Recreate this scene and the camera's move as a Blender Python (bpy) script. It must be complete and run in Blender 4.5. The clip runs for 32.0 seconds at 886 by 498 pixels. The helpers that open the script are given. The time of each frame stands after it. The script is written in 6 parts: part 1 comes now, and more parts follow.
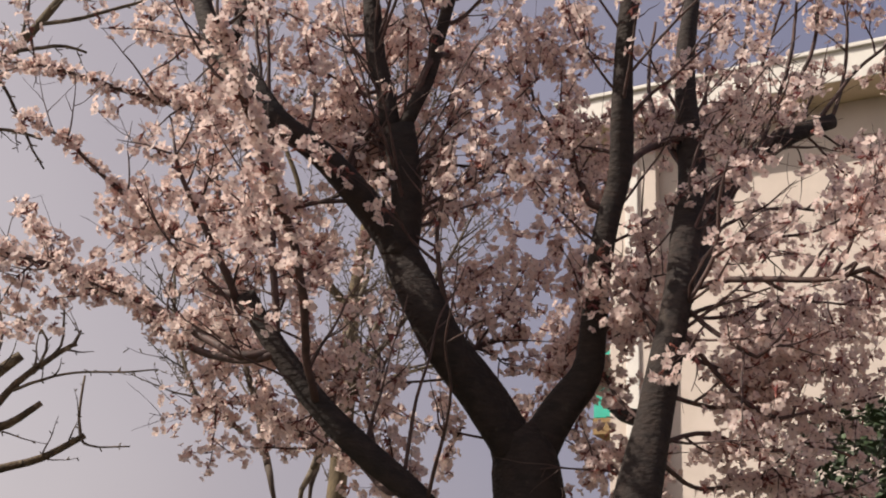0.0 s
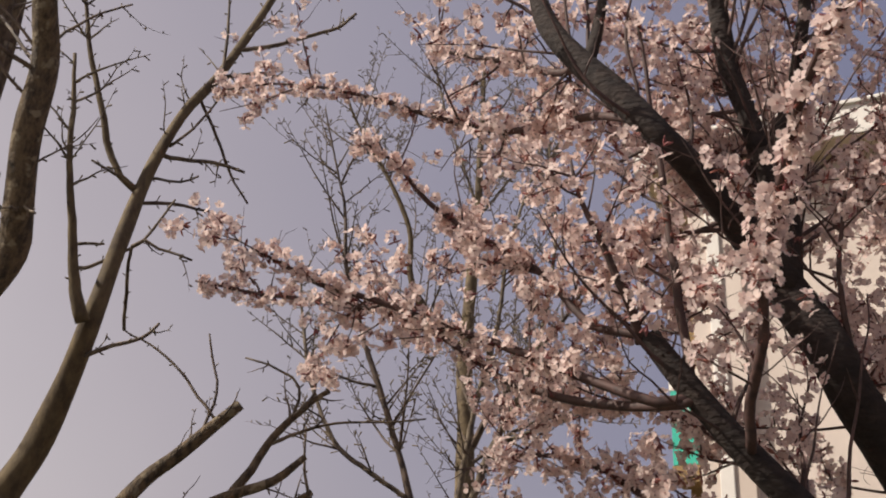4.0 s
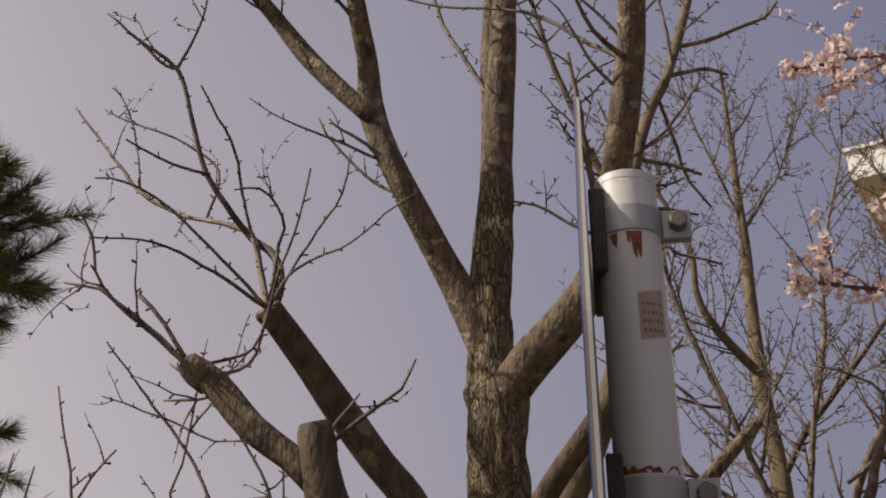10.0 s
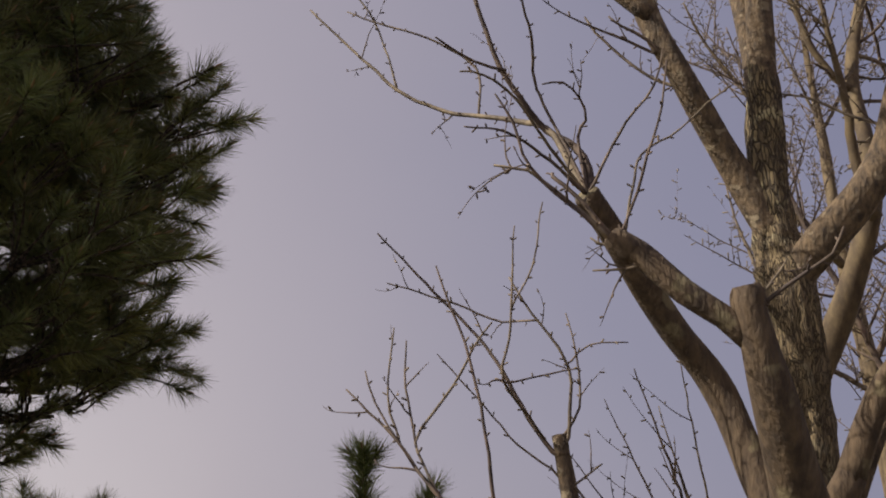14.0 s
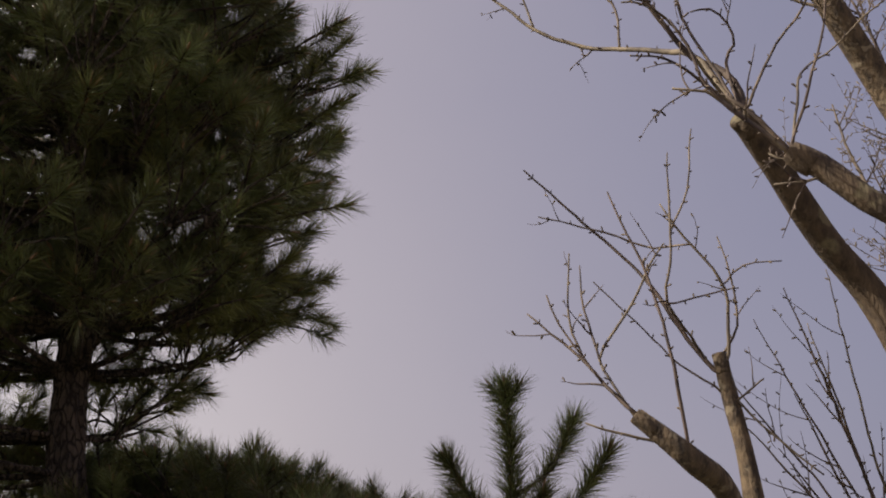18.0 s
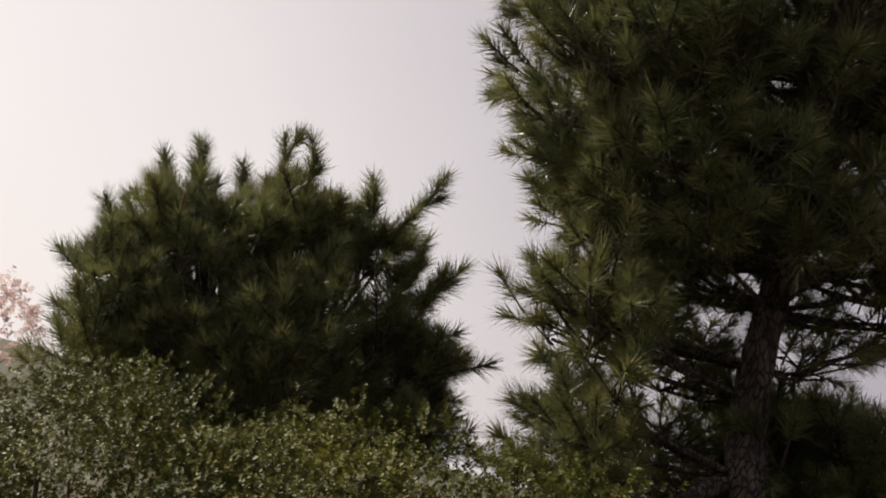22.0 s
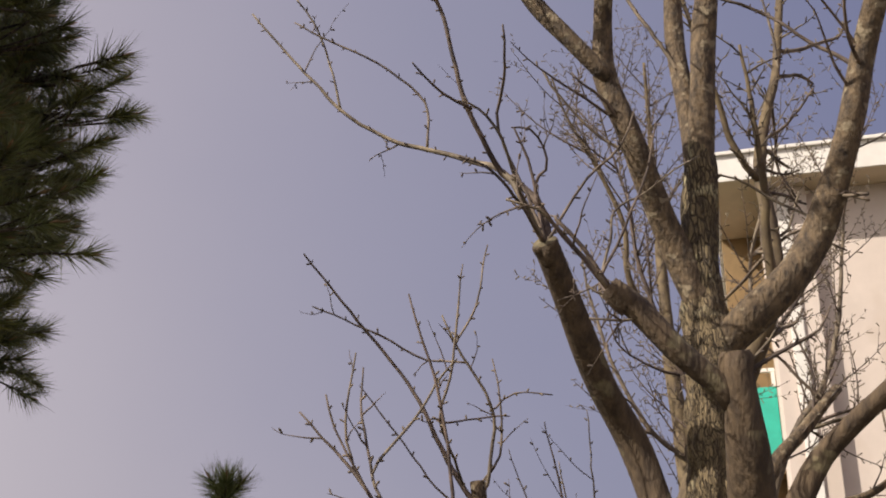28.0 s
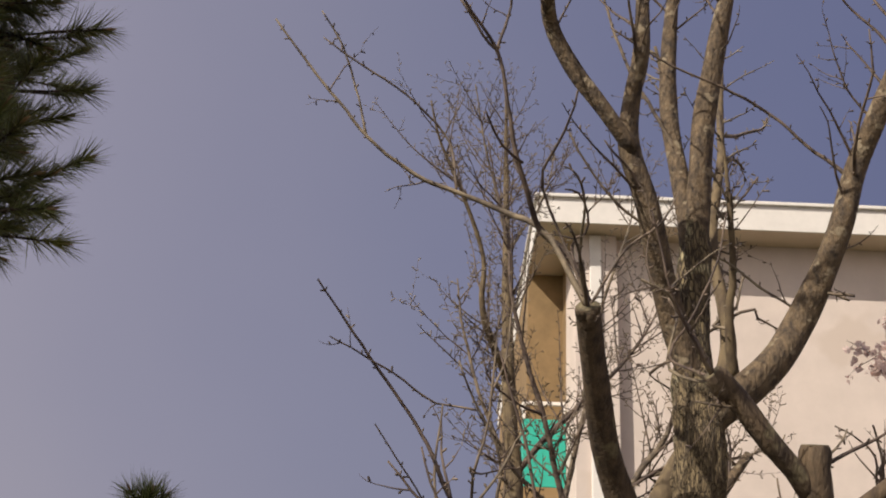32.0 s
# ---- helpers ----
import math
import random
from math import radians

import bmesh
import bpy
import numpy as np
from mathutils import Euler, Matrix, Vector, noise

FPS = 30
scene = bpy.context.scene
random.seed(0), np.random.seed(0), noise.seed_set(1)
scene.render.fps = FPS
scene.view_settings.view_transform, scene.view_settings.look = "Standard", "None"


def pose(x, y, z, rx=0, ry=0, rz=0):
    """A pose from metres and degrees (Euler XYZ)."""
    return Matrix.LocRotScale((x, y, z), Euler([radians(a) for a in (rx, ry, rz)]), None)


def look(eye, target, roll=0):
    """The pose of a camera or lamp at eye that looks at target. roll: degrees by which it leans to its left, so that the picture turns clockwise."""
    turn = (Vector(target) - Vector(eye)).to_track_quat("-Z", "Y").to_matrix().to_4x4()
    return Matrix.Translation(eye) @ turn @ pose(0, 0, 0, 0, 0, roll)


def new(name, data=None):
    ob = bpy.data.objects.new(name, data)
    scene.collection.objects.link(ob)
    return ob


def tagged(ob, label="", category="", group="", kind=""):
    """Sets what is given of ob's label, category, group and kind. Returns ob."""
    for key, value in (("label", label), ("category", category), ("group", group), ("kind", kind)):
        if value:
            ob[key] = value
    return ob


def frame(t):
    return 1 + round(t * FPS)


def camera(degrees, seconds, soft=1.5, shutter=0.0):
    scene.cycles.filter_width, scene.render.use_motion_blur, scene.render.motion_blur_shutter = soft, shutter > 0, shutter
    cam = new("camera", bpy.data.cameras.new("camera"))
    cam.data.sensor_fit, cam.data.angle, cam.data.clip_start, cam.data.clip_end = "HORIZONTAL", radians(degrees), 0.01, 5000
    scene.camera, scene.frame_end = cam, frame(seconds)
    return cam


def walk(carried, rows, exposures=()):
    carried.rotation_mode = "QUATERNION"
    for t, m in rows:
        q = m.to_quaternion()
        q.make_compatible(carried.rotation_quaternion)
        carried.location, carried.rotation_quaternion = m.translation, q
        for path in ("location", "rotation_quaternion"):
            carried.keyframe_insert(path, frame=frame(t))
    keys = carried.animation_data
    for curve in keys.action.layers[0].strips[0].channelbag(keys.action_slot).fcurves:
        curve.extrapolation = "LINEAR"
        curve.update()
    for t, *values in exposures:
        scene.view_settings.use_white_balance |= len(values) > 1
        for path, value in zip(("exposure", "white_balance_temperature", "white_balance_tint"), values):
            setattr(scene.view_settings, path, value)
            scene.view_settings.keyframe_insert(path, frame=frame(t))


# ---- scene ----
cam = camera(46.0, 32.0, soft=1.95)
PATH = [
    (0, (1.543, -0.208, 1.629), (1.390, 1.660, 2.326), 3.40),
    (0.5, (1.471, -0.173, 1.619), (1.312, 1.693, 2.322), 3.46),
    (1, (1.390, -0.140, 1.602), (1.231, 1.722, 2.315), 3.58),
    (1.5, (1.286, -0.126, 1.596), (1.141, 1.736, 2.311), 3.51),
    (2, (1.173, -0.100, 1.595), (1.042, 1.762, 2.314), 3.36),
    (2.5, (1.056, -0.073, 1.601), (0.936, 1.788, 2.325), 3.28),
    (3, (0.940, -0.048, 1.618), (0.826, 1.809, 2.353), 3.11),
    (3.5, (0.811, -0.032, 1.640), (0.706, 1.817, 2.394), 2.83),
    (4, (0.686, -0.029, 1.645), (0.582, 1.809, 2.427), 2.57),
    (4.5, (0.555, -0.025, 1.644), (0.451, 1.802, 2.451), 2.10),
    (6.5, (0.099, 0.043, 1.649), (-0.032, 1.852, 2.490), 0.85),
    (7, (0.004, 0.053, 1.657), (-0.132, 1.862, 2.499), 0.93),
    (7.5, (-0.100, 0.063, 1.659), (-0.238, 1.870, 2.505), 0.88),
    (8, (-0.204, 0.075, 1.651), (-0.346, 1.879, 2.504), 0.73),
    (8.5, (-0.301, 0.097, 1.654), (-0.453, 1.898, 2.510), 0.56),
    (9, (-0.389, 0.113, 1.657), (-0.557, 1.911, 2.515), 0.50),
    (9.5, (-0.485, 0.120, 1.652), (-0.670, 1.918, 2.507), 0.45),
    (10, (-0.607, 0.137, 1.615), (-0.815, 1.932, 2.472), 0.04),
    (10.5, (-0.721, 0.143, 1.582), (-0.932, 1.939, 2.437), -0.15),
    (11, (-0.831, 0.137, 1.556), (-1.038, 1.936, 2.406), -0.47),
    (11.5, (-0.939, 0.116, 1.549), (-1.132, 1.918, 2.396), -0.70),
    (12, (-1.043, 0.069, 1.545), (-1.223, 1.873, 2.390), -1.09),
    (12.5, (-1.141, 0.024, 1.534), (-1.309, 1.830, 2.377), -1.27),
    (13, (-1.237, -0.013, 1.512), (-1.393, 1.801, 2.339), -1.49),
    (13.5, (-1.323, -0.046, 1.499), (-1.472, 1.794, 2.267), -1.61),
    (14, (-1.396, -0.075, 1.501), (-1.538, 1.791, 2.206), -1.77),
    (14.5, (-1.448, -0.105, 1.495), (-1.584, 1.773, 2.170), -1.93),
    (16.5, (-1.576, -0.176, 1.444), (-1.703, 1.710, 2.097), -2.11),
    (17, (-1.590, -0.175, 1.442), (-1.726, 1.712, 2.091), -2.24),
    (17.5, (-1.607, -0.185, 1.437), (-1.758, 1.703, 2.080), -2.50),
    (18, (-1.622, -0.184, 1.426), (-1.896, 1.695, 2.055), -3.50),
    (18.5, (-1.631, -0.186, 1.401), (-2.130, 1.658, 1.992), -4.97),
    (19, (-1.639, -0.206, 1.373), (-2.378, 1.585, 1.871), -6.07),
    (19.5, (-1.666, -0.218, 1.374), (-2.629, 1.487, 1.781), -6.95),
    (20, (-1.696, -0.231, 1.376), (-2.818, 1.389, 1.719), -7.96),
    (20.5, (-1.729, -0.252, 1.369), (-2.870, 1.360, 1.683), -7.99),
    (21, (-1.777, -0.318, 1.343), (-2.948, 1.274, 1.653), -4.10),
    (21.5, (-1.794, -0.400, 1.337), (-3.077, 1.102, 1.651), 10.83),
    (22, (-1.797, -0.462, 1.358), (-3.121, 0.985, 1.749), 16.23),
    (22.5, (-1.793, -0.450, 1.386), (-3.126, 0.930, 1.946), 16.42),
    (23, (-1.778, -0.405, 1.417), (-3.078, 0.935, 2.134), 13.80),
    (23.5, (-1.756, -0.355, 1.445), (-2.951, 1.031, 2.250), 6.65),
    (24, (-1.717, -0.299, 1.469), (-2.759, 1.199, 2.288), -2.73),
    (24.5, (-1.657, -0.232, 1.481), (-2.575, 1.352, 2.287), -7.07),
    (25, (-1.623, -0.187, 1.447), (-2.418, 1.457, 2.262), -6.05),
    (25.5, (-1.622, -0.177, 1.448), (-2.241, 1.545, 2.254), -4.87),
    (26, (-1.625, -0.162, 1.455), (-2.034, 1.626, 2.251), -3.50),
    (26.5, (-1.629, -0.130, 1.477), (-1.832, 1.699, 2.260), -2.25),
    (28.5, (-1.874, 0.041, 1.502), (-1.490, 1.838, 2.291), 1.77),
    (29, (-1.947, 0.062, 1.525), (-1.477, 1.840, 2.311), 2.26),
    (29.5, (-2.037, 0.087, 1.554), (-1.502, 1.849, 2.334), 2.45),
    (30, (-2.130, 0.105, 1.569), (-1.547, 1.852, 2.348), 2.66),
    (30.5, (-2.229, 0.113, 1.575), (-1.609, 1.847, 2.354), 2.74),
    (31, (-2.327, 0.123, 1.581), (-1.668, 1.843, 2.362), 2.71),
    (31.5, (-2.422, 0.147, 1.577), (-1.721, 1.846, 2.366), 2.77),
    (32, (-2.499, 0.174, 1.577), (-1.760, 1.852, 2.376), 2.88),
]
EXPOSURES = [(0, 0.12), (4, 0.06), (8, 0.0), (11, -0.03), (13, 0.08), (16, 0.18), (18, 0.22), (19, 0.16), (20, 0.12), (22, 0.05), (24, 0.05), (25, 0.2), (26, 0.4), (27.5, 0.35), (29, 0.2), (30.5, 0.08), (32, 0.08)]
walk(cam, [(t, look(eye, target, roll)) for t, eye, target, roll in PATH], EXPOSURES)

SUN_YAW, SUN_ELEV = 104.0, 40.0  # degrees: yaw to the left of +y
SUN = Vector((-math.sin(radians(SUN_YAW)) * math.cos(radians(SUN_ELEV)), math.cos(radians(SUN_YAW)) * math.cos(radians(SUN_ELEV)), math.sin(radians(SUN_ELEV))))


# ---- world and sun ----
def make_world():
    w = bpy.data.worlds.new("hazy_spring_sky")
    w.use_nodes = True
    n, l = w.node_tree.nodes, w.node_tree.links
    n.clear()
    out, bg = n.new("ShaderNodeOutputWorld"), n.new("ShaderNodeBackground")
    sky = n.new("ShaderNodeTexSky")
    sky.sky_type, sky.sun_disc = "NISHITA", False
    sky.sun_elevation, sky.sun_rotation = radians(SUN_ELEV), radians(-SUN_YAW)
    sky.air_density, sky.dust_density, sky.ozone_density = 1.2, 4.0, 1.5
    tint = n.new("ShaderNodeMix")
    tint.data_type, tint.blend_type = "RGBA", "MULTIPLY"
    tint.inputs[0].default_value = 1.0
    tint.inputs[7].default_value = (0.085, 0.085, 0.085, 1)
    l.new(sky.outputs[0], tint.inputs[6])
    # spring haze: paler towards the sun, blue-lavender away from it
    geo = n.new("ShaderNodeTexCoord")
    dot = n.new("ShaderNodeVectorMath")
    dot.operation = "DOT_PRODUCT"
    dot.inputs[1].default_value = Vector((SUN.x, SUN.y, -0.28)).normalized()
    l.new(geo.outputs["Generated"], dot.inputs[0])
    cloud = n.new("ShaderNodeTexNoise")
    cloud.inputs["Scale"].default_value, cloud.inputs["Detail"].default_value = 2.6, 4.0
    l.new(geo.outputs["Generated"], cloud.inputs["Vector"])
    add = n.new("ShaderNodeMath")
    add.operation, add.inputs[1].default_value = "MULTIPLY_ADD", 0.16
    l.new(cloud.outputs[0], add.inputs[0])
    l.new(dot.outputs["Value"], add.inputs[2])
    ramp = n.new("ShaderNodeValToRGB")
    e = ramp.color_ramp.elements
    e[0].position, e[0].color = HAZE[0]
    e[1].position, e[1].color = HAZE[-1]
    for p, c in HAZE[1:-1]:
        k = e.new(p)
        k.color = c
    remap = n.new("ShaderNodeMapRange")
    remap.inputs["From Min"].default_value, remap.inputs["From Max"].default_value = -1.0, 1.0
    l.new(add.outputs[0], remap.inputs["Value"])
    l.new(remap.outputs[0], ramp.inputs[0])
    mix = n.new("ShaderNodeMix")
    mix.data_type = "RGBA"
    mix.inputs[0].default_value = 0.9
    l.new(tint.outputs[2], mix.inputs[6])
    l.new(ramp.outputs[0], mix.inputs[7])
    l.new(mix.outputs[2], bg.inputs["Color"])
    bg.inputs["Strength"].default_value = 1.0
    l.new(bg.outputs[0], out.inputs["Surface"])
    scene.world = w


HAZE = [
    (0.06, (0.120, 0.132, 0.245, 1)),
    (0.22, (0.205, 0.205, 0.300, 1)),
    (0.34, (0.275, 0.260, 0.340, 1)),
    (0.45, (0.365, 0.330, 0.385, 1)),
    (0.55, (0.455, 0.405, 0.440, 1)),
    (0.66, (0.600, 0.540, 0.555, 1)),
    (0.78, (0.860, 0.785, 0.770, 1)),
    (1.00, (1.05, 0.97, 0.93, 1)),
]
make_world()
sun = new("sun", bpy.data.lights.new("sun", "SUN"))
sun.data.energy, sun.data.angle, sun.data.color = 5.0, radians(0.6), (1.0, 0.92, 0.8)
sun.matrix_world = look(SUN * 40, (0, 0, 0))


# ---- materials ----
def material(name, base, rough=0.7, metal=0.0, vary=0.25, scale=20.0, stretch=(1, 1, 1), second=None, bump=0.3, bump_scale=80.0, bump_dist=0.004, per_object=0.0, per_island=0.0, translucent=0.0, speck=None, crack=None):
    m = bpy.data.materials.new(name)
    m.use_nodes = True
    n, l = m.node_tree.nodes, m.node_tree.links
    bsdf = n["Principled BSDF"]
    bsdf.inputs["Roughness"].default_value, bsdf.inputs["Metallic"].default_value = rough, metal
    co = n.new("ShaderNodeTexCoord")
    mp = n.new("ShaderNodeMapping")
    mp.inputs["Scale"].default_value = stretch
    l.new(co.outputs["Object"], mp.inputs["Vector"])
    big = n.new("ShaderNodeTexNoise")
    big.inputs["Scale"].default_value, big.inputs["Detail"].default_value, big.inputs["Roughness"].default_value = scale, 5.0, 0.65
    l.new(mp.outputs[0], big.inputs["Vector"])
    ramp = n.new("ShaderNodeValToRGB")
    other = second or tuple(c * (1 - vary) for c in base)
    light = base if second else tuple(min(1.0, c * (1 + vary)) for c in base)
    ramp.color_ramp.elements[0].position, ramp.color_ramp.elements[0].color = 0.36, (*other, 1)
    ramp.color_ramp.elements[1].position, ramp.color_ramp.elements[1].color = 0.66, (*light, 1)
    l.new(big.outputs[0], ramp.inputs[0])
    colour = ramp.outputs[0]
    if speck:
        sp = n.new("ShaderNodeTexNoise")
        sp.inputs["Scale"].default_value, sp.inputs["Detail"].default_value = speck[1], 3.0
        l.new(co.outputs["Object"], sp.inputs["Vector"])
        gate = n.new("ShaderNodeMapRange")
        gate.inputs["From Min"].default_value, gate.inputs["From Max"].default_value = speck[2], speck[2] + 0.06
        l.new(sp.outputs[0], gate.inputs["Value"])
        mx = n.new("ShaderNodeMix")
        mx.data_type = "RGBA"
        mx.inputs[7].default_value = (*speck[0], 1)
        l.new(gate.outputs[0], mx.inputs[0])
        l.new(colour, mx.inputs[6])
        colour = mx.outputs[2]
    for amount, socket in ((per_object, "obj"), (per_island, "isl")):
        if amount:
            src = n.new("ShaderNodeObjectInfo").outputs["Random"] if socket == "obj" else n.new("ShaderNodeNewGeometry").outputs["Random Per Island"]
            mr = n.new("ShaderNodeMapRange")
            mr.inputs["To Min"].default_value, mr.inputs["To Max"].default_value = 1 - amount, 1 + amount
            l.new(src, mr.inputs["Value"])
            hs = n.new("ShaderNodeHueSaturation")
            l.new(mr.outputs[0], hs.inputs["Value"])
            hue = n.new("ShaderNodeMapRange")
            hue.inputs["To Min"].default_value, hue.inputs["To Max"].default_value = 0.5 - amount * 0.06, 0.5 + amount * 0.06
            l.new(src, hue.inputs["Value"])
            l.new(hue.outputs[0], hs.inputs["Hue"])
            l.new(colour, hs.inputs["Color"])
            colour = hs.outputs[0]
    furrow = None
    if crack:  # bark furrows: (scale, stretch, groove width, groove colour)
        wm = n.new("ShaderNodeTexNoise")
        wm.inputs["Scale"].default_value, wm.inputs["Detail"].default_value = 14.0, 2.0
        l.new(co.outputs["Object"], wm.inputs["Vector"])
        ws = n.new("ShaderNodeVectorMath")
        ws.operation = "MULTIPLY_ADD"
        ws.inputs[1].default_value = (0.035, 0.035, 0.035)
        l.new(wm.outputs["Color"], ws.inputs[0])
        l.new(co.outputs["Object"], ws.inputs[2])
        cm = n.new("ShaderNodeMapping")
        cm.inputs["Scale"].default_value = crack[1]
        l.new(ws.outputs[0], cm.inputs["Vector"])
        vo = n.new("ShaderNodeTexVoronoi")
        vo.feature = "DISTANCE_TO_EDGE"
        vo.inputs["Scale"].default_value = crack[0]
        l.new(cm.outputs[0], vo.inputs["Vector"])
        fr = n.new("ShaderNodeMapRange")
        fr.interpolation_type = "SMOOTHSTEP"
        fr.inputs["From Max"].default_value = crack[2]
        l.new(vo.outputs["Distance"], fr.inputs["Value"])
        furrow = fr.outputs[0]
        gx = n.new("ShaderNodeMix")
        gx.data_type = "RGBA"
        gx.inputs[6].default_value = (*crack[3], 1)
        l.new(furrow, gx.inputs[0])
        l.new(colour, gx.inputs[7])
        colour = gx.outputs[2]
    l.new(colour, bsdf.inputs["Base Color"])
    if bump:
        fine = n.new("ShaderNodeTexNoise")
        fine.inputs["Scale"].default_value, fine.inputs["Detail"].default_value = bump_scale, 6.0
        l.new(mp.outputs[0], fine.inputs["Vector"])
        bp = n.new("ShaderNodeBump")
        bp.inputs["Strength"].default_value, bp.inputs["Distance"].default_value = bump, bump_dist
        height = fine.outputs[0]
        if furrow:
            hm = n.new("ShaderNodeMath")
            hm.operation, hm.inputs[1].default_value = "MULTIPLY_ADD", 0.35
            l.new(fine.outputs[0], hm.inputs[0])
            l.new(furrow, hm.inputs[2])
            height = hm.outputs[0]
        l.new(height, bp.inputs["Height"])
        l.new(bp.outputs[0], bsdf.inputs["Normal"])
    if translucent:
        tr = n.new("ShaderNodeBsdfTranslucent")
        l.new(colour, tr.inputs["Color"])
        ms = n.new("ShaderNodeMixShader")
        ms.inputs[0].default_value = translucent
        l.new(bsdf.outputs[0], ms.inputs[1])
        l.new(tr.outputs[0], ms.inputs[2])
        l.new(ms.outputs[0], n["Material Output"].inputs["Surface"])
    return m


BARK_GINKGO = material("ginkgo_bark", (0.29, 0.215, 0.115), 0.9, second=(0.135, 0.096, 0.056), scale=26, stretch=(1.7, 1.7, 0.5), bump=1.0, bump_scale=90, bump_dist=0.010, speck=((0.31, 0.26, 0.16), 9, 0.60), crack=(205, (1, 1, 0.075), 0.17, (0.080, 0.056, 0.034)))
BARK_LIMB = material("ginkgo_limb_bark", (0.175, 0.120, 0.068), 0.85, second=(0.040, 0.027, 0.018), scale=42, stretch=(1.2, 1.2, 0.6), bump=1.0, bump_scale=110, bump_dist=0.008, speck=((0.235, 0.185, 0.12), 26, 0.60))
BARK_STEM = material("ginkgo_stem_bark", (0.22, 0.165, 0.085), 0.88, second=(0.075, 0.052, 0.030), scale=36, stretch=(1.6, 1.6, 0.5), bump=1.0, bump_scale=95, bump_dist=0.009, speck=((0.33, 0.28, 0.16), 20, 0.57), crack=(110, (1, 1, 0.16), 0.16, (0.05, 0.034, 0.02)))
# limb bark with the shade on the pruned stubs put into its darker colour
BARK_SHADED = material("shaded_pruned_limb_bark", (0.120, 0.080, 0.045), 0.88, second=(0.044, 0.028, 0.017), scale=26, stretch=(1.6, 1.6, 0.5), bump=1.0, bump_scale=80, bump_dist=0.006, speck=((0.17, 0.135, 0.075), 12, 0.62))
TWIG_GINKGO = material("ginkgo_twig_bark", (0.20, 0.145, 0.098), 0.75, second=(0.045, 0.030, 0.024), scale=16, bump=0.3, per_object=0.3)
BARK_PALE = material("young_ginkgo_bark", (0.17, 0.122, 0.064), 0.85, second=(0.07, 0.047, 0.028), scale=28, stretch=(1, 1, 0.5), bump=0.5, bump_scale=90)
BARK_CHERRY = material("cherry_bark", (0.034, 0.021, 0.017), 0.88, second=(0.015, 0.0095, 0.0085), scale=26, stretch=(0.9, 0.9, 1.7), bump=1.0, bump_scale=70, bump_dist=0.006, speck=((0.042, 0.029, 0.023), 24, 0.64))
TWIG_CHERRY = material("cherry_twig_bark", (0.10, 0.05, 0.042), 0.7, second=(0.04, 0.022, 0.02), scale=40, bump=0.2)
PETAL = material("cherry_petal", (0.84, 0.70, 0.65), 0.6, vary=0.06, scale=60, second=(0.78, 0.59, 0.54), bump=0.0, per_island=0.12, translucent=0.5)
CALYX = material("cherry_calyx", (0.20, 0.055, 0.05), 0.6, vary=0.4, scale=90, bump=0.0, per_island=0.3)
CUT = material("sawn_wood", (0.20, 0.16, 0.09), 0.9, second=(0.07, 0.055, 0.035), scale=60, bump=0.5, bump_scale=150)
BARK_PINE = material("pine_bark", (0.17, 0.125, 0.09), 0.9, second=(0.06, 0.042, 0.031), scale=18, stretch=(1.4, 1.4, 0.5), bump=1.0, bump_scale=45, bump_dist=0.010, crack=(46, (1, 1, 0.34), 0.16, (0.028, 0.019, 0.014)))
NEEDLE = material("pine_needle", (0.275, 0.272, 0.088), 0.32, second=(0.070, 0.082, 0.036), scale=4, bump=0.0, per_object=0.35, per_island=0.4, translucent=0.3)
NEEDLE_DRY = material("dry_pine_needle", (0.22, 0.12, 0.05), 0.6, vary=0.3, scale=7, bump=0.0, per_island=0.3)
CANDLE = material("pine_candle", (0.26, 0.16, 0.08), 0.7, vary=0.3, scale=90, bump=0.3)
LEAF = material("hedge_leaf", (0.185, 0.175, 0.032), 0.5, second=(0.046, 0.056, 0.014), scale=5, bump=0.0, per_island=0.4, translucent=0.2)
LEAF.node_tree.nodes["Principled BSDF"].inputs["Specular IOR Level"].default_value = 0.2
STEM = material("shrub_stem", (0.07, 0.05, 0.03), 0.9, vary=0.3, scale=30)
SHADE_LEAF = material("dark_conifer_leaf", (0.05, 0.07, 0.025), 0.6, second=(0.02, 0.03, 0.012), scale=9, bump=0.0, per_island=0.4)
STEEL = material("galvanised_steel", (0.36, 0.35, 0.335), 0.5, 0.35, vary=0.08, scale=14, stretch=(1, 1, 0.3), bump=0.1, speck=((0.40, 0.38, 0.35), 40, 0.66))
PAINT_POLE = material("pole_paint", (0.56, 0.535, 0.51), 0.45, vary=0.05, scale=9, stretch=(1, 1, 0.35), bump=0.08, speck=((0.42, 0.36, 0.30), 55, 0.70))
RUST = material("rust", (0.26, 0.09, 0.035), 0.9, second=(0.12, 0.04, 0.02), scale=70, bump=0.5)
SIGN_BLUE = material("sign_blue", (0.012, 0.058, 0.225), 0.45, vary=0.12, scale=8, bump=0.04)
SIGN_WHITE = material("sign_white", (0.29, 0.275, 0.25), 0.4, vary=0.06, scale=20, bump=0.04)
SIGN_BACK = material("sign_back_grey", (0.17, 0.135, 0.112), 0.5, 0.2, vary=0.08, scale=12, bump=0.1)
BOLT_STEEL = material("bolt_steel", (0.15, 0.13, 0.11), 0.5, 0.6, vary=0.2, scale=40)
BRACKET = material("stained_bracket", (0.055, 0.042, 0.034), 0.7, 0.2, vary=0.4, scale=40, bump=0.3)
STICKER = material("faded_sticker", (0.34, 0.26, 0.20), 0.7, vary=0.1, scale=60, bump=0.05)
INK = material("sticker_ink", (0.17, 0.13, 0.11), 0.8, vary=0.1, scale=60, bump=0.0)
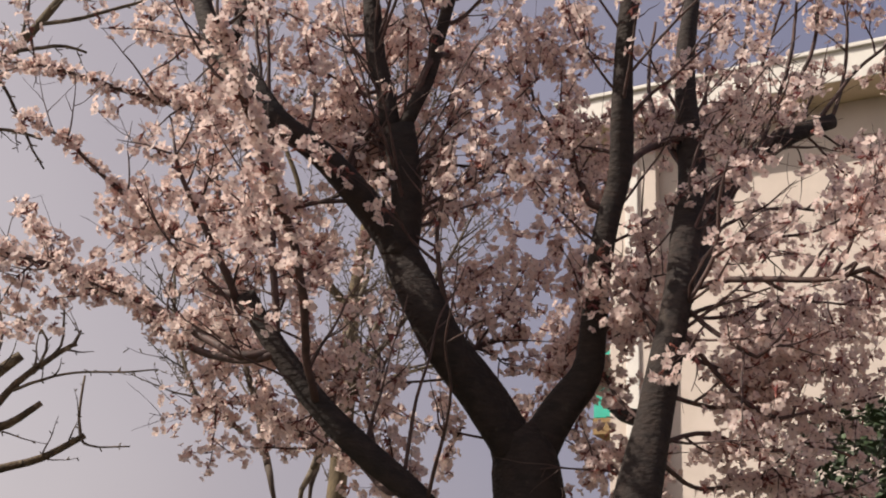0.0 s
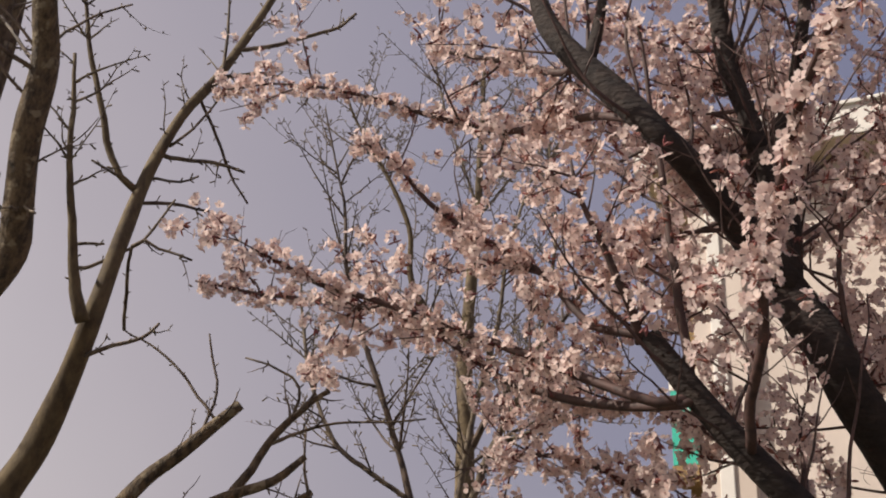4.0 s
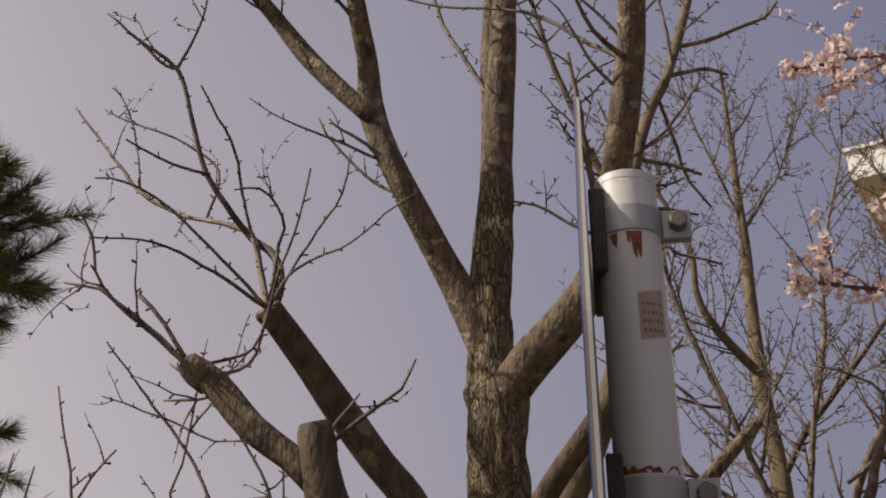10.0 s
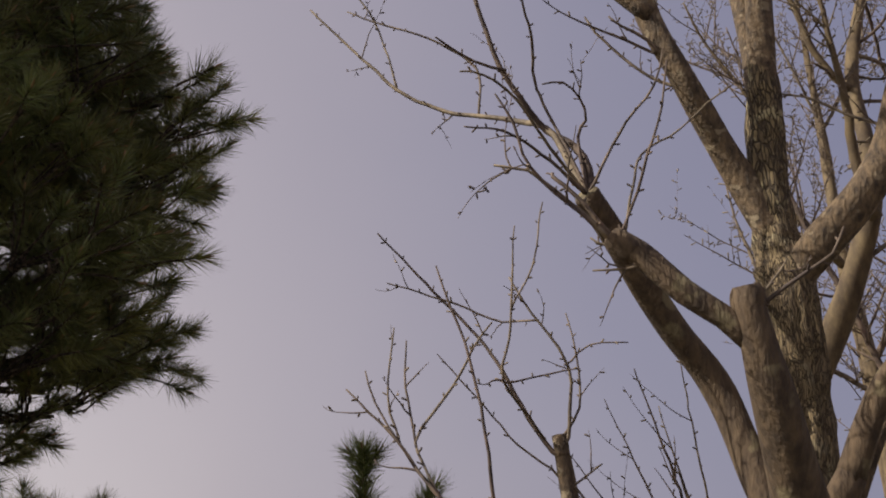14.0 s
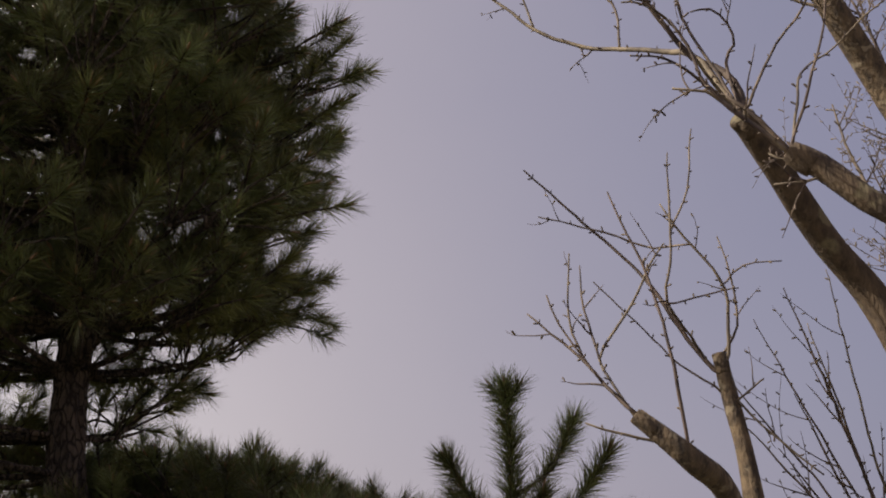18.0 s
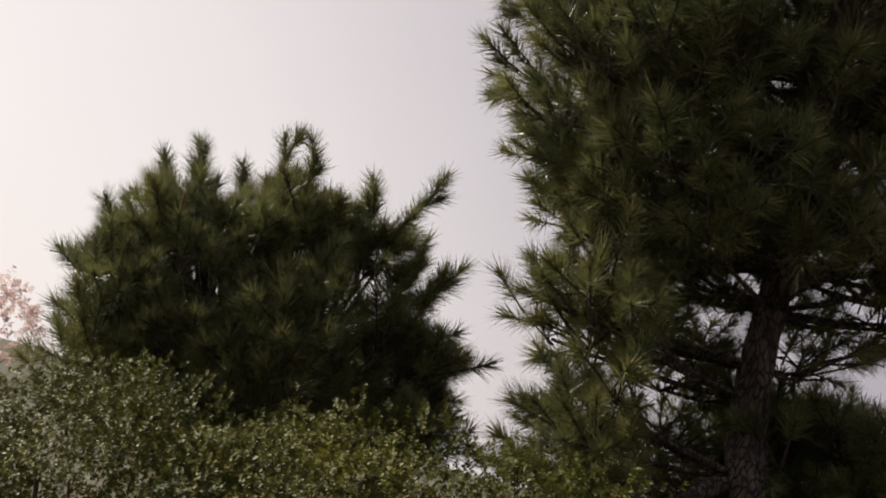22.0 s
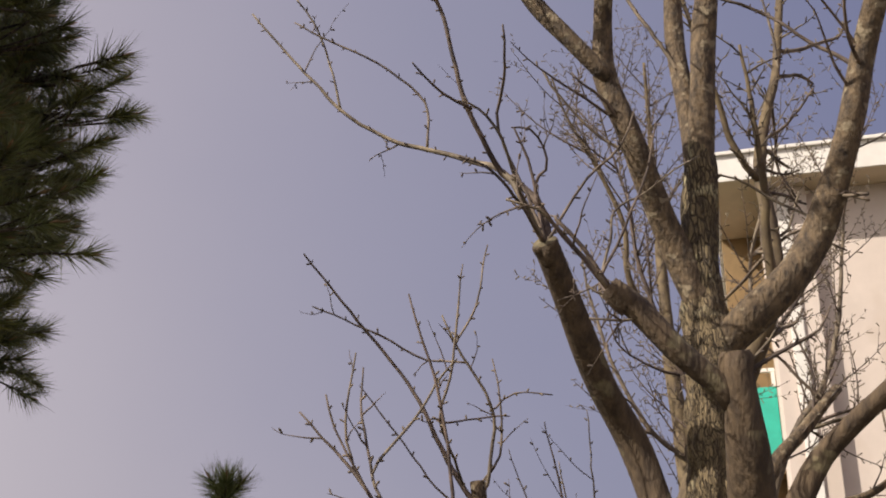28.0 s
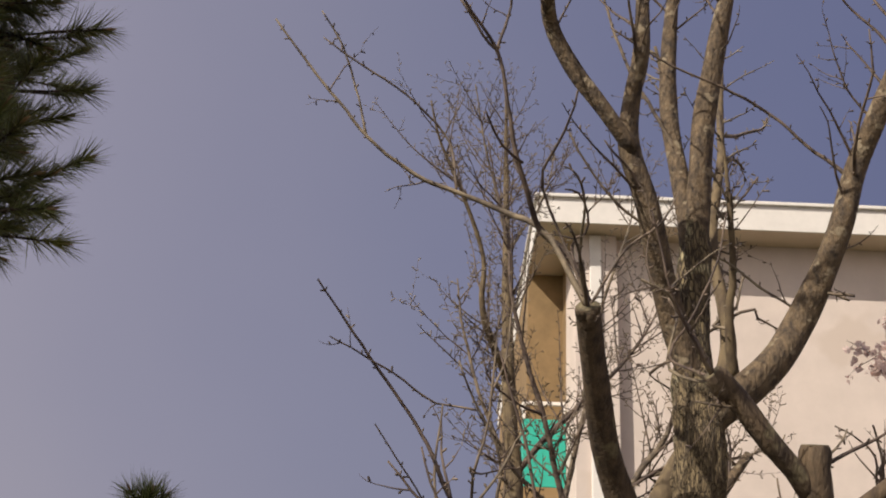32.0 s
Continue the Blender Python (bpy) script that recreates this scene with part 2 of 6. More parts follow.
CREAM = material("cream_render", (0.61, 0.515, 0.455), 0.85, vary=0.05, scale=3, bump=0.25, bump_scale=160, bump_dist=0.003, speck=((0.555, 0.46, 0.395), 1.4, 0.60))
WHITE = material("white_fascia", (0.72, 0.67, 0.62), 0.7, vary=0.05, scale=6, bump=0.15)
SOFFIT = material("soffit_paint", (0.62, 0.51, 0.38), 0.85, vary=0.06, scale=4, bump=0.15)
BROWN = material("brown_render", (0.24, 0.155, 0.072), 0.85, vary=0.12, scale=6, bump=0.25, bump_scale=150)
TEAL = material("teal_panel", (0.025, 0.38, 0.285), 0.5, vary=0.08, scale=9, bump=0.05)
GLASS = material("window_glass", (0.05, 0.06, 0.07), 0.05, vary=0.1, scale=4, bump=0.0)
ROOF = material("roof_felt", (0.16, 0.15, 0.14), 0.9, vary=0.2, scale=8)
SOIL = material("soil_and_grass", (0.11, 0.09, 0.05), 0.95, second=(0.05, 0.055, 0.022), scale=2.5, bump=0.6, bump_scale=30, bump_dist=0.02)
PAVING = material("paving_block", (0.17, 0.155, 0.14), 0.9, vary=0.15, scale=6, bump=0.4, per_object=0.12)


# ---- mesh helpers ----
def mesh_object(name, verts, faces, mats, parent=None, label="", slots=None, smooth=True):
    me = bpy.data.meshes.new(name)
    me.from_pydata([tuple(v) for v in verts], [], faces)
    for m in mats if isinstance(mats, (list, tuple)) else (mats,):
        me.materials.append(m)
    if slots is not None:
        me.polygons.foreach_set("material_index", slots)
    if smooth:
        me.polygons.foreach_set("use_smooth", [True] * len(me.polygons))
    me.update()
    ob = new(name, me)
    return under(ob, parent, label)


def under(ob, parent, label=""):
    if parent:
        ob.parent = parent
        top = parent.parent
        ob.matrix_parent_inverse = Matrix.Translation(-(parent.location if not top else Vector((0, 0, 0)))) if not top else Matrix.Identity(4)
        if top:
            ob.matrix_parent_inverse = Matrix.Identity(4)
    if label:
        ob["label"] = label
    return ob


def part(name, bm, mat, parent, label="", smooth=False):
    me = bpy.data.meshes.new(name)
    bm.to_mesh(me)
    bm.free()
    for m in mat if isinstance(mat, (list, tuple)) else (mat,):
        me.materials.append(m)
    if smooth:
        me.polygons.foreach_set("use_smooth", [True] * len(me.polygons))
    return under(new(name, me), parent, label)


def thing(name, base, label, category, group="", kind=""):
    root = new(name)
    root.location = base
    root.empty_display_size = 0.1
    return tagged(root, label, category, group, kind)


def spline(points, step):
    """Points (x, y, z, r) on a smooth curve through the given ones."""
    p = np.array(points, float)
    if len(p) == 2:
        p = np.stack([p[0], (p[0] + p[1]) / 2, p[1]])
    ext = np.vstack([2 * p[0] - p[1], p, 2 * p[-1] - p[-2]])
    ext[:, 3] = np.maximum(ext[:, 3], 0.0006)
    out = []
    for a, b, c, d in zip(ext[:-3], ext[1:-2], ext[2:-1], ext[3:]):
        k = max(2, int(np.linalg.norm((c - b)[:3]) / step))
        for t in np.arange(k) / k:
            q = 0.5 * (2 * b + (c - a) * t + (2 * a - 5 * b + 4 * c - d) * t * t + (3 * b - a - 3 * c + d) * t**3)
            q[3] = b[3] + (c[3] - b[3]) * t
            out.append(q)
    out.append(p[-1])
    return np.array(out)


def tube(curve, sides, rng, rough=0.05, flat=False, ridge=0.0):
    """Verts and faces of a limb along a curve of (x, y, z, r)."""
    n = len(curve)
    tang = np.gradient(curve[:, :3], axis=0)
    tang /= np.linalg.norm(tang, axis=1)[:, None] + 1e-9
    side = np.cross(tang[0], (0.3, 0.9, 0.2))
    verts, ang = [], np.arange(sides) * 2 * math.pi / sides
    phase = rng.uniform(0, 6.3, 4)
    for i in range(n):
        side = side - tang[i] * (side @ tang[i])
        side /= np.linalg.norm(side) + 1e-9
        up = np.cross(tang[i], side)
        s = i * 0.9
        wob = 1 + rough * (np.sin(ang * 2 + phase[0] + s * 0.3) + 0.7 * np.sin(ang * 3 + phase[1] - s * 0.5) + 0.5 * math.sin(s * 0.8 + phase[2]))
        if ridge:
            z = curve[i, 2]
            wob = wob + ridge * np.array([1.2 - 3.4 * abs(noise.noise((math.cos(q) * 3.6, math.sin(q) * 3.6, z * 5.5 + phase[3]))) + 0.5 * noise.noise((math.cos(q) * 12, math.sin(q) * 12, z * 26)) for q in ang])
        rad = curve[i, 3] * wob
        verts.append(curve[i, :3] + np.outer(np.cos(ang) * rad, side) + np.outer(np.sin(ang) * rad, up))
    verts = np.concatenate(verts)
    faces = [(i * sides + j, i * sides + (j + 1) % sides, (i + 1) * sides + (j + 1) % sides, (i + 1) * sides + j) for i in range(n - 1) for j in range(sides)]
    faces += [tuple(range((n - 1) * sides, n * sides)), tuple(range(sides - 1, -1, -1))]
    return verts, faces


class Mass:
    """Many small pieces joined into one mesh."""

    def __init__(self):
        self.v, self.f, self.s, self.n = [], [], [], 0

    def add(self, verts, faces, slots=None):
        self.v.append(np.asarray(verts, float))
        f = np.asarray(faces, int)
        self.f.append(f + self.n)
        self.s.append(np.zeros(len(f), int) if slots is None else np.asarray(slots))
        self.n += len(verts)

    def packed(self):
        """All vertices, and the faces and slots of each face width."""
        kinds = {}
        for f, s in zip(self.f, self.s):
            kinds.setdefault(f.shape[1], []).append((f, s))
        return np.concatenate(self.v), [(np.concatenate([a for a, _ in k]), np.concatenate([b for _, b in k])) for k in kinds.values()]

    def add_packed(self, pack, turn, size, at):
        v, kinds = pack
        self.v.append(v @ turn.T * size + at)
        for f, s in kinds:
            self.f.append(f + self.n)
            self.s.append(s)
        self.n += len(v)

    def make(self, name, mats, parent=None, label="", smooth=False):
        if not self.n:
            return None
        v = np.concatenate(self.v)
        me = bpy.data.meshes.new(name)
        groups = {}
        for f, s in zip(self.f, self.s):
            groups.setdefault(f.shape[1], []).append((f, s))
        loops, starts, slots, at = [], [], [], 0
        for width, items in groups.items():
            f = np.concatenate([a for a, _ in items])
            slots.append(np.concatenate([b for _, b in items]))
            loops.append(f.ravel())
            starts.append(at + np.arange(len(f)) * width)
            at += f.size
        loops, starts, slots = np.concatenate(loops), np.concatenate(starts), np.concatenate(slots)
        me.vertices.add(len(v))
        me.vertices.foreach_set("co", v.astype(np.float32).ravel())
        me.loops.add(len(loops))
        me.loops.foreach_set("vertex_index", loops.astype(np.int32))
        me.polygons.add(len(starts))
        me.polygons.foreach_set("loop_start", starts.astype(np.int32))
        for m in mats if isinstance(mats, (list, tuple)) else (mats,):
            me.materials.append(m)
        me.polygons.foreach_set("material_index", slots.astype(np.int32))
        if smooth:
            me.polygons.foreach_set("use_smooth", np.ones(len(starts), bool))
        me.update(calc_edges=True)
        me.validate()
        return under(new(name, me), parent, label)


def frames_of(axis, spin):
    """A 3 x 3 turn whose third column is axis."""
    a = np.asarray(axis, float)
    a = a / (np.linalg.norm(a) + 1e-9)
    x = np.cross(a, (0.0, 0.0, 1.0) if abs(a[2]) < 0.9 else (1.0, 0.0, 0.0))
    x /= np.linalg.norm(x)
    y = np.cross(a, x)
    c, s = math.cos(spin), math.sin(spin)
    return np.stack([c * x + s * y, c * y - s * x, a], 1)


def box(bm, x0, x1, y0, y1, z0, z1, bevel=0.0):
    made = bmesh.ops.create_cube(bm, size=1.0)["verts"]
    bmesh.ops.transform(bm, verts=made, matrix=Matrix.LocRotScale(((x0 + x1) / 2, (y0 + y1) / 2, (z0 + z1) / 2), None, (x1 - x0, y1 - y0, z1 - z0)))
    if bevel:
        edges = list({e for v in made for e in v.link_edges})
        bmesh.ops.bevel(bm, geom=edges, offset=bevel, segments=2, affect="EDGES", profile=0.5)
    return bm


# ---- trees ----
RNG = np.random.default_rng(7)


def limb(tree, name, mat, *points, sides=0, step=0.03, flat=False, rough=0.04, ridge=0.0, label=""):
    """One limb of a tree, from (x, y, z, radius) at a few bends; returns its curve."""
    curve = spline(points, step)
    big = max(p[3] for p in points)
    if big < 0.02:  # thin wood has small kinks
        k = len(curve)
        wander = np.cumsum(RNG.normal(0, 1, (k, 3)), axis=0)
        wander -= np.outer(np.linspace(0, 1, k), wander[-1])
        curve[:, :3] += wander * 0.0016
    n = sides or (72 if ridge else 18 if big > 0.03 else 10 if big > 0.012 else 6)
    v, f = tube(curve, n, RNG, rough, flat, ridge)
    mats = [mat, CUT]
    slots = [0] * len(f)
    if flat:
        slots[-2] = 1
    mesh_object(name, v, f, mats, tree, label, slots)
    return curve


def stub_end(tree, curve, mat):
    """A swollen, sawn collar at the end of a pruned limb."""
    end, back = curve[-1], curve[-4]
    d = (end - back)[:3]
    d /= np.linalg.norm(d)
    pts = [(*(end[:3] - d * 0.05), end[3] * 1.02), (*(end[:3] - d * 0.022), end[3] * 1.07), (*(end[:3] - d * 0.006), end[3] * 1.06), (*(end[:3] + d * 0.004), end[3] * 0.94)]
    v, f = tube(spline(pts, 0.008), 16, RNG, 0.08)
    slots = [0] * len(f)
    slots[-2] = 1
    mesh_object("pruning_collar", v, f, [mat, CUT], tree, "rough sawn end of the limb", slots)


def spurs(mass, curves, every=0.035, size=1.0):
    """Short knobbly spur shoots along bare ginkgo twigs."""
    for c in curves:
        seg = np.linalg.norm(np.diff(c[:, :3], axis=0), axis=1)
        run = np.r_[0, np.cumsum(seg)]
        at = RNG.uniform(0, every)
        turn = RNG.uniform(0, 6.3)
        while at < run[-1]:
            i = min(len(c) - 2, int(np.searchsorted(run, at)))
            if c[i, 3] < 0.016:
                t = c[min(i + 1, len(c) - 1), :3] - c[max(i - 1, 0), :3]
                fr = frames_of(t, turn)
                d = fr[:, 0] * 0.85 + fr[:, 2] * 0.55
                length = RNG.uniform(0.008, 0.02) * size
                r = RNG.uniform(0.0018, 0.0028) * (0.7 + 0.3 * size)
                p0 = c[i, :3] + fr[:, 0] * c[i, 3] * 0.6
                pts = np.array([(*p0, r), (*(p0 + d * length * 0.6), r * 0.95), (*(p0 + d * length), r * 1.25), (*(p0 + d * (length + 0.004)), r * 0.3)])
                v, f = tube(pts, 4, RNG, 0.02)
                mass.add(v, f[:-2])
            turn += RNG.uniform(2.0, 2.9)
            at += every * RNG.uniform(0.6, 1.5)


def sprout(curves, count, length, radius, lift=0.35, lean=(0, 0, 0), start=0.25, kink=0.12, points=7, per_metre=False):
    """Curves of random side twigs on given curves."""
    made = []
    for c in curves:
        for _ in range(RNG.poisson(count) if count < 3 else int(count) if not per_metre else max(1, int(count * np.linalg.norm(np.diff(c[:, :3], axis=0), axis=1).sum()))):
            i = int(len(c) * RNG.uniform(start, 0.97))
            i = min(i, len(c) - 2)
            t = c[i + 1, :3] - c[max(i - 1, 0), :3]
            fr = frames_of(t, RNG.uniform(0, 6.3))
            d = fr[:, 0] + fr[:, 2] * RNG.uniform(0.3, 1.0) + np.array((0, 0, lift)) + np.array(lean)
            d /= np.linalg.norm(d)
            size = length * RNG.uniform(0.45, 1.15)
            p, pts = c[i, :3].copy(), []
            r0 = min(radius * RNG.uniform(0.7, 1.2), c[i, 3] * 0.8)
            for k in range(points):
                pts.append((*p, r0 * (1 - 0.75 * k / (points - 1))))
                p = p + d * size / (points - 1)
                d = d + RNG.normal(0, kink, 3) + np.array((0, 0, lift * 0.15))
                d /= np.linalg.norm(d)
            made.append(spline(pts, 0.025))
    return made


def wood(mass, curves, sides=5):
    for c in curves:
        v, f = tube(c, sides, RNG, 0.03)
        mass.add(v, f[:-2])


def joined_down(tree, mat, curve, foot, grow=1.25):
    """The hidden lower wood that joins a limb to the foot of its tree."""
    p, q = curve[0], curve[min(6, len(curve) - 1)]
    d = (p - q)[:3]
    d /= np.linalg.norm(d) + 1e-9
    f = np.array(foot, float)
    reach = np.linalg.norm(f - p[:3])
    a = p[:3] + d * reach * 0.15
    m = a * 0.45 + f * 0.55
    limb(tree, "limb_base", mat, (*f, p[3] * grow * 1.15), (*m, p[3] * grow), (*a, p[3] * min(1.08, grow)), (*(p[:3] - d * 0.01), p[3] * 1.0), step=0.05)


def ground_stem(tree, mat, top, foot, radius, **kw):
    """The lower trunk, from the soil up to where the limbs part."""
    x, y = foot
    return limb(tree, "trunk", mat, (x, y, -0.15, radius * 1.6), (x, y, 0.05, radius * 1.35), (x, y, 0.25, radius * 1.12), ((x + top[0]) / 2, (y + top[1]) / 2, top[2] * 0.6, radius * 1.03), top, step=0.05, **kw)


# -- the large pruned ginkgo --
def build_ginkgo():
    tree = thing("ginkgo_tree", (-0.82, 2.2, 0), "bare pruned ginkgo with a furrowed trunk and sawn limb stubs", "tree")
    ground_stem(tree, BARK_GINKGO, (-0.776, 2.455, 1.66, 0.068), (-0.80, 2.45), 0.078, ridge=0.07)
    c = []
    c.append(limb(tree, "trunk", BARK_GINKGO, (-0.776, 2.455, 1.641, 0.068), (-0.746, 2.441, 1.961, 0.067), (-0.750, 2.393, 2.189, 0.064), (-0.746, 2.395, 2.328, 0.067), (-0.757, 2.396, 2.40, 0.055), (-0.756, 2.394, 2.50, 0.046), ridge=0.07, step=0.010))
    limb(tree, "stem", BARK_STEM, (-0.752, 2.395, 2.30, 0.044), (-0.757, 2.394, 2.445, 0.0495), (-0.753, 2.389, 2.624, 0.0475), (-0.738, 2.382, 2.80, 0.044), (-0.732, 2.382, 2.90, 0.036), (-0.728, 2.384, 2.94, 0.022), ridge=0.035, step=0.012)
    c.append(limb(tree, "limb", BARK_LIMB, (-0.745, 2.386, 2.70, 0.028), (-0.748, 2.392, 2.847, 0.031), (-0.744, 2.427, 3.064, 0.029), (-0.746, 2.462, 3.276, 0.027), (-0.741, 2.458, 3.491, 0.025), (-0.735, 2.421, 3.755, 0.020), (-0.709, 2.369, 4.108, 0.012), rough=0.05))
    c.append(limb(tree, "limb", BARK_LIMB, (-0.742, 2.384, 2.70, 0.034), (-0.732, 2.377, 2.865, 0.038), (-0.722, 2.360, 3.046, 0.036), (-0.707, 2.335, 3.252, 0.033), (-0.680, 2.262, 3.555, 0.027), (-0.645, 2.140, 3.924, 0.018), (-0.610, 2.050, 4.328, 0.011), rough=0.05))
    c.append(limb(tree, "limb", BARK_LIMB, (-0.757, 2.384, 2.411, 0.041), (-0.814, 2.386, 2.549, 0.039), (-0.879, 2.352, 2.670, 0.034), (-0.965, 2.285, 2.841, 0.033), (-1.028, 2.279, 3.010, 0.032), (-1.040, 2.240, 3.142, 0.025), (-1.055, 2.166, 3.247, 0.022), (-1.076, 2.117, 3.468, 0.016), (-1.081, 2.049, 3.717, 0.0090), rough=0.05))
    c.append(limb(tree, "limb", BARK_LIMB, (-1.023, 2.263, 2.990, 0.024), (-1.123, 2.258, 3.095, 0.023), (-1.213, 2.274, 3.210, 0.023), (-1.297, 2.250, 3.321, 0.021), (-1.389, 2.114, 3.405, 0.016), (-1.509, 2.023, 3.583, 0.010), rough=0.05))
    c.append(limb(tree, "limb", BARK_LIMB, (-0.752, 2.400, 2.235, 0.030), (-0.728, 2.376, 2.300, 0.044), (-0.668, 2.320, 2.370, 0.045), (-0.568, 2.282, 2.472, 0.0425), (-0.494, 2.262, 2.582, 0.040), (-0.471, 2.207, 2.678, 0.038), (-0.443, 2.120, 2.837, 0.034), (-0.413, 2.068, 3.004, 0.032), (-0.400, 1.970, 3.153, 0.027), (-0.358, 1.890, 3.345, 0.020), (-0.313, 1.851, 3.567, 0.0094), rough=0.05))
    c.append(limb(tree, "pruned_limb", BARK_SHADED, (-0.758, 2.112, 1.782, 0.030), (-0.711, 2.077, 1.893, 0.027), (-0.672, 2.051, 1.967, 0.025), (-0.625, 1.984, 2.030, 0.023), (-0.575, 1.927, 2.084, 0.021), (-0.526, 1.879, 2.137, 0.020), (-0.491, 1.867, 2.174, 0.019), flat=True, rough=0.05))
    c.append(limb(tree, "pruned_limb", BARK_SHADED, (-0.885, 1.984, 1.618, 0.054), (-0.947, 1.815, 1.850, 0.043), (-0.980, 1.751, 1.974, 0.034), (-0.996, 1.726, 2.075, 0.027), flat=True, rough=0.05))
    c.append(limb(tree, "pruned_limb", BARK_SHADED, (-0.990, 1.752, 1.984, 0.025), (-1.038, 1.744, 2.029, 0.023), (-1.102, 1.737, 2.076, 0.024), (-1.174, 1.741, 2.155, 0.023), (-1.222, 1.742, 2.189, 0.022), flat=True, rough=0.05))
    c.append(limb(tree, "pruned_limb", BARK_SHADED, (-0.838, 2.408, 1.696, 0.036), (-0.922, 2.486, 2.046, 0.040), (-1.031, 2.414, 2.202, 0.039), (-1.141, 2.291, 2.356, 0.033), (-1.227, 2.182, 2.469, 0.028), flat=True, rough=0.05))
    for k in (6, 7, 8, 9):
        stub_end(tree, c[k], BARK_SHADED)
    joined_down(tree, BARK_SHADED, c[6], (-0.78, 2.42, 1.35))
    joined_down(tree, BARK_SHADED, c[7], (-0.80, 2.40, 1.15))
    joined_down(tree, BARK_SHADED, c[9], (-0.79, 2.44, 1.35))
    t = []
    t.append(limb(tree, "twig", TWIG_GINKGO, (-1.219, 2.192, 2.459, 0.012), (-1.211, 2.226, 2.553, 0.010), (-1.233, 2.248, 2.626, 0.0098), (-1.298, 2.271, 2.689, 0.0087), (-1.355, 2.233, 2.760, 0.0075), (-1.399, 2.206, 2.828, 0.0069), (-1.449, 2.182, 2.966, 0.0057), (-1.500, 2.169, 3.107, 0.0052), (-1.586, 2.142, 3.175, 0.0039), (-1.669, 2.106, 3.244, 0.0026)))
    t.append(limb(tree, "twig", TWIG_GINKGO, (-1.227, 2.182, 2.469, 0.0089), (-1.296, 2.268, 2.686, 0.0081), (-1.384, 2.363, 2.777, 0.0079), (-1.478, 2.425, 2.829, 0.0068), (-1.576, 2.478, 2.878, 0.0063), (-1.709, 2.513, 2.970, 0.0050), (-1.816, 2.550, 3.103, 0.0044), (-1.978, 2.590, 3.305, 0.0031)))
    t.append(limb(tree, "twig", TWIG_GINKGO, (-1.503, 2.169, 3.107, 0.0045), (-1.545, 2.160, 3.131, 0.0039), (-1.616, 2.144, 3.205, 0.0033)))
    t.append(limb(tree, "twig", TWIG_GINKGO, (-1.500, 2.169, 3.107, 0.0045), (-1.475, 2.183, 3.195, 0.0040), (-1.459, 2.187, 3.269, 0.0033), (-1.442, 2.194, 3.404, 0.0027)))
    t.append(limb(tree, "twig", TWIG_GINKGO, (-1.398, 2.205, 2.829, 0.0044), (-1.477, 2.166, 2.840, 0.0037), (-1.563, 2.087, 2.863, 0.0024)))
    t.append(limb(tree, "twig", TWIG_GINKGO, (-1.227, 2.182, 2.469, 0.0041), (-1.325, 2.233, 2.783, 0.0038), (-1.332, 2.167, 2.864, 0.0037), (-1.344, 2.068, 2.898, 0.0030), (-1.364, 2.000, 2.936, 0.0024)))
    t.append(limb(tree, "twig", TWIG_GINKGO, (-1.227, 2.182, 2.469, 0.0052), (-1.296, 2.103, 2.533, 0.0040), (-1.376, 1.955, 2.599, 0.0033), (-1.446, 1.874, 2.624, 0.0027), (-1.495, 1.844, 2.622, 0.0021)))
    t.append(limb(tree, "twig", TWIG_GINKGO, (-1.227, 2.182, 2.469, 0.0051), (-1.309, 2.069, 2.506, 0.0039), (-1.405, 1.956, 2.532, 0.0027), (-1.490, 1.848, 2.494, 0.0021)))
    t.append(limb(tree, "twig", TWIG_GINKGO, (-1.222, 1.742, 2.189, 0.0055), (-1.285, 1.715, 2.252, 0.0041), (-1.335, 1.687, 2.286, 0.0036), (-1.366, 1.678, 2.307, 0.0027), (-1.431, 1.674, 2.321, 0.0023)))
    t.append(limb(tree, "twig", TWIG_GINKGO, (-1.222, 1.742, 2.189, 0.0035), (-1.336, 1.687, 2.285, 0.0032), (-1.374, 1.670, 2.336, 0.0027), (-1.393, 1.663, 2.402, 0.0028), (-1.421, 1.646, 2.454, 0.0019)))
    t.append(limb(tree, "twig", TWIG_GINKGO, (-1.222, 1.742, 2.189, 0.0050), (-1.269, 1.736, 2.262, 0.0042), (-1.318, 1.739, 2.318, 0.0038), (-1.320, 1.739, 2.325, 0.0028)))
    t.append(limb(tree, "twig", TWIG_GINKGO, (-1.709, 2.513, 2.970, 0.0036), (-1.747, 2.531, 3.124, 0.0029), (-1.804, 2.548, 3.276, 0.0030), (-1.857, 2.562, 3.357, 0.0023)))
    t.append(limb(tree, "twig", TWIG_GINKGO, (-1.478, 2.425, 2.829, 0.0039), (-1.480, 2.474, 2.993, 0.0035), (-1.591, 2.479, 3.088, 0.0029), (-1.742, 2.503, 3.173, 0.0029), (-1.854, 2.527, 3.247, 0.0022)))
    t.append(limb(tree, "twig", TWIG_GINKGO, (-1.227, 2.182, 2.469, 0.0042), (-1.174, 2.171, 2.562, 0.0036), (-1.128, 2.160, 2.640, 0.0030), (-1.056, 2.108, 2.702, 0.0029), (-1.034, 2.062, 2.775, 0.0017)))
    t.append(limb(tree, "twig", TWIG_GINKGO, (-1.196, 1.741, 2.170, 0.0039), (-1.181, 1.936, 2.257, 0.0035), (-1.151, 1.942, 2.375, 0.0031), (-1.113, 1.997, 2.475, 0.0027), (-1.019, 2.051, 2.557, 0.0022), (-0.951, 2.054, 2.617, 0.0023), (-0.883, 2.056, 2.667, 0.0017)))
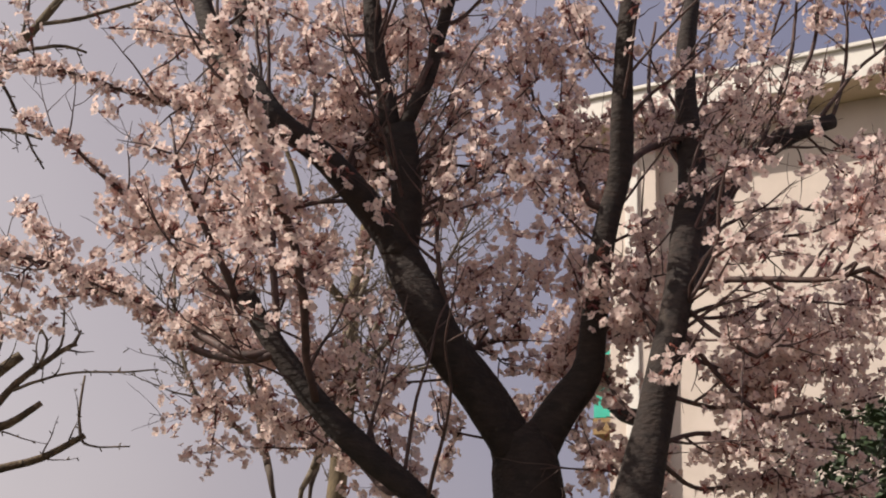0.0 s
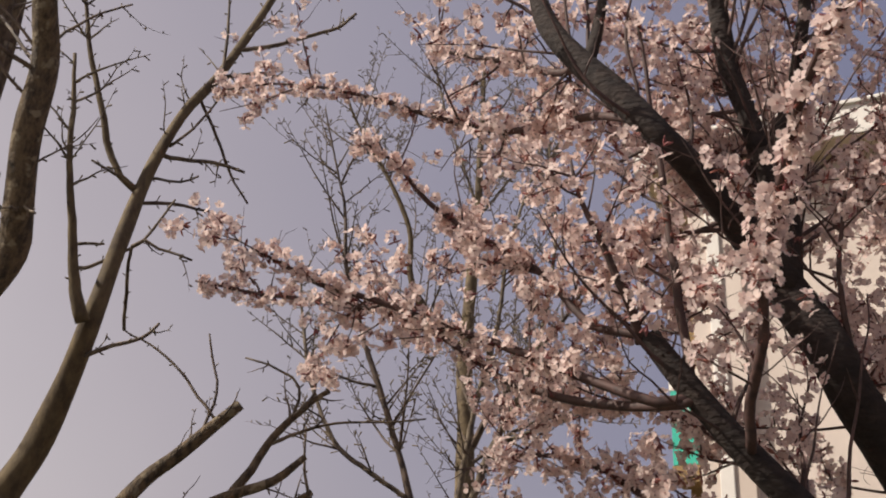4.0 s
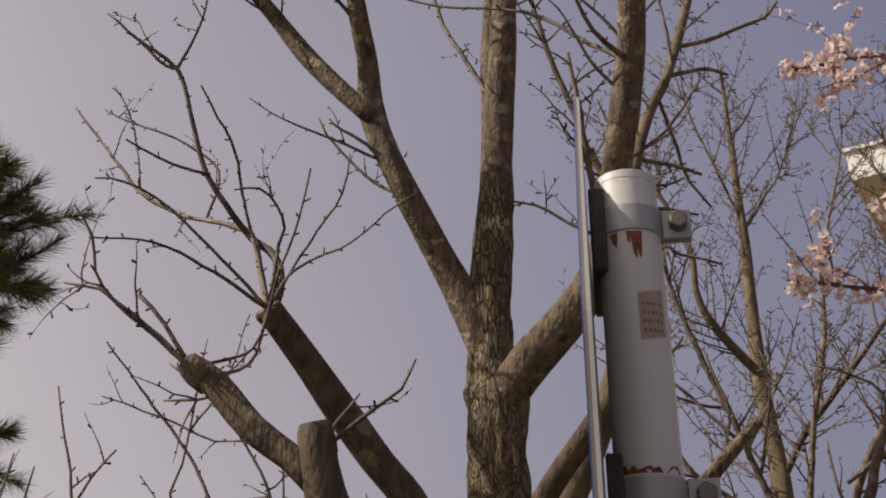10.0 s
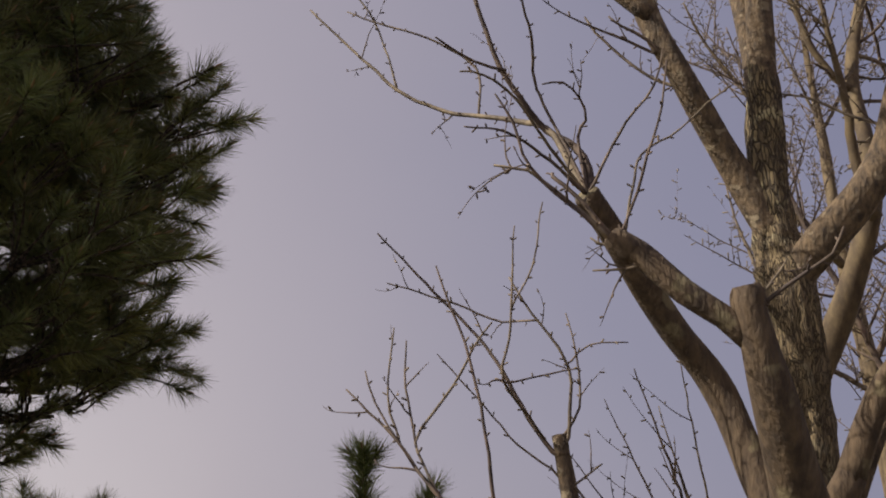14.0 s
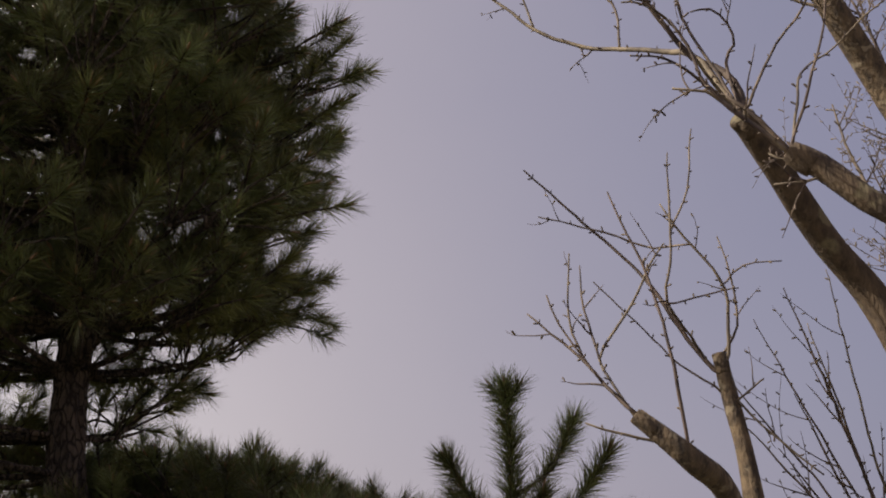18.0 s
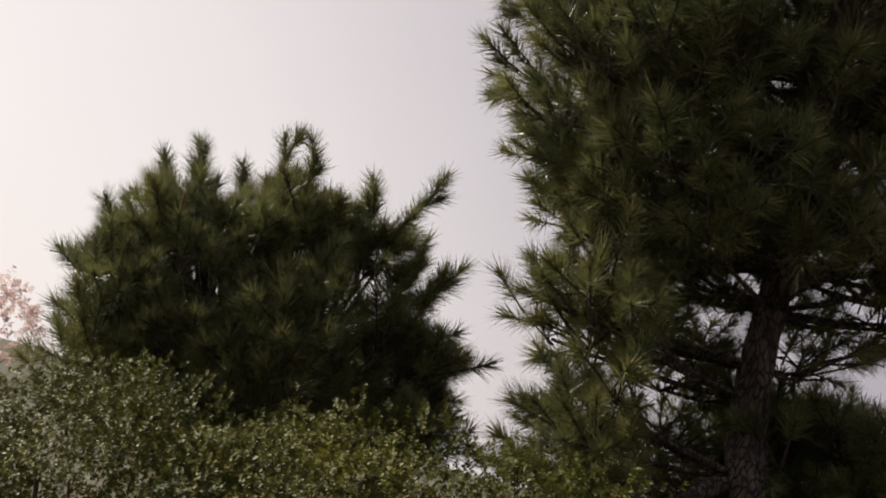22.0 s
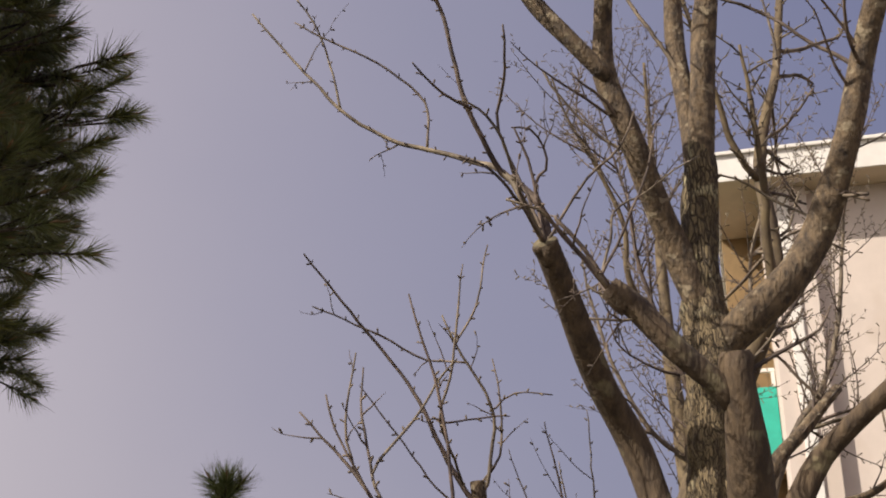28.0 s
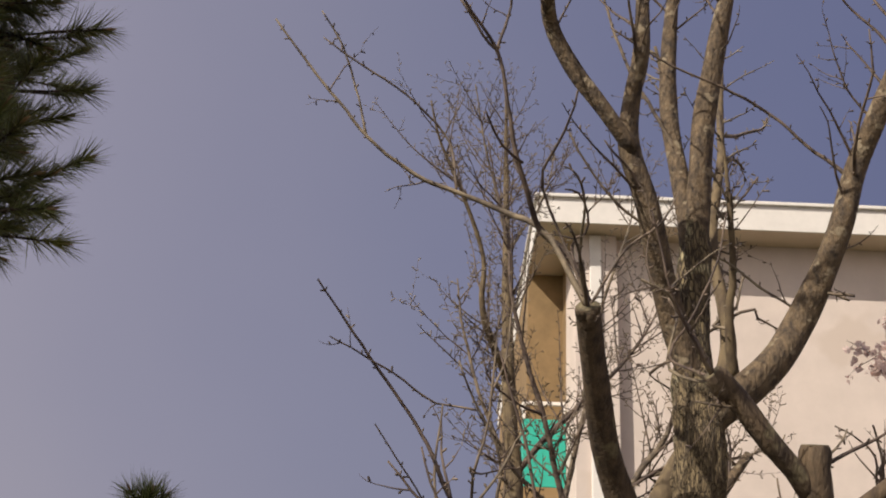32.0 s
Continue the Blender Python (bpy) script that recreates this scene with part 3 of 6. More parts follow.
    t.append(limb(tree, "twig", TWIG_GINKGO, (-1.218, 1.742, 2.185, 0.0034), (-1.174, 1.937, 2.288, 0.0030), (-1.133, 1.892, 2.389, 0.0030), (-1.095, 1.867, 2.487, 0.0026), (-1.064, 1.854, 2.622, 0.0021)))
    t.append(limb(tree, "twig", TWIG_GINKGO, (-0.992, 1.738, 2.029, 0.0043), (-0.950, 1.715, 2.059, 0.0039), (-0.893, 1.692, 2.092, 0.0034), (-0.852, 1.678, 2.113, 0.0026), (-0.827, 1.670, 2.159, 0.0017)))
    t.append(limb(tree, "twig", TWIG_GINKGO, (-0.993, 1.735, 2.038, 0.0030), (-0.955, 1.711, 2.077, 0.0026), (-0.922, 1.708, 2.118, 0.0017)))
    t.append(limb(tree, "twig", TWIG_GINKGO, (-0.941, 2.304, 2.794, 0.0050), (-1.007, 2.325, 2.829, 0.0045), (-1.072, 2.338, 2.890, 0.0039), (-1.139, 2.342, 2.974, 0.0033), (-1.181, 2.346, 3.054, 0.0027)))
    t.append(limb(tree, "twig", TWIG_GINKGO, (-1.204, 1.742, 2.176, 0.0027), (-1.229, 1.752, 2.177, 0.0027), (-1.260, 1.753, 2.197, 0.0018)))
    t.append(limb(tree, "twig", TWIG_GINKGO, (-1.154, 1.739, 2.133, 0.0031), (-1.206, 1.745, 2.126, 0.0027), (-1.261, 1.749, 2.131, 0.0018)))
    t.append(limb(tree, "twig", TWIG_GINKGO, (-1.227, 2.182, 2.469, 0.0047), (-1.229, 2.246, 2.650, 0.0043), (-1.206, 2.217, 2.679, 0.0037), (-1.223, 2.180, 2.721, 0.0030), (-1.261, 2.161, 2.757, 0.0030), (-1.314, 2.141, 2.745, 0.0018)))
    t.append(limb(tree, "twig", TWIG_GINKGO, (-0.418, 2.077, 2.974, 0.0070), (-0.493, 2.131, 3.076, 0.0055), (-0.587, 2.185, 3.194, 0.0051), (-0.683, 2.238, 3.272, 0.0046), (-0.858, 2.291, 3.345, 0.0034), (-1.033, 2.346, 3.447, 0.0028)))
    t.append(limb(tree, "twig", TWIG_GINKGO, (-0.740, 2.423, 3.044, 0.0054), (-0.761, 2.434, 3.153, 0.0062), (-0.819, 2.455, 3.285, 0.0063), (-0.881, 2.478, 3.423, 0.0058), (-0.925, 2.503, 3.587, 0.0045), (-0.959, 2.512, 3.765, 0.0031)))
    t.append(limb(tree, "twig", TWIG_GINKGO, (-0.410, 2.050, 3.031, 0.0047), (-0.387, 2.081, 3.102, 0.0036), (-0.337, 2.133, 3.190, 0.0031), (-0.276, 2.186, 3.259, 0.0025)))
    t.append(limb(tree, "twig", TWIG_GINKGO, (-1.050, 2.193, 3.209, 0.0053), (-1.082, 2.158, 3.238, 0.0052), (-1.112, 2.123, 3.265, 0.0045), (-1.145, 2.089, 3.309, 0.0038), (-1.181, 2.042, 3.378, 0.0025)))
    t.append(limb(tree, "twig", TWIG_GINKGO, (-0.486, 2.242, 2.617, 0.0040), (-0.564, 2.331, 2.710, 0.0037), (-0.644, 2.369, 2.785, 0.0032), (-0.704, 2.415, 2.825, 0.0026)))
    t.append(limb(tree, "twig", TWIG_GINKGO, (-0.469, 2.199, 2.693, 0.0057), (-0.430, 2.174, 2.656, 0.0040), (-0.401, 2.155, 2.642, 0.0034)))
    t.append(limb(tree, "twig", TWIG_GINKGO, (-0.965, 2.285, 2.841, 0.0051), (-1.037, 2.251, 2.911, 0.0044), (-1.100, 2.246, 2.949, 0.0032), (-1.130, 2.243, 2.985, 0.0025)))
    t.append(limb(tree, "twig", TWIG_GINKGO, (-0.418, 2.077, 2.974, 0.0064), (-0.497, 1.993, 3.003, 0.0050), (-0.545, 1.911, 3.071, 0.0037), (-0.576, 1.830, 3.142, 0.0031), (-0.615, 1.784, 3.233, 0.0018)))
    t.append(limb(tree, "twig", TWIG_GINKGO, (-0.471, 2.207, 2.678, 0.0058), (-0.452, 2.151, 2.651, 0.0051), (-0.436, 2.104, 2.632, 0.0045)))
    side = sprout(t, 0.8, 0.14, 0.0026, 0.2) + sprout(c[1:6], 9, 0.34, 0.0048, 0.25, start=0.35) + sprout([c[1], c[2], c[3], c[4], c[5]], 7, 0.45, 0.006, 0.5, start=0.72)
    finer = sprout(side, 1.0, 0.12, 0.0022, 0.2)
    m = Mass()
    wood(m, side + finer)
    tagged(m.make("fine_twig_growth", TWIG_GINKGO, tree, smooth=True), kind="stuff")
    m = Mass()
    spurs(m, t, 0.042, 0.62)
    spurs(m, side + finer, 0.045, 0.55)
    spurs(m, c[1:6], 0.12, 1.0)
    tagged(m.make("spur_growth", TWIG_GINKGO, tree, smooth=True), kind="stuff")


# -- the slim ginkgo behind it --
def build_slim():
    tree = thing("slim_ginkgo_tree", (-0.73, 2.76, 0), "slim bare young ginkgo with a forked upright stem", "tree")
    ground_stem(tree, BARK_PALE, (-0.728, 2.766, 1.86, 0.044), (-0.75, 2.76), 0.05)
    c, t = [], []
    c.append(limb(tree, "limb", BARK_PALE, (-0.728, 2.766, 1.846, 0.044), (-0.641, 2.778, 2.077, 0.042), (-0.568, 2.774, 2.217, 0.038), (-0.497, 2.722, 2.371, 0.034), (-0.441, 2.669, 2.523, 0.031), (-0.413, 2.655, 2.628, 0.027), (-0.395, 2.684, 2.804, 0.023), (-0.384, 2.733, 2.984, 0.020), (-0.357, 2.760, 3.127, 0.018), (-0.302, 2.788, 3.297, 0.017), (-0.236, 2.836, 3.446, 0.015), (-0.166, 2.907, 3.676, 0.014), (-0.099, 2.969, 3.917, 0.013), (-0.025, 3.033, 4.189, 0.010), (0.081, 3.103, 4.599, 0.0065), rough=0.05))
    c.append(limb(tree, "limb", BARK_PALE, (-0.430, 2.610, 2.534, 0.019), (-0.454, 2.584, 2.618, 0.016), (-0.470, 2.560, 2.735, 0.013), (-0.480, 2.525, 2.833, 0.011), (-0.505, 2.492, 2.985, 0.0090), (-0.518, 2.480, 3.136, 0.0069), (-0.540, 2.468, 3.293, 0.0047), rough=0.05))
    c.append(limb(tree, "limb", BARK_PALE, (-0.384, 2.732, 2.975, 0.013), (-0.440, 2.714, 3.021, 0.011), (-0.491, 2.699, 3.106, 0.011), (-0.517, 2.684, 3.202, 0.0099), (-0.565, 2.671, 3.351, 0.0084), (-0.605, 2.659, 3.505, 0.0068), (-0.649, 2.648, 3.689, 0.0052), rough=0.05))
    t.append(limb(tree, "twig", TWIG_GINKGO, (-0.357, 2.760, 3.127, 0.0083), (-0.333, 2.780, 3.127, 0.0075), (-0.286, 2.831, 3.144, 0.0068), (-0.222, 2.933, 3.187, 0.0062), (-0.144, 2.983, 3.182, 0.0044)))
    t.append(limb(tree, "twig", TWIG_GINKGO, (-0.272, 2.810, 3.365, 0.0059), (-0.197, 2.963, 3.193, 0.0053), (-0.171, 2.981, 3.141, 0.0044), (-0.125, 2.997, 3.076, 0.0035)))
    t.append(limb(tree, "twig", TWIG_GINKGO, (-0.367, 2.731, 2.943, 0.0064), (-0.297, 2.772, 2.965, 0.0057), (-0.193, 2.822, 2.965, 0.0041)))
    t.append(limb(tree, "twig", TWIG_GINKGO, (-0.461, 2.573, 2.671, 0.0067), (-0.462, 2.659, 2.711, 0.0061), (-0.397, 2.681, 2.761, 0.0054), (-0.337, 2.694, 2.807, 0.0047), (-0.300, 2.707, 2.881, 0.0040), (-0.269, 2.721, 2.954, 0.0032)))
    t.append(limb(tree, "twig", TWIG_GINKGO, (-0.228, 2.836, 3.446, 0.0089), (-0.167, 2.878, 3.482, 0.0072), (-0.095, 2.919, 3.515, 0.0064), (-0.031, 2.949, 3.513, 0.0046)))
    t.append(limb(tree, "twig", TWIG_GINKGO, (-0.192, 2.881, 3.593, 0.0090), (-0.166, 2.883, 3.593, 0.0082), (-0.074, 2.925, 3.641, 0.0074), (0.040, 2.969, 3.713, 0.0066), (0.118, 2.991, 3.760, 0.0057), (0.170, 3.015, 3.834, 0.0048)))
    t.append(limb(tree, "twig", TWIG_GINKGO, (-0.230, 2.842, 3.467, 0.0069), (-0.219, 2.838, 3.489, 0.0062), (-0.223, 2.845, 3.623, 0.0054), (-0.234, 2.850, 3.738, 0.0046), (-0.238, 2.854, 3.810, 0.0037)))
    t.append(limb(tree, "twig", TWIG_GINKGO, (-0.466, 2.693, 2.454, 0.0081), (-0.432, 2.676, 2.456, 0.0074), (-0.377, 2.708, 2.496, 0.0060), (-0.313, 2.750, 2.536, 0.0053), (-0.277, 2.773, 2.585, 0.0039)))
    t.append(limb(tree, "twig", TWIG_GINKGO, (-0.476, 2.580, 2.744, 0.0052), (-0.434, 2.601, 2.757, 0.0045), (-0.412, 2.611, 2.761, 0.0038)))
    t.append(limb(tree, "twig", TWIG_GINKGO, (-0.334, 2.782, 3.167, 0.0059), (-0.283, 2.763, 3.193, 0.0050), (-0.215, 2.747, 3.269, 0.0042), (-0.163, 2.731, 3.347, 0.0034)))
    t.append(limb(tree, "twig", TWIG_GINKGO, (-0.374, 2.742, 3.036, 0.0054), (-0.346, 2.755, 3.040, 0.0049), (-0.282, 2.776, 3.043, 0.0041), (-0.227, 2.776, 3.061, 0.0033)))
    t.append(limb(tree, "twig", TWIG_GINKGO, (-0.440, 2.714, 3.021, 0.0049), (-0.468, 2.675, 3.029, 0.0040), (-0.515, 2.656, 3.047, 0.0032)))
    side = sprout(c, 11, 0.22, 0.004, 0.25, start=0.45) + sprout(t, 1.3, 0.10, 0.003, 0.2)
    m = Mass()
    wood(m, side)
    tagged(m.make("fine_twig_growth", TWIG_GINKGO, tree, smooth=True), kind="stuff")
    m = Mass()
    spurs(m, t + side, 0.033)
    spurs(m, c, 0.06)
    tagged(m.make("spur_growth", TWIG_GINKGO, tree, smooth=True), kind="stuff")


# -- a low pruned tree whose stubs reach up between the cherry and the ginkgo --
def build_low():
    tree = thing("low_pruned_tree", (-0.80, 2.96, 0), "low bare tree pruned to leaning stubs with thin shoots", "tree")
    ground_stem(tree, BARK_PALE, (-0.79, 2.95, 1.15, 0.06), (-0.80, 2.96), 0.07)
    c, t = [], []
    c.append(limb(tree, "pruned_limb", BARK_LIMB, (-0.665, 2.899, 1.508, 0.037), (-0.516, 2.916, 1.851, 0.031), (-0.340, 2.950, 2.136, 0.024), (-0.229, 2.966, 2.248, 0.021), (-0.145, 2.980, 2.335, 0.018), (-0.070, 2.994, 2.411, 0.016), flat=True))
    c.append(limb(tree, "pruned_limb", BARK_LIMB, (-0.467, 2.707, 1.671, 0.030), (-0.230, 2.618, 1.904, 0.026), (-0.083, 2.522, 1.990, 0.016), (-0.005, 2.525, 2.042, 0.015), (0.069, 2.547, 2.079, 0.014), (0.142, 2.578, 2.114, 0.012), (0.208, 2.612, 2.183, 0.0085), flat=True))
    c.append(limb(tree, "pruned_limb", BARK_LIMB, (0.041, 2.546, 2.068, 0.013), (0.083, 2.580, 2.142, 0.012), (0.109, 2.603, 2.209, 0.011), (0.156, 2.637, 2.283, 0.0093), (0.211, 2.680, 2.351, 0.0076), (0.244, 2.692, 2.378, 0.0064), flat=True))
    c.append(limb(tree, "pruned_limb", BARK_LIMB, (-0.388, 2.908, 1.686, 0.025), (-0.255, 2.970, 1.935, 0.021), (-0.172, 3.024, 2.013, 0.015), (-0.083, 3.046, 2.055, 0.014), (0.030, 3.058, 2.093, 0.012), (0.157, 3.066, 2.173, 0.0098), flat=True))
    for k in (0, 1, 3):
        joined_down(tree, BARK_LIMB, c[k], (-0.79, 2.95, 1.05))
    t.append(limb(tree, "twig", TWIG_GINKGO, (0.236, 2.691, 2.375, 0.0064), (0.245, 2.693, 2.400, 0.0048), (0.248, 2.694, 2.421, 0.0032)))
    t.append(limb(tree, "twig", TWIG_GINKGO, (0.178, 2.669, 2.325, 0.0055), (0.203, 2.671, 2.367, 0.0047), (0.197, 2.674, 2.434, 0.0040), (0.190, 2.677, 2.491, 0.0032)))
    t.append(limb(tree, "twig", TWIG_GINKGO, (0.151, 2.634, 2.276, 0.0052), (0.148, 2.657, 2.288, 0.0047), (0.164, 2.662, 2.379, 0.0040), (0.106, 2.664, 2.428, 0.0032), (0.011, 2.666, 2.458, 0.0024)))
    t.append(limb(tree, "twig", TWIG_GINKGO, (0.109, 2.603, 2.209, 0.0053), (0.252, 2.636, 2.271, 0.0039), (0.402, 2.657, 2.291, 0.0031), (0.510, 2.658, 2.303, 0.0023)))
    t.append(limb(tree, "twig", TWIG_GINKGO, (-0.160, 2.978, 2.319, 0.0058), (-0.164, 2.981, 2.343, 0.0052), (-0.144, 2.996, 2.448, 0.0044), (-0.176, 3.002, 2.561, 0.0036), (-0.195, 3.005, 2.634, 0.0027)))
    t.append(limb(tree, "twig", TWIG_GINKGO, (-0.131, 2.981, 2.354, 0.0052), (-0.256, 2.999, 2.500, 0.0045), (-0.346, 3.002, 2.574, 0.0036), (-0.463, 3.006, 2.638, 0.0027)))
    t.append(limb(tree, "twig", TWIG_GINKGO, (0.151, 3.061, 2.163, 0.0061), (0.125, 3.066, 2.260, 0.0044), (0.120, 3.072, 2.370, 0.0036)))
    t.append(limb(tree, "twig", TWIG_GINKGO, (0.151, 3.061, 2.163, 0.0048), (0.162, 3.061, 2.146, 0.0043), (0.216, 3.060, 2.140, 0.0035), (0.313, 3.060, 2.144, 0.0026)))
    t.append(limb(tree, "twig", TWIG_GINKGO, (-0.463, 3.006, 2.638, 0.0055), (-0.345, 2.662, 2.778, 0.0050), (-0.276, 2.662, 2.776, 0.0042), (-0.173, 2.660, 2.737, 0.0033)))
    for x, y, z in ((-1.18, 2.81, 2.12), (-1.10, 2.72, 2.18), (-1.03, 2.84, 2.10), (-1.26, 2.88, 1.86), (-1.16, 2.86, 1.76), (-0.98, 2.72, 2.22), (-1.30, 2.76, 1.98), (-1.08, 2.94, 1.92), (-1.22, 3.0, 1.66)):
        r = RNG.uniform(0.0032, 0.0046)
        t.append(limb(tree, "shoot", TWIG_GINKGO, (-0.80, 2.94, 1.18, r * 1.3), (-0.84 + (x + 0.80) * 0.3, 2.94 + (y - 2.94) * 0.3, 1.18 + (z - 1.18) * 0.42, r * 1.1), (-0.82 + (x + 0.80) * 0.7, 2.94 + (y - 2.94) * 0.7, 1.18 + (z - 1.18) * 0.76, r * 0.8), (x, y, z, r * 0.35)))
    basal = sprout(t[-9:], 3, 0.26, 0.003, 0.5, (-0.5, 0, 0), start=0.35, kink=0.07)
    side = sprout(c, 3, 0.16, 0.0035, 0.5, start=0.6) + sprout(t[:-9], 1.5, 0.1, 0.0025, 0.3) + basal
    m = Mass()
    wood(m, side)
    tagged(m.make("fine_twig_growth", TWIG_GINKGO, tree, smooth=True), kind="stuff")
    m = Mass()
    spurs(m, t + side, 0.05, 0.6)
    tagged(m.make("spur_growth", TWIG_GINKGO, tree, smooth=True), kind="stuff")


# -- a small pollarded tree beside the pines --
def build_left():
    tree = thing("pollarded_tree", (-1.3, 2.5, 0), "small pollarded bare tree with a spray of thin shoots", "tree")
    ground_stem(tree, BARK_LIMB, (-1.284, 2.49, 1.4, 0.03), (-1.3, 2.5), 0.05)
    c, t = [], []
    c.append(limb(tree, "pruned_limb", BARK_LIMB, (-1.284, 2.493, 1.374, 0.029), (-1.293, 2.508, 1.688, 0.025), (-1.304, 2.525, 1.820, 0.022), (-1.319, 2.532, 1.970, 0.018), flat=True, rough=0.08))
    c.append(limb(tree, "pruned_limb", BARK_LIMB, (-1.318, 2.293, 1.380, 0.025), (-1.389, 2.103, 1.587, 0.025), (-1.454, 1.986, 1.648, 0.023), (-1.508, 1.968, 1.698, 0.020), (-1.562, 1.961, 1.747, 0.017), flat=True, rough=0.08))
    for k in c:
        stub_end(tree, k, BARK_LIMB)
        joined_down(tree, BARK_LIMB, k, (-1.3, 2.5, 0.9))
    t.append(limb(tree, "shoot", TWIG_GINKGO, (-1.314, 2.530, 1.915, 0.0069), (-1.340, 2.530, 1.931, 0.0063), (-1.403, 2.547, 2.050, 0.0059), (-1.461, 2.563, 2.173, 0.0049), (-1.509, 2.577, 2.251, 0.0045), (-1.626, 2.589, 2.385, 0.0040), (-1.780, 2.598, 2.568, 0.0023)))
    t.append(limb(tree, "shoot", TWIG_GINKGO, (-1.461, 2.006, 1.650, 0.0041), (-1.473, 1.972, 1.782, 0.0042), (-1.478, 1.967, 1.875, 0.0034), (-1.511, 1.965, 2.040, 0.0030), (-1.568, 1.975, 2.239, 0.0018)))
    t.append(limb(tree, "shoot", TWIG_GINKGO, (-1.316, 2.531, 1.943, 0.0058), (-1.301, 2.522, 1.964, 0.0053), (-1.280, 2.509, 2.095, 0.0043), (-1.306, 2.493, 2.184, 0.0037), (-1.365, 2.488, 2.279, 0.0032), (-1.422, 2.483, 2.380, 0.0022)))
    t.append(limb(tree, "shoot", TWIG_GINKGO, (-1.357, 2.535, 1.963, 0.0038), (-1.452, 2.327, 2.074, 0.0035), (-1.432, 2.312, 2.169, 0.0030), (-1.414, 2.310, 2.315, 0.0026), (-1.400, 2.306, 2.451, 0.0016)))
    t.append(limb(tree, "shoot", TWIG_GINKGO, (-1.420, 2.306, 2.240, 0.0030), (-1.359, 2.342, 2.361, 0.0026), (-1.326, 2.371, 2.536, 0.0016)))
    t.append(limb(tree, "shoot", TWIG_GINKGO, (-1.562, 1.961, 1.747, 0.0033), (-1.620, 2.017, 1.874, 0.0030), (-1.560, 2.022, 1.964, 0.0031), (-1.499, 2.027, 2.070, 0.0027), (-1.458, 2.030, 2.126, 0.0018)))
    t.append(limb(tree, "shoot", TWIG_GINKGO, (-1.561, 1.961, 1.751, 0.0045), (-1.616, 1.985, 1.820, 0.0038), (-1.661, 2.018, 1.889, 0.0035), (-1.769, 2.044, 2.001, 0.0018)))
    t.append(limb(tree, "shoot", TWIG_GINKGO, (-1.620, 2.017, 1.868, 0.0030), (-1.641, 2.054, 2.002, 0.0027), (-1.645, 2.079, 2.110, 0.0018)))
    t.append(limb(tree, "shoot", TWIG_GINKGO, (-1.655, 2.018, 1.882, 0.0026), (-1.681, 2.023, 1.984, 0.0026), (-1.665, 2.030, 2.125, 0.0018)))
    t.append(limb(tree, "shoot", TWIG_GINKGO, (-1.621, 1.985, 1.821, 0.0025), (-1.699, 1.992, 1.958, 0.0022), (-1.721, 1.995, 2.026, 0.0018)))
    t.append(limb(tree, "shoot", TWIG_GINKGO, (-1.294, 2.500, 2.143, 0.0029), (-1.275, 2.512, 2.156, 0.0027), (-1.229, 2.514, 2.198, 0.0022), (-1.130, 2.514, 2.198, 0.0016)))
    t.append(limb(tree, "shoot", TWIG_GINKGO, (-1.354, 2.489, 2.262, 0.0030), (-1.445, 2.558, 2.282, 0.0028), (-1.580, 2.551, 2.342, 0.0028), (-1.749, 2.549, 2.404, 0.0017)))
    t.append(limb(tree, "shoot", TWIG_GINKGO, (-1.464, 1.997, 1.686, 0.0036), (-1.491, 1.988, 1.689, 0.0033), (-1.592, 1.979, 1.718, 0.0029), (-1.665, 1.971, 1.742, 0.0021)))
    t.append(limb(tree, "shoot", TWIG_GINKGO, (-1.298, 2.516, 1.847, 0.0031), (-1.252, 2.518, 1.881, 0.0026), (-1.220, 2.519, 1.897, 0.0021)))
    t.append(limb(tree, "shoot", TWIG_GINKGO, (-1.324, 2.532, 1.952, 0.0042), (-1.265, 2.526, 2.038, 0.0032), (-1.260, 2.532, 2.161, 0.0027), (-1.281, 2.538, 2.291, 0.0016)))
    t.append(limb(tree, "shoot", TWIG_GINKGO, (-1.299, 2.526, 1.834, 0.0041), (-1.344, 2.519, 1.893, 0.0031), (-1.426, 2.522, 1.956, 0.0026), (-1.520, 2.528, 2.082, 0.0021), (-1.618, 2.534, 2.198, 0.0016)))
    t.append(limb(tree, "shoot", TWIG_GINKGO, (-1.294, 2.516, 1.850, 0.0034), (-1.279, 2.515, 1.831, 0.0031), (-1.191, 2.510, 1.728, 0.0025), (-1.117, 2.506, 1.649, 0.0020)))
    t.append(limb(tree, "shoot", TWIG_GINKGO, (-1.452, 2.327, 2.074, 0.0027), (-1.425, 2.327, 2.072, 0.0025), (-1.303, 2.430, 2.116, 0.0021), (-1.260, 2.430, 2.115, 0.0016)))
    side = sprout(t, 1.4, 0.11, 0.0024, 0.2)
    m = Mass()
    wood(m, side)
    tagged(m.make("fine_twig_growth", TWIG_GINKGO, tree, smooth=True), kind="stuff")
    m = Mass()
    spurs(m, t + side, 0.048, 0.55)
    tagged(m.make("spur_growth", TWIG_GINKGO, tree, smooth=True), kind="stuff")


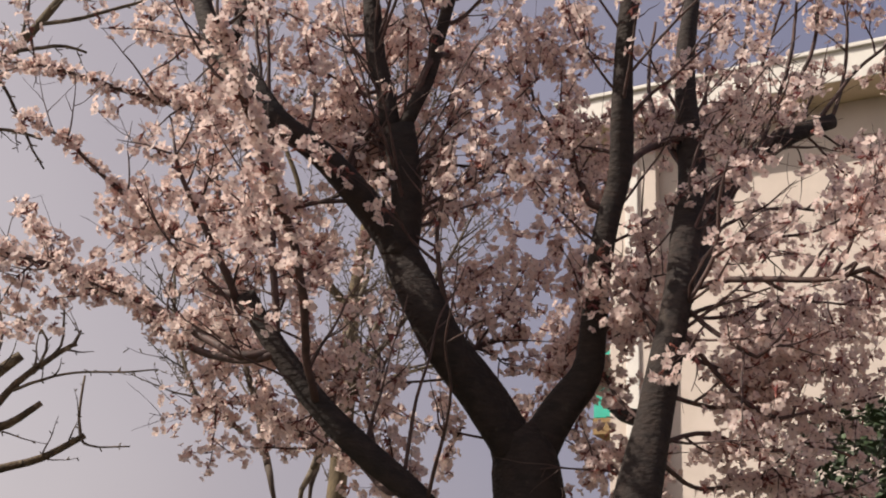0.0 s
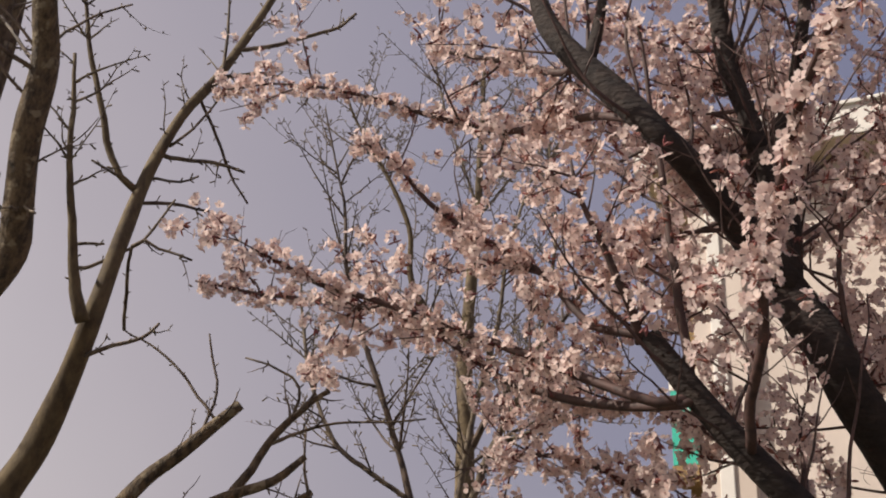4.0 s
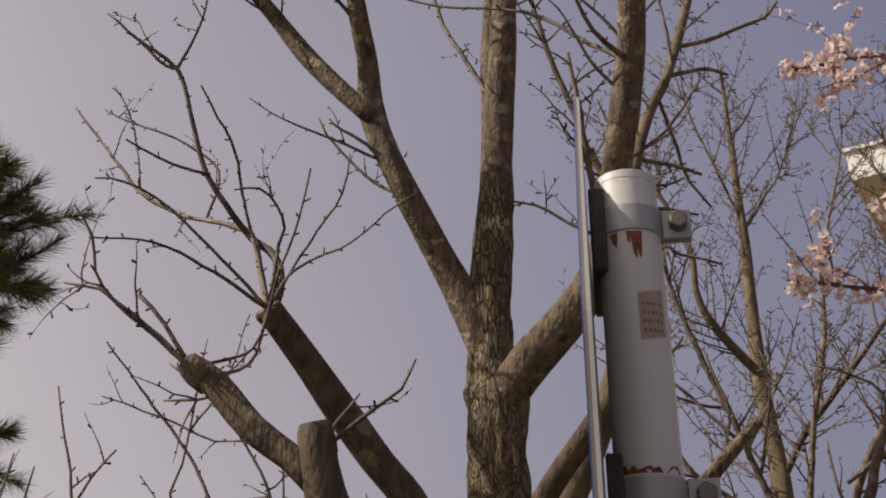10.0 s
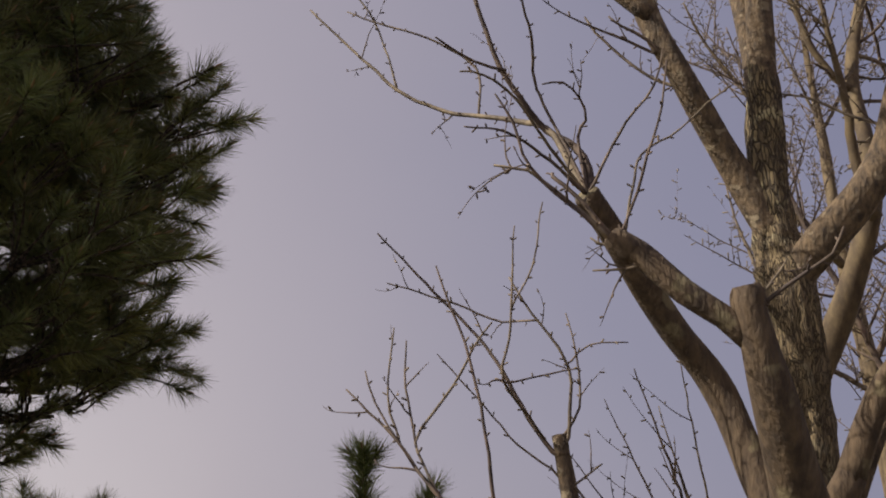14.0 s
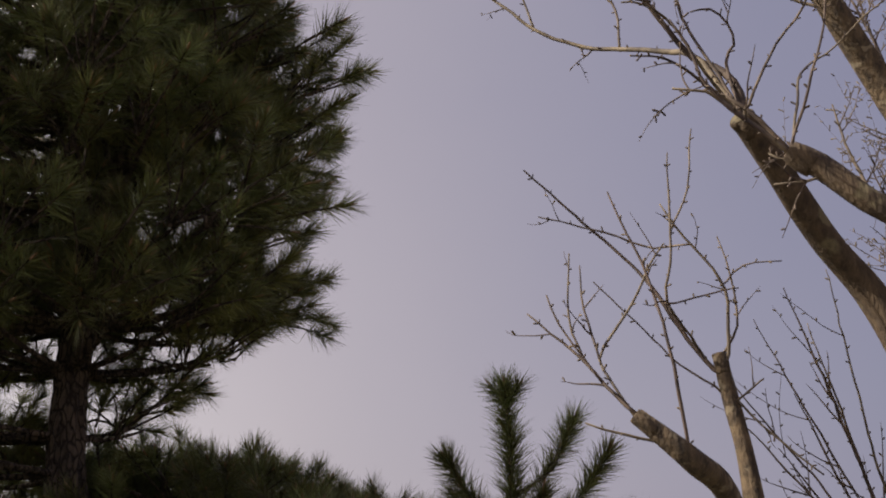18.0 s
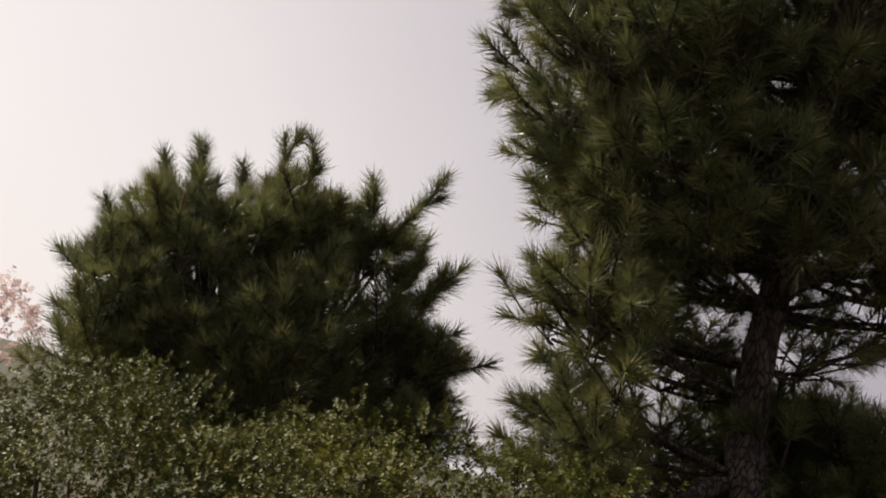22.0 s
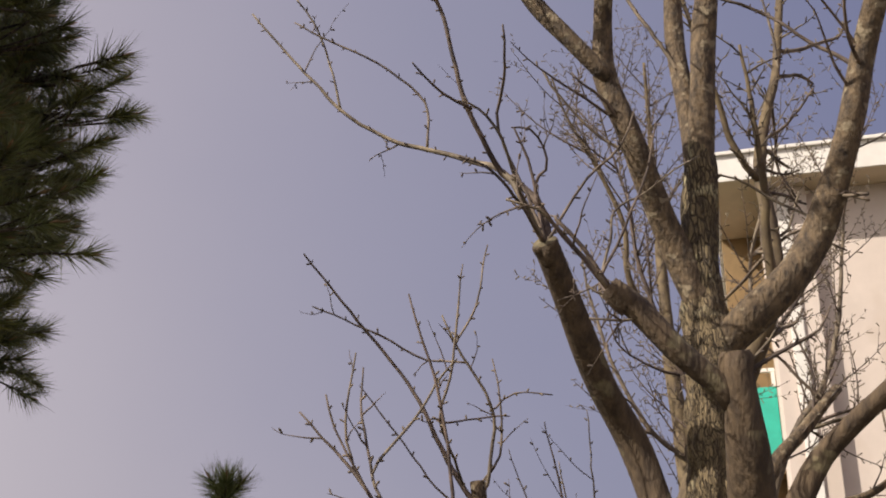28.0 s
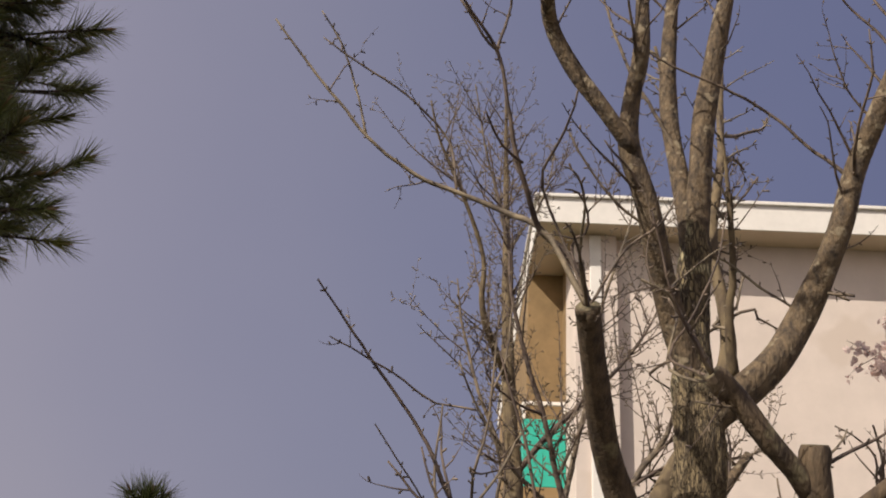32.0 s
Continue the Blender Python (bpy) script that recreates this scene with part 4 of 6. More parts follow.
# -- the twiggy tree in front of the house --
def build_back():
    tree = thing("twiggy_tree", (0.5, 5.7, 0), "tall bare tree with a yellowish stem and dense spurred twigs", "tree")
    ground_stem(tree, BARK_PALE, (0.523, 5.717, 1.85, 0.064), (0.5, 5.7), 0.075)
    c = []
    c.append(limb(tree, "limb", BARK_PALE, (0.523, 5.717, 1.808, 0.064), (0.534, 5.806, 2.786, 0.052), (0.517, 5.848, 3.233, 0.048), (0.511, 5.870, 3.470, 0.044), (0.529, 5.944, 3.949, 0.037), (0.556, 6.018, 4.431, 0.030), (0.558, 6.047, 4.805, 0.022), (0.567, 6.092, 5.295, 0.015), (0.569, 6.113, 5.712, 0.0097), rough=0.05))
    c.append(limb(tree, "limb", BARK_PALE, (0.520, 5.870, 3.470, 0.029), (0.366, 5.757, 3.603, 0.026), (0.239, 5.664, 3.741, 0.022), (0.179, 5.621, 3.897, 0.019), (0.162, 5.585, 4.164, 0.016), (-0.000, 5.553, 4.518, 0.012), (-0.197, 5.519, 4.851, 0.0085), (-0.297, 5.482, 5.110, 0.0052), rough=0.05))
    c.append(limb(tree, "limb", TWIG_GINKGO, (0.343, 4.843, 2.352, 0.0186), (0.234, 4.810, 2.692, 0.0155), (0.129, 4.774, 2.969, 0.0143), (0.020, 4.769, 3.268, 0.0130), (-0.067, 4.763, 3.554, 0.0112), (-0.103, 4.770, 3.891, 0.0081), (-0.185, 4.766, 4.210, 0.0054), (-0.241, 4.749, 4.470, 0.0037), rough=0.05))
    c.append(limb(tree, "limb", TWIG_GINKGO, (0.501, 5.246, 2.411, 0.0186), (0.583, 5.172, 2.936, 0.0155), (0.659, 5.139, 3.270, 0.0143), (0.700, 5.128, 3.444, 0.0124), (0.742, 5.116, 3.812, 0.0099), (0.800, 5.078, 4.052, 0.0081), (0.893, 5.042, 4.334, 0.0056), (0.940, 5.005, 4.590, 0.0029), rough=0.05))
    c.append(limb(tree, "limb", TWIG_GINKGO, (0.564, 5.812, 2.909, 0.0211), (0.668, 5.681, 3.094, 0.0186), (0.804, 5.589, 3.254, 0.0186), (0.939, 5.496, 3.413, 0.0167), (1.090, 5.406, 3.602, 0.0112), (1.216, 5.316, 3.824, 0.0074), (1.326, 5.279, 4.071, 0.0047), rough=0.05))
    c.append(limb(tree, "limb", TWIG_GINKGO, (0.564, 4.843, 2.353, 0.0198), (0.692, 4.760, 2.705, 0.0174), (0.793, 4.669, 2.885, 0.0155), (0.864, 4.627, 3.053, 0.0143), (0.929, 4.590, 3.305, 0.0112), (0.966, 4.556, 3.624, 0.0087), (0.946, 4.468, 3.873, 0.0062), (0.916, 4.432, 4.155, 0.0042), rough=0.05))
    c.append(limb(tree, "limb", TWIG_GINKGO, (0.564, 6.019, 4.451, 0.0112), (0.686, 6.059, 4.646, 0.0087), (0.829, 6.090, 4.862, 0.0068), (0.948, 6.125, 5.174, 0.0058), (1.014, 6.151, 5.496, 0.0035), rough=0.05))
    c.append(limb(tree, "limb", TWIG_GINKGO, (0.550, 6.022, 4.511, 0.0087), (0.438, 5.967, 4.806, 0.0081), (0.310, 5.937, 5.209, 0.0068), (0.214, 5.909, 5.631, 0.0046), rough=0.05))
    c.append(limb(tree, "limb", TWIG_GINKGO, (0.129, 4.774, 2.969, 0.0074), (-0.039, 4.756, 3.005, 0.0062), (-0.193, 4.741, 3.095, 0.0049), (-0.245, 4.739, 3.261, 0.0033), rough=0.05))
    c.append(limb(tree, "limb", TWIG_GINKGO, (0.705, 4.760, 2.705, 0.0112), (0.916, 4.664, 2.782, 0.0093), (1.115, 4.565, 2.819, 0.0068), (1.286, 4.468, 2.877, 0.0044), rough=0.05))
    c.append(limb(tree, "limb", TWIG_GINKGO, (0.599, 4.756, 2.625, 0.0099), (0.817, 4.663, 2.770, 0.0087), (1.068, 4.565, 2.819, 0.0060), (1.335, 4.468, 2.889, 0.0030), rough=0.05))
    c.append(limb(tree, "limb", TWIG_GINKGO, (0.305, 4.832, 2.46, 0.013), (0.10, 4.80, 2.58, 0.012), (-0.06, 4.78, 2.72, 0.011), (-0.20, 4.82, 3.02, 0.0095), (-0.283, 4.88, 3.36, 0.007), (-0.32, 4.91, 3.68, 0.004), rough=0.05))
    for k in (2, 3, 5):
        joined_down(tree, TWIG_GINKGO, c[k], (0.52, 5.70, 1.45), 0.5)
    side = sprout(c, 9, 0.46, 0.0052, 0.45, start=0.08, kink=0.06, per_metre=True) + sprout(c[:6], 8, 0.75, 0.0070, 0.7, start=0.15, kink=0.05)
    finer = sprout(side, 2.6, 0.24, 0.0036, 0.45, kink=0.06)
    m = Mass()
    wood(m, side + finer)
    tagged(m.make("fine_twig_growth", TWIG_GINKGO, tree, smooth=True), kind="stuff")
    m = Mass()
    spurs(m, side + finer, 0.045, 1.7)
    spurs(m, c, 0.05, 2.2)
    tagged(m.make("spur_growth", TWIG_GINKGO, tree, smooth=True), kind="stuff")


# -- cherries --
def flower(mass, at, axis, size):
    fr = frames_of(axis, RNG.uniform(0, 6.3))
    cup = RNG.uniform(0.15, 0.55)
    v, f, s = [], [], []
    for k in range(5):
        a = k * 2 * math.pi / 5 + RNG.normal(0, 0.08)
        c, sn = math.cos(a), math.sin(a)
        ln = size * RNG.uniform(0.9, 1.08)
        w = size * 0.42
        b = len(v)
        for x, y, z in ((0.05, 0, 0), (0.55, w * 0.95 / ln, 0.4), (0.95, w * 0.55 / ln, 0.85), (0.88, 0, 0.7), (0.95, -w * 0.55 / ln, 0.85), (0.55, -w * 0.95 / ln, 0.4)):
            x, y, z = x * ln, y * ln, z * cup * ln
            v.append(fr @ np.array((x * c - y * sn, x * sn + y * c, z)))
        f += [(b, b + 1, b + 5), (b + 1, b + 2, b + 3), (b + 5, b + 3, b + 4), (b + 1, b + 3, b + 5)]
        s += [0] * 4
    b = len(v)
    for k in range(5):
        a = k * 2 * math.pi / 5
        v.append(fr @ np.array((math.cos(a) * size * 0.17, math.sin(a) * size * 0.17, size * 0.07)))
    v.append(fr @ np.array((0, 0, size * 0.26)))
    v.append(fr @ np.array((0, 0, -size * 0.55)))
    for k in range(5):
        f.append((b + k, b + (k + 1) % 5, b + 5 + k % 2))
        s.append(1)
    mass.add(np.array(v) + at, f, s)


def cluster_arrays(count):
    m = Mass()
    for _ in range(count):
        d = RNG.normal(0, 1, 3) + np.array((0, 0, 0.5))
        d /= np.linalg.norm(d)
        at = d * RNG.uniform(0.014, 0.032)
        flower(m, at, d + RNG.normal(0, 0.35, 3), RNG.uniform(0.011, 0.0145))
        w = np.cross(d, (0.3, 0.5, 0.8)) * 0.0007
        m.add([-w, w, at], [(0, 1, 2)], [1])
    for _ in range(3):
        d = RNG.normal(0, 1, 3)
        d /= np.linalg.norm(d)
        v, f = tube(np.array([(0, 0, 0, 0.0012), (*(d * 0.008), 0.0026), (*(d * 0.016), 0.0008)]), 4, RNG)
        m.add(v, [q for q in f if len(q) == 4 and len(set(q)) == 4][:8], [1] * 8)
    return m


def along(curves, every, first=0.1):
    """Places and directions along curves."""
    for c in curves:
        run = np.r_[0, np.cumsum(np.linalg.norm(np.diff(c[:, :3], axis=0), axis=1))]
        at = run[-1] * first
        while at < run[-1]:
            i = min(len(c) - 2, int(np.searchsorted(run, at)))
            yield c[i, :3] + RNG.normal(0, 0.006, 3), c[i + 1, :3] - c[i, :3]
            at += every * RNG.uniform(0.5, 1.6)


CLUSTERS = None


def blossoms(tree, curves, every, near, first=0.1, limbs=(), branches=()):
    """Flower clusters along twigs: those nearest the path as parts, the rest joined."""
    global CLUSTERS
    if CLUSTERS is None:
        CLUSTERS = []
        for n in (3, 4, 5, 6, 7, 4, 5, 6):
            m = cluster_arrays(n)
            ob = m.make("blossom", [PETAL, CALYX])
            CLUSTERS.append((m.packed(), ob.data))
            bpy.data.objects.remove(ob)
    thick = np.concatenate([k for k in limbs if k[0, 3] > 0.02])
    main = np.concatenate([k[:, :3] for k in branches])
    spots = []
    for p, d in along(curves, every, first):
        gap = np.linalg.norm(thick[:, :3] - p, axis=1) - thick[:, 3]
        thin = p[0] < 0.62 and p[2] > 2.5 and np.linalg.norm(main - p, axis=1).min() > 0.10  # few flowers between the outer branches
        sparse = p[0] > 1.95 and p[2] > 2.3 and RNG.random() < 0.15  # thinner flowering on the far side
        front = gap.min() < 0.30 and p[1] < thick[int(gap.argmin()), 1] and RNG.random() < 0.55  # older wood bears few flowers on its sunny side
        if gap.min() > 0.05 and not front and not sparse and not (thin and RNG.random() < 0.62):
            spots.append((p, d))
    spots.sort(key=lambda q: (q[0][0] - near[0]) ** 2 + (q[0][1] - near[1]) ** 2 + (q[0][2] - near[2]) ** 2)
    rest = Mass()
    for i, (p, d) in enumerate(spots):
        k = int(RNG.integers(len(CLUSTERS)))
        turn = frames_of(d + RNG.normal(0, 0.3, 3) * np.linalg.norm(d), RNG.uniform(0, 6.3))
        size = RNG.uniform(0.8, 1.15)
        m, data = CLUSTERS[k]
        if i < 280:
            ob = under(new("blossom", data), tree)
            ob.matrix_basis = Matrix.LocRotScale(Vector(p), Matrix(turn.tolist()), (size, size, size))
        else:
            rest.add_packed(m, turn, size, p)
    if rest.n:
        tagged(rest.make("blossom_mass", [PETAL, CALYX], tree, "pale pink cherry blossoms with dark red centres"), kind="stuff")
    return len(spots)


def build_cherry():
    tree = thing("cherry_tree", (1.62, 2.12, 0), "cherry tree in full pale pink blossom with dark bark", "tree")
    ground_stem(tree, BARK_CHERRY, (1.606, 2.12, 1.6, 0.084), (1.64, 2.12), 0.095)
    c, t = [], []
    c.append(limb(tree, "trunk", BARK_CHERRY, (1.606, 2.120, 1.577, 0.082), (1.592, 2.120, 1.788, 0.080), (1.574, 2.117, 1.921, 0.077), (1.560, 2.111, 2.013, 0.071), (1.529, 2.104, 2.057, 0.059), rough=0.06))
    c.append(limb(tree, "limb", BARK_CHERRY, (1.541, 2.112, 2.024, 0.055), (1.458, 2.048, 2.138, 0.049), (1.388, 1.992, 2.216, 0.047), (1.339, 1.956, 2.295, 0.043), (1.286, 1.971, 2.392, 0.042), (1.243, 1.974, 2.470, 0.039), (1.161, 1.909, 2.557, 0.034), (1.087, 1.852, 2.619, 0.031), (1.007, 1.774, 2.653, 0.029), (0.915, 1.789, 2.768, 0.030), (0.852, 1.814, 2.853, 0.027), (0.786, 1.845, 2.963, 0.023), (0.757, 1.860, 3.08, 0.018), (0.735, 1.870, 3.27, 0.011), flat=True, rough=0.06))
    limb(tree, "limb", BARK_CHERRY, (0.858, 1.812, 2.835, 0.016), (0.888, 1.810, 2.93, 0.013), (0.905, 1.812, 3.05, 0.009), (0.918, 1.815, 3.22, 0.005), rough=0.06)
    c.append(limb(tree, "limb", BARK_CHERRY, (1.268, 1.972, 2.418, 0.037), (1.278, 1.967, 2.521, 0.035), (1.270, 1.952, 2.622, 0.034), (1.245, 1.937, 2.724, 0.037), flat=True, rough=0.06))
    c.append(limb(tree, "limb", BARK_CHERRY, (1.231, 1.937, 2.717, 0.025), (1.209, 1.932, 2.821, 0.023), (1.182, 1.926, 2.904, 0.022), (1.165, 1.913, 3.031, 0.021), (1.140, 1.882, 3.212, 0.016), (1.106, 1.852, 3.417, 0.0094), flat=True, rough=0.06))
    c.append(limb(tree, "limb", BARK_CHERRY, (1.261, 1.937, 2.725, 0.019), (1.291, 1.931, 2.793, 0.018), (1.321, 1.925, 2.892, 0.016), (1.345, 1.912, 3.019, 0.015), (1.374, 1.881, 3.199, 0.012), (1.398, 1.850, 3.385, 0.0066), flat=True, rough=0.06))
    c.append(limb(tree, "limb", BARK_CHERRY, (1.581, 2.111, 2.014, 0.047), (1.639, 2.087, 2.119, 0.038), (1.690, 2.060, 2.193, 0.034), (1.701, 2.015, 2.285, 0.031), (1.708, 1.960, 2.391, 0.028), (1.727, 1.926, 2.505, 0.027), (1.751, 1.901, 2.611, 0.026), (1.750, 1.857, 2.734, 0.023), (1.753, 1.824, 2.865, 0.020), (1.762, 1.790, 2.999, 0.017), (1.785, 1.782, 3.232, 0.011), flat=True, rough=0.06))
    c.append(limb(tree, "limb", BARK_CHERRY, (1.553, 2.007, 1.726, 0.0287), (1.431, 1.961, 1.809, 0.0279), (1.342, 1.915, 1.893, 0.0271), (1.243, 1.869, 1.965, 0.0271), (1.156, 1.843, 2.041, 0.0254), (1.088, 1.837, 2.114, 0.0246), (1.024, 1.831, 2.194, 0.0230), (0.972, 1.834, 2.269, 0.0213), flat=True, rough=0.06))
    t.append(limb(tree, "branch", TWIG_CHERRY, (1.053, 1.833, 2.158, 0.0095), (0.978, 1.828, 2.146, 0.0095), (0.878, 1.891, 2.202, 0.0095), (0.738, 1.986, 2.288, 0.0090), (0.602, 2.019, 2.346, 0.0085), (0.459, 2.011, 2.391, 0.0070), (0.319, 1.993, 2.426, 0.0055), (0.179, 1.966, 2.482, 0.0031)))
    t.append(limb(tree, "branch", TWIG_CHERRY, (1.053, 1.833, 2.158, 0.0095), (1.022, 1.828, 2.142, 0.0095), (0.934, 1.930, 2.168, 0.0095), (0.824, 2.032, 2.205, 0.0090), (0.687, 2.136, 2.283, 0.0080), (0.514, 2.243, 2.425, 0.0076), (0.308, 2.328, 2.509, 0.0063), (0.124, 2.379, 2.538, 0.0046), (-0.077, 2.412, 2.580, 0.0029)))
    t.append(limb(tree, "branch", TWIG_CHERRY, (0.969, 1.776, 2.693, 0.0095), (0.910, 1.859, 2.755, 0.0095), (0.811, 2.013, 2.829, 0.0095), (0.681, 2.135, 2.866, 0.0088), (0.524, 2.127, 2.896, 0.0070), (0.376, 2.119, 2.945, 0.0052), (0.165, 2.194, 3.028, 0.0036), (-0.055, 2.275, 3.057, 0.0029)))
    t.append(limb(tree, "branch", TWIG_CHERRY, (0.972, 1.834, 2.269, 0.0095), (0.870, 1.887, 2.308, 0.0086), (0.780, 1.943, 2.428, 0.0083), (0.666, 1.977, 2.512, 0.0070), (0.534, 2.002, 2.610, 0.0056), (0.470, 1.925, 2.661, 0.0039), (0.375, 1.836, 2.693, 0.0022)))
    t.append(limb(tree, "branch", TWIG_CHERRY, (0.954, 1.834, 2.256, 0.0095), (0.937, 1.796, 2.301, 0.0090), (0.904, 1.759, 2.356, 0.0083), (0.868, 1.732, 2.427, 0.0069), (0.832, 1.706, 2.498, 0.0047), (0.817, 1.689, 2.563, 0.0028)))
    t.append(limb(tree, "branch", TWIG_CHERRY, (1.139, 1.824, 2.058, 0.0095), (1.123, 1.747, 2.134, 0.0095), (1.128, 1.651, 2.210, 0.0094), (1.117, 1.565, 2.294, 0.0085), (1.104, 1.388, 2.355, 0.0079), (1.097, 1.221, 2.408, 0.0068), (1.098, 1.042, 2.435, 0.0041)))
    t.append(limb(tree, "branch", TWIG_CHERRY, (1.046, 1.831, 2.201, 0.0089), (1.035, 1.826, 2.304, 0.0084), (1.020, 1.802, 2.427, 0.0077), (1.009, 1.789, 2.558, 0.0071), (0.982, 1.776, 2.708, 0.0059), (0.973, 1.761, 2.793, 0.0044), (0.956, 1.747, 2.923, 0.0030)))
    t.append(limb(tree, "branch", TWIG_CHERRY, (1.136, 1.909, 2.570, 0.0095), (1.152, 1.933, 2.650, 0.0095), (1.156, 1.936, 2.707, 0.0095)))
    t.append(limb(tree, "branch", TWIG_CHERRY, (1.279, 1.930, 2.778, 0.0094), (1.328, 1.937, 2.915, 0.0080), (1.423, 2.376, 3.094, 0.0086), (1.524, 2.577, 3.105, 0.0061)))
    t.append(limb(tree, "branch", TWIG_CHERRY, (1.730, 1.928, 2.544, 0.0095), (1.689, 1.948, 2.552, 0.0095), (1.647, 2.005, 2.688, 0.0079), (1.587, 2.062, 2.818, 0.0057)))
    t.append(limb(tree, "branch", TWIG_CHERRY, (1.697, 2.033, 2.241, 0.0095), (1.683, 2.137, 2.323, 0.0095), (1.689, 2.241, 2.397, 0.0095)))
    t.append(limb(tree, "branch", TWIG_CHERRY, (1.763, 2.458, 2.732, 0.0095), (1.721, 2.564, 2.845, 0.0095), (1.672, 2.586, 2.888, 0.0095)))
    t.append(limb(tree, "branch", TWIG_CHERRY, (1.751, 1.901, 2.611, 0.0095), (1.818, 1.955, 2.695, 0.0095), (1.931, 2.060, 2.797, 0.0095), (2.071, 2.168, 2.953, 0.0069)))
    t.append(limb(tree, "branch", TWIG_CHERRY, (1.488, 2.071, 2.096, 0.0085), (1.425, 2.035, 2.200, 0.0075), (1.378, 1.955, 2.310, 0.0065), (1.352, 1.895, 2.460, 0.0052), (1.382, 1.853, 2.655, 0.0034)))
    t.append(limb(tree, "branch", TWIG_CHERRY, (1.315, 1.903, 1.912, 0.0095), (1.289, 1.916, 1.901, 0.0095), (1.181, 2.121, 1.997, 0.0095), (1.050, 2.324, 2.054, 0.0095), (0.901, 2.429, 2.151, 0.0079), (0.683, 2.532, 2.194, 0.0055)))
    t.append(limb(tree, "branch", TWIG_CHERRY, (1.156, 1.843, 2.036, 0.0080), (1.106, 1.978, 2.129, 0.0072), (1.024, 2.132, 2.217, 0.0070), (0.912, 2.234, 2.246, 0.0065), (0.762, 2.336, 2.277, 0.0051)))
    t.append(limb(tree, "branch", TWIG_CHERRY, (0.859, 1.813, 2.845, 0.0095), (0.792, 1.916, 2.889, 0.0095), (0.688, 2.021, 2.986, 0.0076), (0.513, 2.127, 3.103, 0.0054)))
    t.append(limb(tree, "branch", TWIG_CHERRY, (1.395, 1.997, 2.209, 0.0085), (1.430, 2.060, 2.240, 0.0078), (1.478, 2.135, 2.280, 0.0066), (1.563, 2.237, 2.340, 0.0044)))
    stub_end(tree, c[6], BARK_CHERRY)
    side = sprout(c[1:], 9, 0.42, 0.005, 0.25, (0, 0.5, 0), start=0.2) + sprout(c[1:4], 13, 0.45, 0.005, 0.1, (0, 0.8, 0), start=0.0) + sprout(t, 5, 0.24, 0.0036, 0.2, (0, 0.3, 0), start=0.1)
    finer = sprout(side, 3, 0.16, 0.0024, 0.2, start=0.2)
    m = Mass()
    wood(m, side + finer)
    tagged(m.make("fine_twig_growth", TWIG_CHERRY, tree, smooth=True), kind="stuff")
    blossoms(tree, t + t + side + finer, 0.035, (0.9, 0.3, 2.0), 0.25, c, t)
    bare = sprout(c[1:], 7, 0.5, 0.0045, 0.6, start=0.3) + sprout(t, 2, 0.22, 0.003, 0.4, start=0.3)
    m = Mass()
    wood(m, bare + sprout(bare, 2, 0.16, 0.0024, 0.3))
    tagged(m.make("bare_twig_growth", TWIG_CHERRY, tree, smooth=True), kind="stuff")


